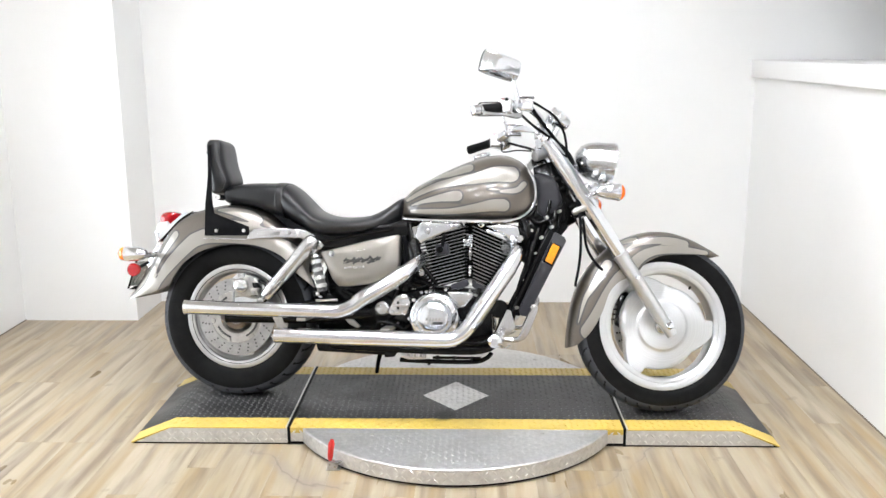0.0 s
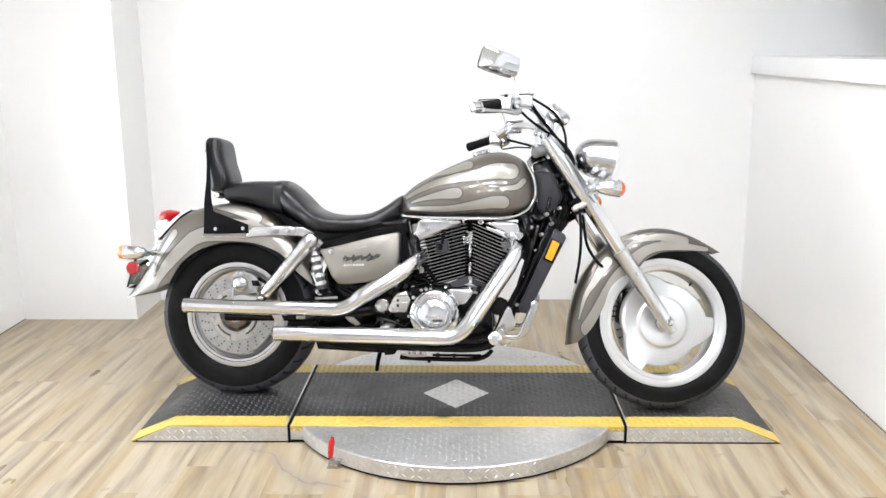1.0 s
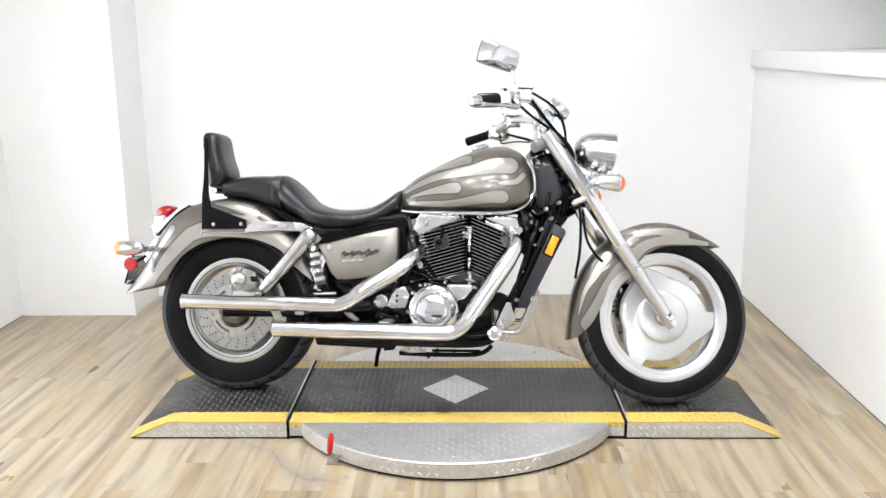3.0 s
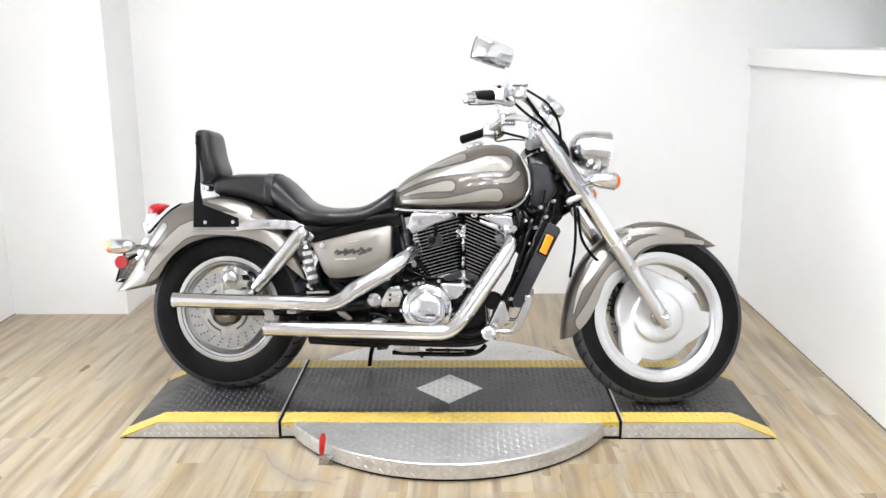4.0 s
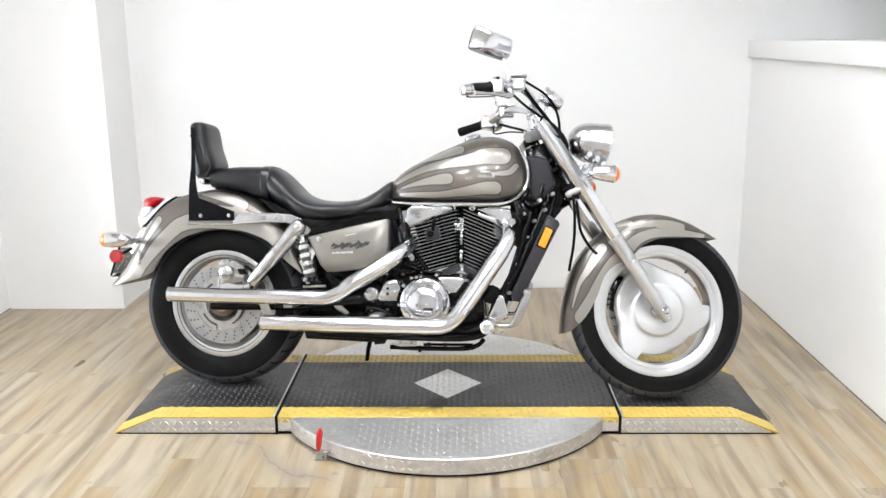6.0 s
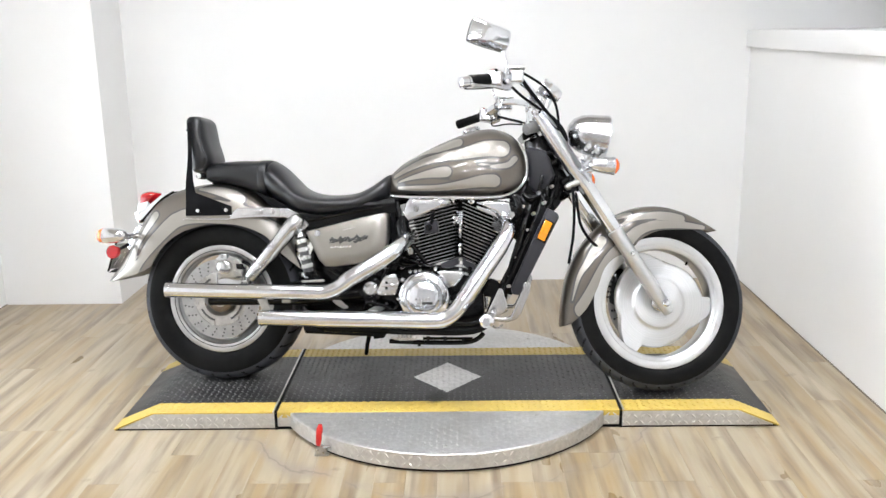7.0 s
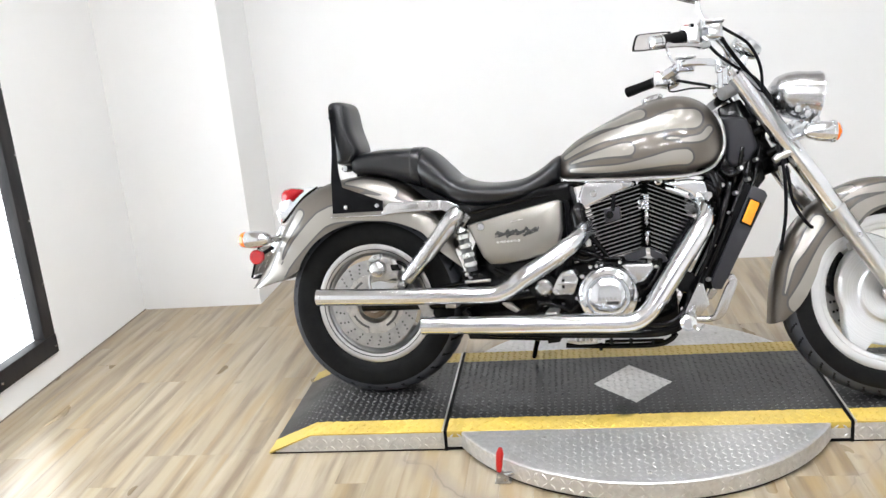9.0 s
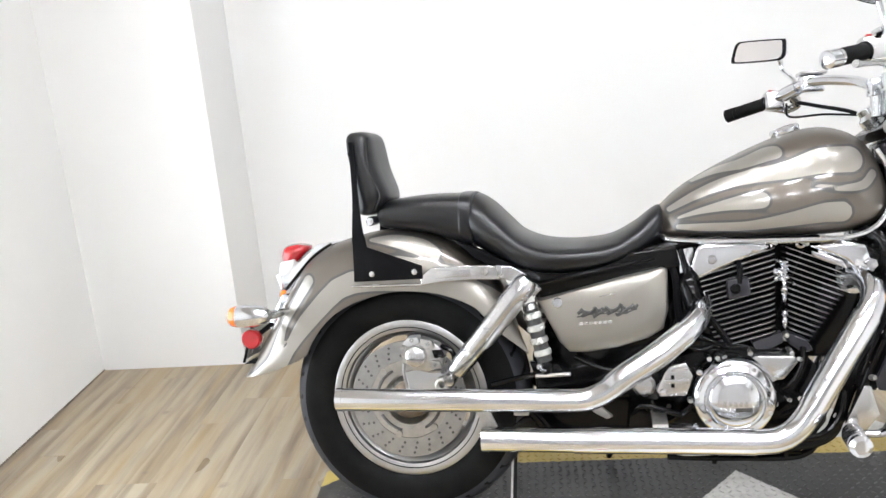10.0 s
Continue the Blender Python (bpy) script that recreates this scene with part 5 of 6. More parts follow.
def engine():
    e = bp("crankcase", plate([(0.56, 0.22), (0.98, 0.21), (1.03, 0.28), (1.02, 0.40), (0.975, 0.45), (0.88, 0.462), (0.74, 0.455), (0.66, 0.43), (0.58, 0.38)], -0.115, 0.13, 0.008), BLACK, None, "black engine crankcase")

    PITCH = 0.0127

    def cylinder(base, lean, n, hw, d0):
        a = radians(lean)
        ax, sd = Vector((math.sin(a), 0, math.cos(a))), Vector((math.cos(a), 0, -math.sin(a)))
        b = Vector((base[0], 0, base[1]))
        L = n * PITCH
        bm = bmesh.new()
        rings = []
        for h in (0.0, L):
            rings.append([b + ax * h + sd * p + Vector((0, q, 0)) for p, q in ((-0.055, -0.09), (0.055, -0.09), (0.055, 0.09), (-0.055, 0.09))])
        c = bp("cylinder", bevel(skin(bm, rings), 0.01), FINS, None, "black finned engine cylinder with bright fin edges")
        for k in range(n):
            f = k / (n - 1)
            lo, hi = hw[0] + (hw[1] - hw[0]) * f, hw[2] + (hw[3] - hw[2]) * f
            o = b + ax * (PITCH * (k + 0.4))
            pts = [(-lo, -d0), (-lo + 0.015, -d0 - 0.012), (hi - 0.015, -d0 - 0.012), (hi, -d0), (hi, d0), (hi - 0.02, d0 + 0.01), (-lo + 0.02, d0 + 0.01), (-lo, d0)]
            fin = skin(bmesh.new(), [[o + ax * s + sd * p + Vector((0, q, 0)) for p, q in pts] for s in (-0.0019, 0.0019)])
            bp("fin", fin, FINS, c)
            g = (-lo + 0.004, -lo + 0.016, hi - 0.016, hi - 0.004)
            edge = skin(bmesh.new(), [[o + ax * s + sd * p + Vector((0, q, 0)) for p, q in ((g[0], -d0 - 0.0035), (g[1], -d0 - 0.013), (g[2], -d0 - 0.013), (g[3], -d0 - 0.0035), (g[3], -d0 + 0.004), (g[0], -d0 + 0.004))] for s in (0.0004, 0.0022)])
            bp("fin_edge", edge, FINEDGE, c)
        return c, b, ax, sd, L

    rc, b, ax, sd, L = cylinder((0.858, 0.475), -16, 16, (0.080, 0.092, 0.066, 0.122), 0.112)
    fc, b2, ax2, sd2, L2 = cylinder((0.962, 0.478), 22, 16, (0.022, 0.105, 0.034, 0.078), 0.112)
    # rocker covers
    rk = bp("rocker_cover", plate([(0.722, 0.66), (0.733, 0.625), (0.80, 0.655), (0.87, 0.685), (0.905, 0.70), (0.90, 0.715), (0.75, 0.712), (0.735, 0.70)], -0.135, 0.10, 0.012, 3), CHROME, None, "chrome rocker cover on the rear cylinder")
    bp("cover_bolt", lathe([(0.0, -0.142), (0.009, -0.141), (0.012, -0.136), (0.012, -0.13)], (0.772, 0, 0.675), (0, 1, 0), 6), SATIN, rk)
    bp("rocker_tip", plate([(0.852, 0.706), (0.876, 0.713), (0.895, 0.698), (0.868, 0.685)], -0.14, -0.10, 0.006), CHROME, rk)
    fk = bp("rocker_cover", plate([(1.02, 0.705), (1.07, 0.71), (1.118, 0.702), (1.128, 0.672), (1.11, 0.632), (1.09, 0.645), (1.07, 0.665), (0.99, 0.70)], -0.135, 0.10, 0.010, 3), CHROME, None, "chrome rocker cover on the front cylinder")
    bp("cover_bolt", lathe([(0.0, -0.145), (0.013, -0.144), (0.016, -0.138), (0.016, -0.13)], (1.125, 0, 0.656), (0, 1, 0), 6), SATIN, fk)
    bp("cap_plate", plate([(0.995, 0.69), (1.06, 0.668), (1.075, 0.645), (1.0, 0.675)], -0.142, -0.11, 0.004), CHROME, fk)
    # spark plug caps and leads
    for (x, z), s in (((0.828, 0.606), 1), ((1.03, 0.60), 0)):
        if s:
            o = bp("spark_plug_cap", plate([(x - 0.022, z - 0.026), (x + 0.030, z - 0.016), (x + 0.025, z + 0.026), (x - 0.024, z + 0.02)], -0.152, -0.115, 0.005), SLATE, None, "black spark plug cap")
            bp("cap_boss", lathe([(0.0, -0.160), (0.010, -0.159), (0.013, -0.150)], (x - 0.006, 0, z), (0, 1, 0), 14), BLACK, o)
            bp("lead", tube([(x + 0.004, -0.147, z + 0.012), (x + 0.005, -0.147, z + 0.03), (x + 0.006, -0.143, z + 0.045), (x + 0.008, -0.11, z + 0.056)], 0.0075, 10, 20), MATT, o)
    # bright breather fittings between the cylinders, and the dark castings below the V
    rng = random.Random(11)
    z = 0.668
    stack = []
    while z > 0.578:
        r = rng.uniform(0.0065, 0.011) * (1.25 if z > 0.625 else 0.8)
        h = rng.uniform(0.005, 0.011)
        stack += [(r * 0.7, z), (r, z - h * 0.3), (r, z - h * 0.7), (r * 0.72, z - h)]
        z -= h
    bp("valley_pipe", lathe([(0.0, 0.67)] + stack + [(0.002, z - 0.006)], (0.936, -0.122, 0), (0, 0, 1), 9), CHROME, fc, "bright chrome breather fittings")
    bp("valley_pipe", lathe([(0.0, 0.551), (0.006, 0.548), (0.0085, 0.54), (0.005, 0.532), (0.0075, 0.526), (0.006, 0.512), (0.0, 0.503)], (0.9365, -0.122, 0), (0, 0, 1), 9), CHROME, fc)
    for k in range(13):
        x, z = 0.936 + rng.choice((-1, 1)) * rng.uniform(0.008, 0.019), rng.uniform(0.612, 0.668)
        q = rng.uniform(0.0035, 0.007)
        bm = lathe([(0.0, -0.012), (q * 0.7, -0.011), (q, -0.006), (q, 0.01)], (0, 0, 0), (0, 1, 0), 7)
        bm.transform(pose(x, -0.124 - rng.uniform(0, 0.006), z, rng.uniform(-25, 25), 0, rng.uniform(-35, 35)))
        bp("valley_fitting", bm, CHROME, fc)
    for pts in ([(0.862, 0.472), (0.93, 0.497), (0.932, 0.470), (0.90, 0.455), (0.868, 0.456)], [(0.942, 0.497), (0.985, 0.478), (1.0, 0.452), (0.975, 0.446), (0.945, 0.468)]):
        bp("cylinder_foot", plate(pts, -0.125, -0.07, 0.005), SLATE, e, "dark grey cast cylinder foot")
    bp("foot_bolt", lathe([(0.0, -0.134), (0.006, -0.133), (0.0075, -0.125), (0.0075, -0.11)], (0.938, 0, 0.489), (0, 1, 0), 8), DULL, e)
    # clutch cover
    CX, CZ = 0.811, 0.351
    c = bp("clutch_cover", lathe([(0.0, -0.2225), (0.02, -0.2219), (0.04, -0.2192), (0.0525, -0.2158), (0.0585, -0.2128), (0.0605, -0.2095), (0.062, -0.2075), (0.0645, -0.2085), (0.0665, -0.211), (0.069, -0.2105), (0.071, -0.206), (0.078, -0.2025), (0.088, -0.198), (0.0945, -0.190), (0.0965, -0.178), (0.0965, -0.12)], (CX, 0, CZ), (0, 1, 0), 96), CHROME, None, "round chrome clutch cover with a raised inner ring")
    bp("cover_gasket", lathe([(0.090, -0.150), (0.1, -0.149), (0.1, -0.145), (0.09, -0.144)], (CX, 0, CZ), (0, 1, 0), 60, loop=True), BLACK, c)
    for k in range(9):
        t = 2 * math.pi * k / 9 + 0.32
        bx, bz = CX + 0.0835 * math.cos(t), CZ + 0.0835 * math.sin(t)
        bp("cover_bolt", lathe([(0.0022, -0.2012), (0.0024, -0.2028), (0.0042, -0.2032), (0.005, -0.2025), (0.005, -0.198)], (bx, 0, bz), (0, 1, 0), 10), DULL, c)
    for k in range(5):
        x0 = CX - 0.03 + 0.0118 * k
        bp("badge_bar", plate([(x0, CZ - 0.009), (x0 + 0.0085, CZ - 0.009), (x0 + 0.0095, CZ + 0.001), (x0 + 0.001, CZ + 0.001)], -0.2232, -0.2165, 0.0006), SATIN, c)
    bp("badge_bar", plate([(CX - 0.004, CZ - 0.023), (CX + 0.034, CZ - 0.023), (CX + 0.036, CZ - 0.013), (CX - 0.002, CZ - 0.013)], -0.2222, -0.2145, 0.0008), LETTER, c)
    for a0, a1 in ((1.75, 2.3), (2.45, 2.9)):
        arc = [(CX + 0.082 * math.cos(t), -0.2015, CZ + 0.082 * math.sin(t)) for t in np.linspace(a0, a1, 8)]
        bp("cast_line", tube(arc, 0.0018, 6), DULL, c)
    g = bp("gearcase_cover", plate([(0.665, 0.430), (0.703, 0.438), (0.719, 0.405), (0.703, 0.357), (0.641, 0.355), (0.633, 0.369), (0.652, 0.412)], -0.188, -0.12, 0.006), SATIN, None, "alloy linkage cover")
    for x, z in ((0.648, 0.367), (0.732, 0.415)):
        bp("cover_bolt", lathe([(0.0, -0.197), (0.007, -0.196), (0.0085, -0.188), (0.0085, -0.13)], (x, 0, z), (0, 1, 0), 8), CHROME, g)
    bp("slot", box(0.667, 0.675, -0.1905, -0.18, 0.378, 0.408), BLACK, g)
    bp("cover_rib", box(0.652, 0.712, -0.194, -0.186, 0.388, 0.399, 0.003), SATIN, g)
    bp("cover_rib", plate([(0.668, 0.416), (0.708, 0.420), (0.706, 0.425), (0.668, 0.421)], -0.1915, -0.186, 0.0015), DULL, g)
    bp("side_plate", plate([(0.852, 0.446), (0.87, 0.449), (0.946, 0.449), (0.96, 0.436), (0.925, 0.392), (0.90, 0.388), (0.885, 0.41)], -0.168, -0.12, 0.007), SATIN, None, "chrome engine side plate")
    for x, z in ((0.85, 0.456), (0.942, 0.456), (0.898, 0.394), (0.757, 0.443), (0.776, 0.446), (0.792, 0.447), (0.712, 0.343), (0.664, 0.457), (0.905, 0.335), (0.935, 0.345)):
        bp("case_bolt", lathe([(0.0028, -0.172), (0.003, -0.175), (0.0055, -0.1755), (0.0068, -0.172), (0.0068, -0.12)], (x, 0, z), (0, 1, 0), 8), SATIN, e)
    bp("drum", lathe([(0.0, -0.165), (0.02, -0.163), (0.028, -0.155), (0.03, -0.10)], (0.605, 0, 0.375), (0, 1, 0), 24), SATIN, e, "chrome pivot cap")
    bp("drum_ring", lathe([(0.03, -0.15), (0.046, -0.148), (0.048, -0.10), (0.03, -0.10)], (0.605, 0, 0.375), (0, 1, 0), 24, loop=True), BLACK, e)
    bp("oil_line", tube([(0.66, -0.13, 0.28), (0.70, -0.15, 0.31), (0.73, -0.15, 0.34)], 0.008, 8, 12), BLACK, e)
    bp("intake", plate([(0.86, 0.70), (1.0, 0.70), (1.02, 0.73), (0.84, 0.73)], -0.09, 0.09, 0.01), BLACK, None, "black intake housing under the tank")
    for x, z in ((0.90, 0.705), (0.975, 0.706)):
        bp("intake_clamp", lathe([(0.006, -0.12), (0.012, -0.118), (0.012, -0.10), (0.006, -0.10)], (x, 0, z), (0, 1, 0), 14, loop=True), CHROME, fc)
    bp("battery_box", plate([(0.42, 0.45), (0.66, 0.46), (0.70, 0.56), (0.70, 0.68), (0.42, 0.62)], -0.095, 0.095, 0.008), BLACK, None, "black box behind the side cover")
    bp("carrier_block", plate([(0.70, 0.455), (0.78, 0.46), (0.79, 0.50), (0.75, 0.56), (0.70, 0.60), (0.66, 0.55)], -0.11, 0.11, 0.008), BLACK, None, "black casting behind the rear cylinder")
    # black fillers added to darken see-through gaps; they stand for no known part
    bp("valley_filler", plate([(0.86, 0.48), (1.0, 0.48), (1.03, 0.72), (0.84, 0.72)], -0.07, 0.07, 0.006), FINS, None, "black filler added between the cylinders")
    bp("rear_filler", plate([(0.24, 0.23), (0.62, 0.22), (0.68, 0.30), (0.70, 0.50), (0.62, 0.62), (0.40, 0.60), (0.33, 0.44), (0.34, 0.30)], -0.085, 0.085, 0.01), BLACK, None, "black filler added ahead of the rear wheel")
    bp("front_filler", plate([(1.165, 0.54), (1.235, 0.66), (1.22, 0.73), (1.12, 0.735), (1.09, 0.60)], -0.085, 0.085, 0.01), BLACK, None, "black filler added behind the radiator")
    bp("cylinder_backing", plate([(0.98, 0.43), (1.045, 0.43), (1.10, 0.55), (1.14, 0.65), (1.09, 0.67), (1.02, 0.60)], -0.095, 0.085, 0.008), BLACK, None, "black backing added behind the front cylinder")
    # hoses and small clips, added to speckle the dark bay with glints
    rng = random.Random(23)
    for pts, r in (([(0.70, -0.12, 0.70), (0.712, -0.135, 0.64), (0.706, -0.14, 0.575), (0.716, -0.13, 0.52), (0.70, -0.12, 0.46)], 0.0075),
                   ([(0.722, -0.11, 0.60), (0.742, -0.13, 0.56), (0.775, -0.135, 0.52), (0.81, -0.12, 0.47)], 0.009),
                   ([(0.70, -0.12, 0.505), (0.745, -0.14, 0.488), (0.80, -0.14, 0.468), (0.85, -0.13, 0.462)], 0.0065),
                   ([(0.64, -0.13, 0.47), (0.69, -0.15, 0.474), (0.735, -0.15, 0.46), (0.77, -0.14, 0.468)], 0.0055),
                   ([(0.44, -0.12, 0.44), (0.50, -0.14, 0.415), (0.55, -0.14, 0.41), (0.60, -0.13, 0.43), (0.64, -0.12, 0.46)], 0.007),
                   ([(0.575, -0.13, 0.30), (0.60, -0.16, 0.325), (0.65, -0.165, 0.318), (0.69, -0.15, 0.30)], 0.008),
                   ([(0.62, -0.135, 0.345), (0.63, -0.16, 0.31), (0.628, -0.16, 0.27), (0.64, -0.14, 0.24)], 0.006),
                   ([(0.90, -0.13, 0.36), (0.94, -0.16, 0.38), (0.965, -0.15, 0.42), (0.975, -0.13, 0.46)], 0.0075),
                   ([(0.925, -0.14, 0.30), (0.97, -0.16, 0.33), (0.998, -0.16, 0.38), (1.01, -0.14, 0.43)], 0.0065),
                   ([(0.90, -0.16, 0.262), (0.97, -0.175, 0.255), (1.02, -0.175, 0.272), (1.05, -0.16, 0.31), (1.062, -0.14, 0.36)], 0.0085),
                   ([(0.905, -0.11, 0.69), (0.90, -0.14, 0.715), (0.94, -0.15, 0.712), (0.985, -0.14, 0.715), (1.02, -0.11, 0.70)], 0.006)):
        bp("engine_hose", tube(pts, r, 10, 26), BLACK, e, "gloss black hose")
    for x, z in ((0.712, 0.628), (0.735, 0.572), (0.80, 0.472), (0.72, 0.497), (0.655, 0.472), (0.545, 0.408), (0.60, 0.318), (0.664, 0.32), (0.628, 0.29), (0.972, 0.43), (0.975, 0.335), (0.94, 0.258), (1.045, 0.30), (0.92, 0.714), (0.97, 0.714)):
        q = rng.uniform(0.004, 0.006)
        bm = lathe([(q * 0.8, -0.03), (q, -0.028), (q, 0.0)], (0, 0, 0), (0, 1, 0), 6)
        bm.transform(pose(x, -0.135, z, rng.uniform(-30, 30), 0, rng.uniform(-40, 40)))
        bp("glint_clip", bm, DULL if rng.random() < 0.4 else BLACK, e)
    bp("alloy_glimpse", plate([(0.742, 0.50), (0.758, 0.505), (0.762, 0.545), (0.748, 0.552), (0.735, 0.53)], -0.118, -0.105, 0.003), SATIN, e)


def chassis():
    def loop(s):
        y = s * 0.115
        f = bp("frame_tube", tube([(1.262, s * 0.05, 0.83), (1.245, s * 0.08, 0.70), (1.17, y, 0.54), (1.085, y, 0.37), (1.055, y, 0.29), (1.03, y, 0.245), (0.96, y, 0.222), (0.80, y, 0.218), (0.55, y, 0.222), (0.40, y, 0.23), (0.33, y, 0.30)], 0.016, 14, 70), BLACK, None, "gloss black frame tube")
        bp("top_tube", tube([(1.26, s * 0.03, 0.86), (1.0, s * 0.05, 0.76), (0.70, s * 0.09, 0.71), (0.45, s * 0.11, 0.65), (0.30, s * 0.115, 0.60)], 0.014, 12, 40), BLACK, f)
        bp("rear_tube", tube([(0.70, s * 0.10, 0.62), (0.68, s * 0.11, 0.50), (0.60, s * 0.12, 0.30)], 0.014, 12, 20), BLACK, f)
        bp("swingarm", tube([(0.60, s * 0.12, 0.36), (0.35, s * 0.118, 0.33), (0.12, s * 0.112, 0.322), (-0.03, s * 0.11, 0.32)], [0.022, 0.02, 0.02, 0.022], 14, 20), BLACK, None, "black swingarm")
    both(loop)
    bp("steering_head", tube([(1.235, 0, 0.93), (1.30, 0, 0.79)], 0.03, 20), BLACK, None, "black steering head")
    bp("neck_cover", plate([(1.165, 0.90), (1.20, 0.905), (1.255, 0.89), (1.282, 0.80), (1.255, 0.755), (1.205, 0.738), (1.185, 0.76), (1.186, 0.82), (1.178, 0.875)], -0.085, 0.085, 0.014, 3), SLATE, None, "dark grey plastic neck cover")
    bp("cover_screw", lathe([(0.0, -0.09), (0.008, -0.089), (0.009, -0.084)], (1.232, 0, 0.775), (0, 1, 0), 10), BLACK)
    # black plates added to fill the open gaps between tank, fork and radiator
    bp("neck_filler", plate([(1.165, 0.93), (1.235, 0.955), (1.29, 0.86), (1.335, 0.78), (1.30, 0.72), (1.24, 0.70), (1.2, 0.74), (1.18, 0.85)], -0.045, 0.045, 0.006), BLACK, None, "black filler added between tank and fork")
    bp("gusset_filler", plate([(1.12, 0.725), (1.165, 0.785), (1.29, 0.785), (1.305, 0.70), (1.27, 0.655), (1.2, 0.66), (1.12, 0.70)], -0.06, 0.06, 0.006), BLACK, None, "black filler added below the neck cover")
    # radiator and its guard
    r = bp("radiator", plate([(1.235, 0.69), (1.27, 0.67), (1.13, 0.36), (1.085, 0.375)], -0.15, 0.15, 0.006), MATT, None, "black radiator in front of the engine")
    bp("radiator_guard", plate([(1.254, 0.682), (1.292, 0.663), (1.298, 0.648), (1.188, 0.42), (1.158, 0.362), (1.132, 0.365), (1.126, 0.39)], -0.165, -0.15, 0.006), SLATE, r, "dark slate radiator side guard")
    bp("radiator_guard", plate([(1.254, 0.682), (1.292, 0.663), (1.298, 0.648), (1.188, 0.42), (1.158, 0.362), (1.132, 0.365), (1.126, 0.39)], 0.15, 0.165, 0.006), MATT, r)
    r_parent = r
    ref = bp("side_reflector", plate([(1.248, 0.640), (1.274, 0.627), (1.246, 0.560), (1.220, 0.573)], -0.174, -0.166, 0.003), GOLD, None, "amber side reflector")
    bp("reflector_rim", plate([(1.243, 0.646), (1.280, 0.628), (1.248, 0.553), (1.213, 0.570)], -0.170, -0.1655, 0.002), BLACK, ref)
    for a in ([(1.245, -0.10, 0.73), (1.196, -0.14, 0.60), (1.128, -0.15, 0.44), (1.085, -0.13, 0.30)], [(1.20, -0.09, 0.72), (1.178, -0.14, 0.64), (1.152, -0.15, 0.55), (1.128, -0.14, 0.47)]):
        bp("radiator_hose", tube(a, 0.012, 10, 30), BLACK, r)
    for x, z in ((1.152, 0.54), (1.142, 0.50), (1.16, 0.575), (1.118, 0.43), (1.185, 0.60)):
        bp("hose_clamp", lathe([(0.0, -0.158), (0.004, -0.157), (0.0055, -0.14)], (x, 0, z), (0, 1, 0), 8), DULL, r)
    for pts, r in (([(1.235, -0.085, 0.80), (1.225, -0.11, 0.74), (1.245, -0.125, 0.70), (1.225, -0.13, 0.64), (1.20, -0.135, 0.57)], 0.007),
                   ([(1.29, -0.07, 0.80), (1.275, -0.10, 0.74), (1.262, -0.125, 0.69), (1.24, -0.14, 0.66)], 0.006),
                   ([(1.165, -0.10, 0.735), (1.19, -0.12, 0.715), (1.215, -0.125, 0.725), (1.235, -0.11, 0.75)], 0.0085),
                   ([(1.10, -0.11, 0.70), (1.13, -0.13, 0.685), (1.155, -0.135, 0.655), (1.16, -0.13, 0.61)], 0.008),
                   ([(1.16, -0.155, 0.55), (1.135, -0.16, 0.50), (1.115, -0.16, 0.45), (1.10, -0.15, 0.40)], 0.005)):
        bp("radiator_pipe", tube(pts, r, 10, 24), BLACK, r_parent, "gloss black pipe")
    # small studs added as scattered glints along the dark tubes
    for x, z, q, y in ((1.222, 0.735, 0.008, -0.13), (1.243, 0.70, 0.007, -0.14), (1.205, 0.66, 0.007, -0.145), (1.19, 0.595, 0.006, -0.155), (1.165, 0.545, 0.006, -0.165), (1.14, 0.49, 0.0055, -0.165), (1.118, 0.395, 0.007, -0.16), (1.27, 0.76, 0.007, -0.11), (1.145, 0.715, 0.008, -0.14), (1.165, 0.685, 0.007, -0.145)):
        bm = lathe([(q * 0.4, -0.012), (q * 0.8, -0.014), (q, -0.011), (q, 0.01)], (0, 0, 0), (0, 1, 0), 6)
        bm.transform(pose(x, y, z, -8, 20, 12))
        bp("glint_bolt", bm, DULL if q > 0.0068 else BLACK, r_parent)
    bp("frame_lug", plate([(1.335, 0.735), (1.36, 0.745), (1.372, 0.715), (1.345, 0.70)], -0.135, -0.10, 0.004), DULL, None, "alloy fork lug")
    bp("horn", lathe([(0.0, -0.15), (0.03, -0.148), (0.034, -0.14), (0.034, -0.11)], (1.052, 0, 0.385), (0, 1, 0), 24), BLACK, None, "black horn")
    bp("horn_bracket", plate([(1.13, 0.70), (1.18, 0.69), (1.19, 0.66), (1.15, 0.64), (1.13, 0.66)], -0.12, -0.09, 0.004), BLACK)
    bp("radiator_cap", lathe([(0.0, -0.14), (0.016, -0.139), (0.02, -0.132), (0.02, -0.11)], (1.142, 0, 0.672), (0, 1, 0), 16), BLACK)
    bp("coolant_pipe", tube([(1.15, -0.12, 0.64), (1.155, -0.15, 0.68), (1.14, -0.14, 0.72), (1.10, -0.10, 0.73)], 0.014, 10, 20), BLACK)

    # footrest, brake pedal
    def controls(s):
        y = s * 0.22
        p = bp("footrest_bracket", plate([(1.085, 0.392), (1.10, 0.39), (1.118, 0.325), (1.09, 0.29), (1.055, 0.285), (1.045, 0.305)], y - 0.008, y + 0.008, 0.003), SATIN, None, "polished footrest bracket")
        bp("footrest", tube([(1.06, y, 0.29), (1.055, y + s * 0.02, 0.288), (1.05, y + s * 0.12, 0.286), (1.05, y + s * 0.128, 0.286)], [0.014, 0.022, 0.024, 0.015], 18), CHROME, p, "chrome footrest with a rubber sleeve")
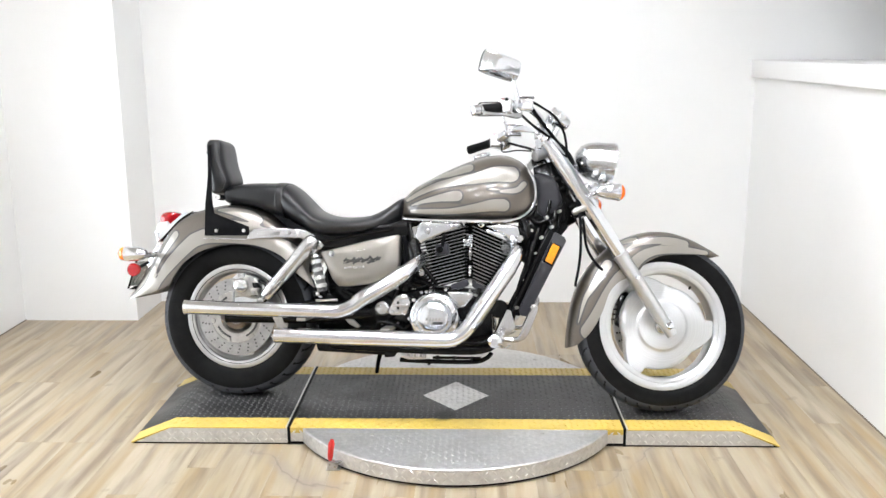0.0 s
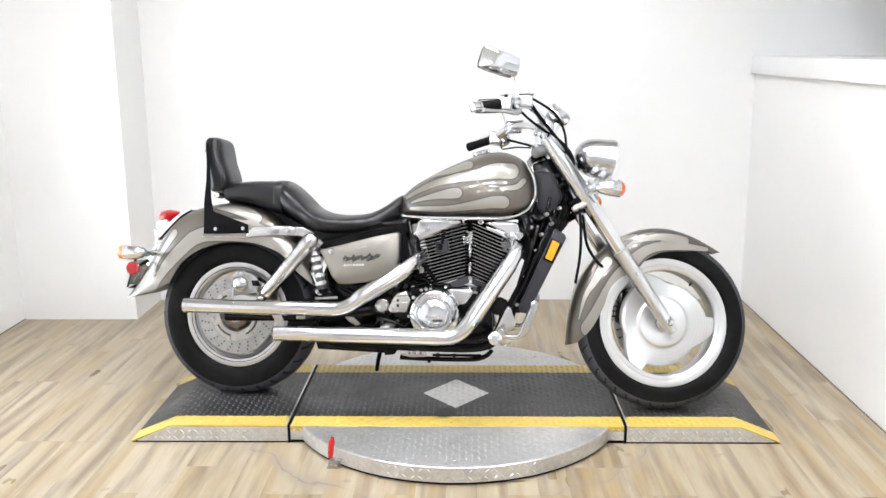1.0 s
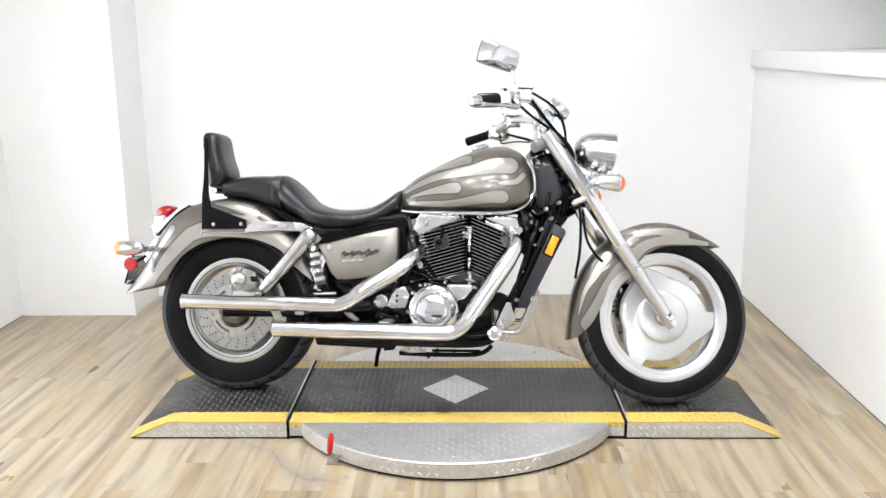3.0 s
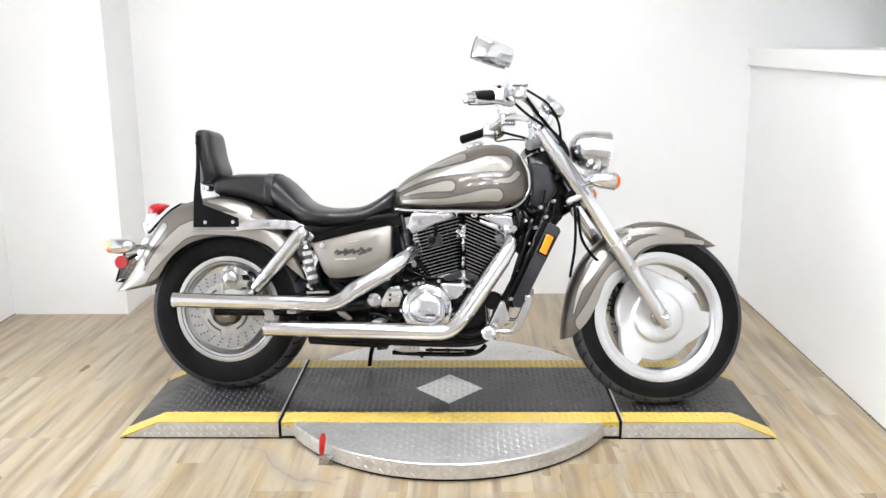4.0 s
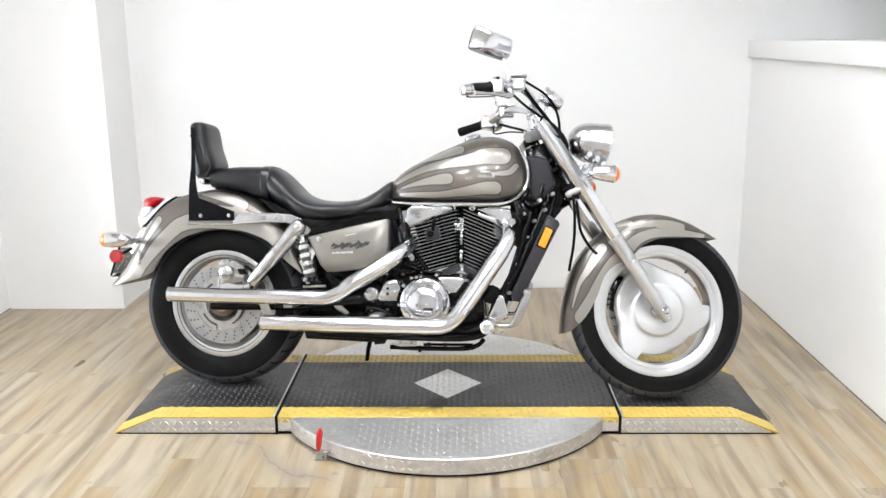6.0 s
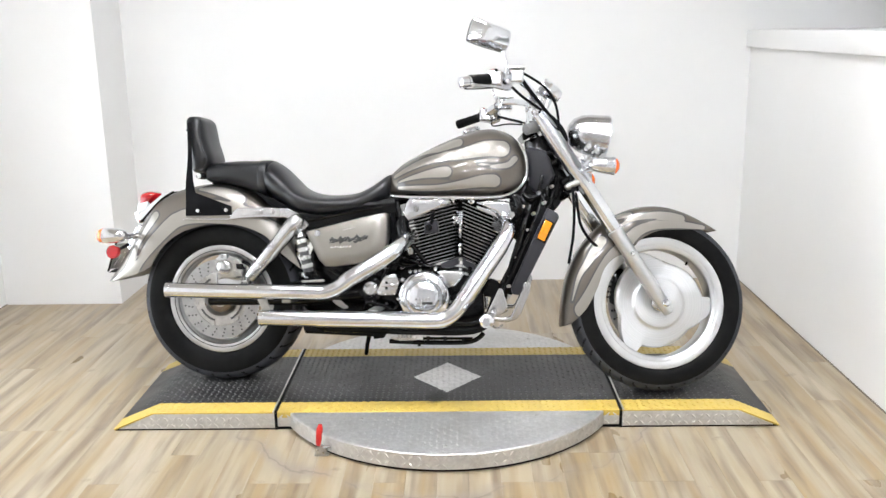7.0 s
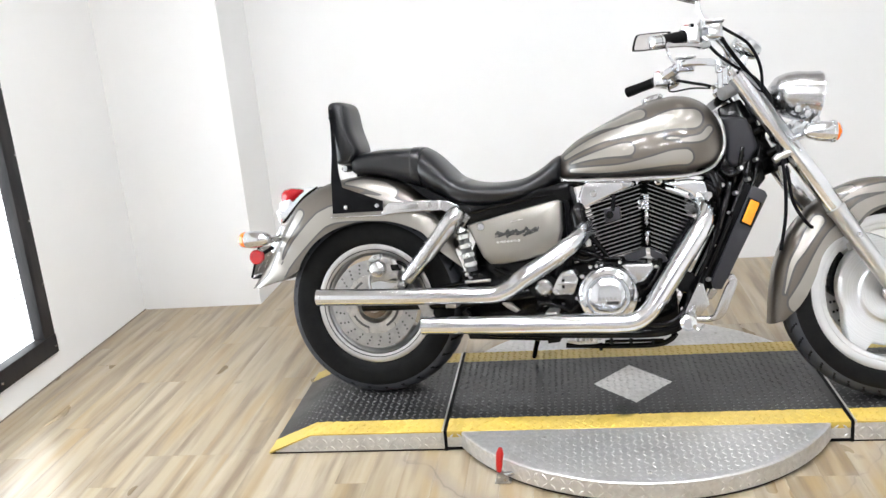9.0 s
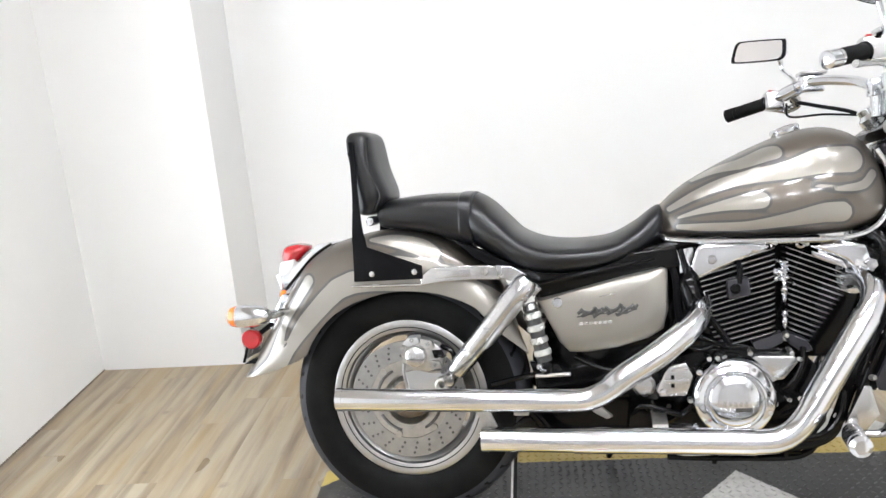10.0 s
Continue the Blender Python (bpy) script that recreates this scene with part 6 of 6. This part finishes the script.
        bp("footrest_rubber", tube([(1.0535, y + s * 0.04, 0.2877), (1.051, y + s * 0.10, 0.2862)], 0.0252, 16), SATIN, p)
        bp("pedal_arm", tube([(1.075, y, 0.283), (1.10, y, 0.280), (1.125, y, 0.282), (1.145, y, 0.292)], [0.008, 0.009, 0.009, 0.008], 10, 14), SATIN, p, "polished pedal arm")
        bp("pedal_pad", plate([(1.176, 0.417), (1.189, 0.416), (1.199, 0.404), (1.198, 0.386), (1.168, 0.306), (1.152, 0.284), (1.134, 0.276), (1.115, 0.277), (1.117, 0.287), (1.128, 0.292), (1.138, 0.312), (1.165, 0.378), (1.176, 0.394), (1.170, 0.402)], y - 0.016, y + 0.016, 0.004), BRIGHT, p, "curved polished pedal plate")
        bp("mount_rod", tube([(1.06, s * 0.12, 0.30), (1.07, y, 0.305)], 0.012, 10), BLACK, p)
        bp("peg_wire", tube([(1.06, y + s * 0.01, 0.262), (1.08, y + s * 0.03, 0.252), (1.10, y + s * 0.01, 0.262)], 0.003, 6, 12), SATIN, p)
    both(controls)
    # under the engine
    u = bp("skid_pan", plate([(0.32, 0.235), (0.66, 0.235), (0.655, 0.212), (0.61, 0.198), (0.33, 0.205)], -0.16, -0.06, 0.006), BLACK, None, "black lower frame bracket")
    bp("bracket_step", plate([(0.60, 0.225), (0.66, 0.228), (0.64, 0.195), (0.60, 0.19)], -0.165, -0.15, 0.003), BLACK, u)
    k = bp("lower_bracket", plate([(0.665, 0.218), (0.765, 0.218), (0.765, 0.188), (0.70, 0.185), (0.665, 0.192)], -0.16, -0.145, 0.003), SATIN, None, "alloy lower bracket")
    for x in (0.70, 0.72, 0.745):
        bp("bracket_bolt", lathe([(0.0, -0.168), (0.006, -0.167), (0.007, -0.16)], (x, 0, 0.203), (0, 1, 0), 8), DULL, k)
    lb = bp("lower_bar", tube([(0.66, -0.15, 0.182), (0.80, -0.15, 0.180), (0.95, -0.15, 0.184), (1.0, -0.15, 0.20), (1.02, -0.14, 0.22)], 0.009, 10, 30), BLACK, None, "black lower guard bar")
    lr = bp("lower_rod", tube([(0.79, -0.155, 0.196), (0.98, -0.155, 0.2)], 0.0055, 8), BLACK)
    for x in (0.81, 0.875, 0.945):
        bp("rod_clip", tube([(x, -0.157, 0.205), (x, -0.157, 0.185)], 0.006, 8), BLACK, lr)
    bp("drain_peg", tube([(0.775, -0.15, 0.19), (0.775, -0.15, 0.165)], 0.006, 8), BLACK, lr)
    for ob in (u, k, lb, lr):
        ob.location = (0, 0.1, -0.015)
    bp("side_stand", tube([(0.555, 0.13, 0.20), (0.525, 0.20, 0.12), (0.508, 0.262, 0.066)], [0.012, 0.009, 0.009], 12), BLACK, None, "side stand holding the leaning motorcycle")
    bp("brake_rod", tube([(0.23, -0.125, 0.37), (0.33, -0.13, 0.395), (0.42, -0.13, 0.40)], 0.007, 8, 12), BLACK)
    bp("shock_mount", plate([(0.33, 0.435), (0.40, 0.43), (0.42, 0.405), (0.34, 0.405)], -0.16, -0.13, 0.004), BLACK)
    bp("mount_stud", lathe([(0.0, -0.172), (0.008, -0.171), (0.01, -0.16), (0.01, -0.13)], (0.365, 0, 0.418), (0, 1, 0), 10), SATIN)
    bp("link_rod", tube([(0.345, -0.16, 0.40), (0.43, -0.16, 0.405)], 0.005, 8), DULL)
    bp("wiring_loom", tube([(0.66, -0.11, 0.69), (0.685, -0.125, 0.64), (0.69, -0.13, 0.56), (0.70, -0.12, 0.50)], 0.009, 8, 24), MATT)
    bp("seat_lock_cable", tube([(0.36, -0.135, 0.625), (0.5, -0.14, 0.655), (0.64, -0.125, 0.68)], 0.006, 8, 20), BLACK)




def fork_at(h, y, dx=0.0):
    """A point on a fork leg, h metres above the axle along it."""
    p = Vector((WB - 0.002, y, RF - 0.006)) + Vector((-0.5537, 0, 0.8327)) * h
    return (p.x + dx, p.y, p.z)


def front_end():
    def leg(s):
        y = s * 0.105
        f = sp("fork_leg", tube([fork_at(-0.038, y), fork_at(-0.035, y), fork_at(0.05, y), fork_at(0.30, y), fork_at(0.322, y), fork_at(0.33, y)], [0.014, 0.019, 0.0255, 0.027, 0.0305, 0.02], 24), ALLOY, None, "polished fork slider")
        sp("fork_cover", tube([fork_at(0.322, y), fork_at(0.33, y), fork_at(0.70, y), fork_at(0.83, y), fork_at(0.84, y)], [0.024, 0.029, 0.031, 0.032, 0.022], 24), CHROME, f, "chrome upper fork cover")
        sp("axle_cap", lathe([(0.0, s * 0.142), (0.010, s * 0.141), (0.014, s * 0.136), (0.014, s * 0.12), (0.022, s * 0.118), (0.022, s * 0.07)], (WB, 0, RF), (0, 1, 0), 20), CHROME, f)
        sp("fender_stay", plate([(1.535, 0.515), (1.56, 0.50), (1.555, 0.485), (1.52, 0.495)], s * 0.115, s * 0.07, 0.004), CHROME, f)
        sp("stay_bolt", lathe([(0.0, s * 0.14), (0.008, s * 0.139), (0.01, s * 0.13), (0.01, s * 0.11)], (1.542, 0, 0.505), (0, 1, 0), 8), CHROME, f)
        sp("fork_cap", tube([fork_at(0.835, y), fork_at(0.855, y)], 0.022, 20), CHROME, f)
    both(leg)
    for h, n in ((0.80, "upper"), (0.53, "lower")):
        p = Vector(fork_at(h, 0))
        m = Matrix.Translation(p) @ Matrix.Rotation(radians(-33.6), 4, "Y")
        bm = box(-0.075, 0.02, -0.10, 0.10, -0.015, 0.015, 0.010)
        bm.transform(m)
        sp("triple_clamp", bm, BLACK, None, "black %s fork clamp" % n)
    hx = Vector(fork_at(0.53, -0.12, -0.028))
    sp("clamp_boss", tube([hx + Vector((0.02, 0, 0.008)), hx, hx + Vector((-0.03, 0, -0.014)), hx + Vector((-0.042, 0, -0.022))], [0.012, 0.011, 0.014, 0.010], 14), DULL)
    # headlight
    hd = (0.985, 0, -0.13)
    c = Vector((1.462, 0, 0.955))
    b = sp("headlight", lathe([(0.0, -0.135), (0.028, -0.132), (0.052, -0.117), (0.068, -0.09), (0.0765, -0.056), (0.079, -0.017), (0.0815, 0.0), (0.082, 0.010), (0.078, 0.014)], c, hd, 56), BRIGHT, None, "chrome bullet headlight")
    sp("lens", lathe([(0.0765, 0.012), (0.065, 0.021), (0.039, 0.028), (0.0, 0.031)], c, hd, 48), CLEAR, b, "clear headlight lens")
    sp("headlight_ring", lathe([(0.0745, 0.008), (0.083, 0.007), (0.085, 0.014), (0.0765, 0.019)], c, hd, 56, loop=True), CHROME, b)
    sp("headlight_mount", plate([(1.36, 0.87), (1.43, 0.875), (1.45, 0.85), (1.43, 0.82), (1.36, 0.80), (1.33, 0.83)], -0.05, 0.05, 0.012), CHROME, b)
    for x, z in ((1.395, 0.905), (1.425, 0.89), (1.45, 0.87), (1.38, 0.86)):
        sp("mount_nut", lathe([(0.0, -0.076), (0.011, -0.075), (0.013, -0.06), (0.013, -0.04)], (x, 0, z), (0, 1, 0), 8), CHROME, b)

    def signal(s):
        y = s * 0.19
        o = sp("turn_signal", lathe([(0.0, -0.075), (0.012, -0.072), (0.022, -0.06), (0.028, -0.035), (0.031, 0.0), (0.029, 0.014)], (1.442, y, 0.815), (1, 0, -0.03), 28), CHROME, None, "chrome bullet turn signal with an amber lens")
        sp("lens", lathe([(0.029, 0.014), (0.027, 0.026), (0.018, 0.034), (0.0, 0.036)], (1.442, y, 0.815), (1, 0, -0.03), 28), AMBER, o, "amber lens")
        sp("signal_rim", lathe([(0.028, 0.008), (0.033, 0.010), (0.033, 0.018), (0.028, 0.02)], (1.442, y, 0.815), (1, 0, -0.03), 28, loop=True), CHROME, o)
        sp("stalk", tube([(1.39, y, 0.812), (1.375, s * 0.15, 0.81), (1.36, s * 0.10, 0.805)], 0.011, 10, 8), CHROME, o)
    both(signal)

    # handlebar, grips, levers, mirrors
    pts = [(0.927, -0.432, 1.066), (1.0, -0.385, 1.084), (1.045, -0.345, 1.102), (1.10, -0.255, 1.125), (1.165, -0.15, 1.108), (1.193, -0.08, 1.084), (1.20, -0.04, 1.076)]
    bar = hp("handlebar", tube(pts + [(x, -y, z) for x, y, z in pts[::-1]], 0.0135, 14, 90), CHROME, None, "wide chrome handlebar")
    for s in (-1, 1):
        hp("riser", tube([(1.195, s * 0.045, 1.0), (1.197, s * 0.045, 1.05), (1.20, s * 0.045, 1.09)], [0.018, 0.02, 0.021], 16), CHROME, bar)
        hp("riser_clamp", box(1.172, 1.23, s * 0.045 - 0.022, s * 0.045 + 0.022, 1.05, 1.095, 0.008), CHROME, bar)

    def hand_controls(s):
        a, b2 = Vector((0.927, s * 0.432, 1.066)), Vector((1.0, s * 0.385, 1.084))
        d = (b2 - a).normalized()
        hp("grip", tube([a - d * 0.002, a + d * 0.004, a + d * 0.098, a + d * 0.102], [0.015, 0.0178, 0.0178, 0.021], 18), RUBBER, bar, "black rubber grip")
        hp("bar_end", tube([a - d * 0.014, a - d * 0.011, a + d * 0.014], [0.014, 0.0188, 0.0188], 18), CHROME if s < 0 else RUBBER, bar, "chrome bar end" if s < 0 else "black bar end")
        hp("grip_band", tube([a + d * 0.016, a + d * 0.024], 0.0186, 18), CHROME if s < 0 else RUBBER, bar)
        sw = bevel(box(-0.026, 0.026, -0.022, 0.022, -0.026, 0.026), 0.009, 3)
        sw.transform(Matrix.Translation(a + d * 0.128))
        hp("switch_housing", sw, SATIN, bar, "silver switch housing")
        for k, (ox, oz) in enumerate(((-0.008, 0.03), (0.012, -0.01), (0.004, 0.028))):
            hp("switch", lathe([(0.0, 0.006), (0.006, 0.005), (0.007, 0.0)], a + d * 0.128 + Vector((ox, s * 0.012 * k, oz - 0.004)), (0, 0, 1), 10), BLACK if k else RED, bar)
        m = Vector((1.108, s * 0.27, 1.128))
        rs = bevel(box(-0.03, 0.03, -0.022, 0.022, -0.03, 0.016), 0.008, 3)
        rs.transform(Matrix.Translation(m))
        hp("master_cylinder", rs, CHROME, bar, "chrome fluid reservoir")
        lid = box(-0.035, 0.035, -0.026, 0.026, 0.0165, 0.025, 0.003)
        lid.transform(Matrix.Translation(m))
        hp("reservoir_lid", lid, SATIN, bar)
        hp("perch", tube([(1.07, s * 0.315, 1.10), (1.085, s * 0.325, 1.075), (1.06, s * 0.36, 1.062)], [0.014, 0.012, 0.01], 10, 10), SATIN, bar)
        hp("perch_clamp", tube([(1.055, s * 0.335, 1.105), (1.08, s * 0.293, 1.116)], 0.02, 14), CHROME, bar)
        drop = 0.0 if s < 0 else 0.03
        hp("lever", tube([(1.06, s * 0.36, 1.064), (1.02, s * 0.41, 1.058 + drop * 0.6), (0.985, s * 0.445, 1.052 + drop), (0.965, s * 0.468, 1.048 + drop), (0.958, s * 0.474, 1.048 + drop)], [0.009, 0.006, 0.0055, 0.006, 0.008], 10, 24), SATIN, bar, "polished hand lever")
        # mirror
        yc, roll, tall, wide = (-0.34, -8.0, 1.26, 1.0) if s < 0 else (0.42, -5.0, 0.9, 0.93)
        n = Vector((-0.56, -s * 0.83, 0.0)).normalized()
        w = Vector((0.83, -s * 0.56, 0.0)).normalized()
        up = Vector((0, 0, 1))
        c, sn = math.cos(radians(roll)), math.sin(radians(roll))
        w, up = w * c + up * sn, up * c - w * sn
        o = Vector((1.010, yc, 1.245))
        neck = o + w * 0.062 * wide - up * 0.03 * tall - n * 0.012
        foot = [(1.072, s * 0.315, 1.115), (1.078, s * 0.322, 1.14), tuple(neck + Vector((0.008, 0, -0.032))), tuple(neck)]
        st = hp("mirror", tube(foot, [0.0085, 0.0062, 0.0055, 0.007], 10, 16), CHROME, None, "chrome rear-view mirror")
        hp("mirror_nut", tube([foot[0], (1.0735, s * 0.318, 1.124)], 0.011, 6), CHROME, st)
        prof = [(-0.086, -0.030), (-0.078, -0.036), (0.060, -0.034), (0.078, -0.026), (0.084, -0.012), (0.082, 0.030), (0.076, 0.035), (-0.058, 0.035), (-0.070, 0.030), (-0.078, 0.014)]
        for _ in range(2):
            prof = [(p[0] + (q[0] - p[0]) * f, p[1] + (q[1] - p[1]) * f) for p, q in zip(prof, prof[1:] + prof[:1]) for f in (0.25, 0.75)]

        def ringed(rows):
            return [[o + w * (p * f * wide + du) + up * (q * f * tall + dv) + n * x for p, q in prof] for x, f, du, dv in rows]

        sh = skin(bmesh.new(), ringed([(0.0, 0.98, 0, 0), (-0.003, 1.0, 0, 0), (-0.010, 1.0, 0, 0), (-0.030, 0.74, 0.012, -0.002), (-0.040, 0.45, 0.026, -0.008), (-0.043, 0.12, 0.036, -0.014)]))
        hp("mirror_shell", sh, CHROME, st, "chrome mirror shell", 24)
        gl = skin(bmesh.new(), ringed([(0.0005, 0.93, 0, 0), (0.002, 0.91, 0, 0)]))
        hp("mirror_glass", gl, MIRROR, st, "mirror glass")
        rm = skin(bmesh.new(), ringed([(0.0, 0.88, 0, 0), (0.003, 0.885, 0, 0), (0.0045, 0.975, 0, 0), (0.0, 1.02, 0, 0)]), loop=True, cap=False)
        hp("mirror_rim", rm, MATT, st, "black mirror rim")
    both(hand_controls)
    # instrument
    i = lathe([(0.0, -0.046), (0.016, -0.045), (0.026, -0.036), (0.031, -0.01), (0.032, 0.03), (0.036, 0.033), (0.036, 0.041), (0.030, 0.044), (0.0, 0.044)], (1.262, 0.0, 1.122), (-0.85, 0, 0.53), 36)
    i = hp("speedometer", i, CHROME, None, "chrome speedometer housing")
    hp("dial_glass", lathe([(0.0, 0.046), (0.030, 0.0445)], (1.262, 0, 1.122), (-0.85, 0, 0.53), 32), CLEAR, i)
    hp("bezel_band", lathe([(0.0315, 0.004), (0.0345, 0.006), (0.0345, 0.014), (0.0315, 0.016)], (1.262, 0, 1.122), (-0.85, 0, 0.53), 36, loop=True), CHROME, i)
    hp("instrument_bracket", tube([(1.26, 0, 1.10), (1.235, 0, 1.04), (1.225, 0, 0.99)], 0.014, 10, 8), CHROME, i)
    # cables
    for n, r, c in (("throttle_cable", 0.005, [(1.06, -0.345, 1.085), (1.09, -0.29, 1.085), (1.14, -0.20, 1.065), (1.20, -0.13, 1.04), (1.27, -0.10, 1.0), (1.315, -0.08, 0.93), (1.29, -0.06, 0.82)]),
                    ("brake_hose", 0.0048, [(1.125, -0.285, 1.135), (1.17, -0.23, 1.125), (1.225, -0.20, 1.095), (1.262, -0.17, 1.045), (1.277, -0.14, 0.99), (1.28, -0.10, 0.93)]),
                    ("clutch_cable", 0.0052, [(1.07, 0.33, 1.085), (1.12, 0.26, 1.06), (1.18, 0.14, 1.02), (1.23, 0.06, 0.95), (1.25, 0.03, 0.86)]),
                    ("wiring_loom", 0.0068, [(1.135, -0.25, 1.115), (1.18, -0.17, 1.08), (1.24, -0.12, 1.02), (1.30, -0.09, 0.95), (1.33, -0.07, 0.86)]),
                    ("switch_wire", 0.003, [(1.06, 0.34, 1.08), (1.06, 0.31, 1.04), (1.12, 0.2, 1.03), (1.2, 0.1, 1.01)]),
                    ("brake_line", 0.0055, [(1.33, -0.10, 0.80), (1.345, -0.13, 0.72), (1.36, -0.13, 0.62), (1.40, -0.10, 0.56), (1.44, -0.06, 0.53)]),
                    ("speedometer_cable", 0.0055, [(1.325, -0.11, 0.80), (1.335, -0.14, 0.70), (1.335, -0.14, 0.58), (1.32, -0.13, 0.47)])):
        hp(n, tube(c, r, 10, 40), MATT, None, "black control cable")
    sp("ignition_lock", tube([(1.20, -0.08, 0.975), (1.155, -0.105, 0.955), (1.15, -0.108, 0.953)], [0.02, 0.02, 0.013], 16), surface("grey_plastic", (0.16, 0.16, 0.165), (0.2, 0.2, 0.2), 0.4), None, "grey plastic cover below the bar")
    for h in (0.50, 0.54, 0.62, 0.66):
        p = Vector(fork_at(h, -0.06, -0.06))
        sp("fork_fitting", tube([p, p + Vector((0.02, -0.02, 0.01))], 0.014, 10), BLACK)


rear_wheel()
front_wheel()
bodywork()
seating()
tail()
exhaust()
engine()
chassis()
front_end()


# ---- floor planks, last ----
def planks():
    floor = bpy.data.objects["floor"]
    w, length = 0.102, 1.22
    meshes = {}

    def mesh(ww, ll):
        key = (round(ww, 3), round(ll, 3))
        if key not in meshes:
            e = 0.0003
            v = [(0, 0, -0.006), (ww, 0, -0.006), (ww, ll, -0.006), (0, ll, -0.006), (0, 0, -e), (ww, 0, -e), (ww, ll, -e), (0, ll, -e), (e, e, 0), (ww - e, e, 0), (ww - e, ll - e, 0), (e, ll - e, 0)]
            f = [(0, 1, 5, 4), (1, 2, 6, 5), (2, 3, 7, 6), (3, 0, 4, 7), (4, 5, 9, 8), (5, 6, 10, 9), (6, 7, 11, 10), (7, 4, 8, 11), (8, 9, 10, 11)]
            me = bpy.data.meshes.new("plank")
            me.from_pydata(v, [], f)
            me.materials.append(PLANK)
            meshes[key] = me
        return meshes[key]

    rng = random.Random(4)
    x, row = X0, 0
    while x < X1 - 0.01:
        ww = min(w, X1 - x)
        y = YB - rng.choice((0.0, 0.2, 0.4, 0.6, 0.8, 1.0))
        while y < Y1:
            a, b = max(y, YB), min(y + length, Y1)
            a, b = round(a, 2), round(b, 2)
            if b - a > 0.02:
                ob = new("plank", mesh(ww - 0.0003, b - a - 0.0003))
                ob.location = (x, a, 0)
                ob.parent = floor
            y += length
        x += w


planks()
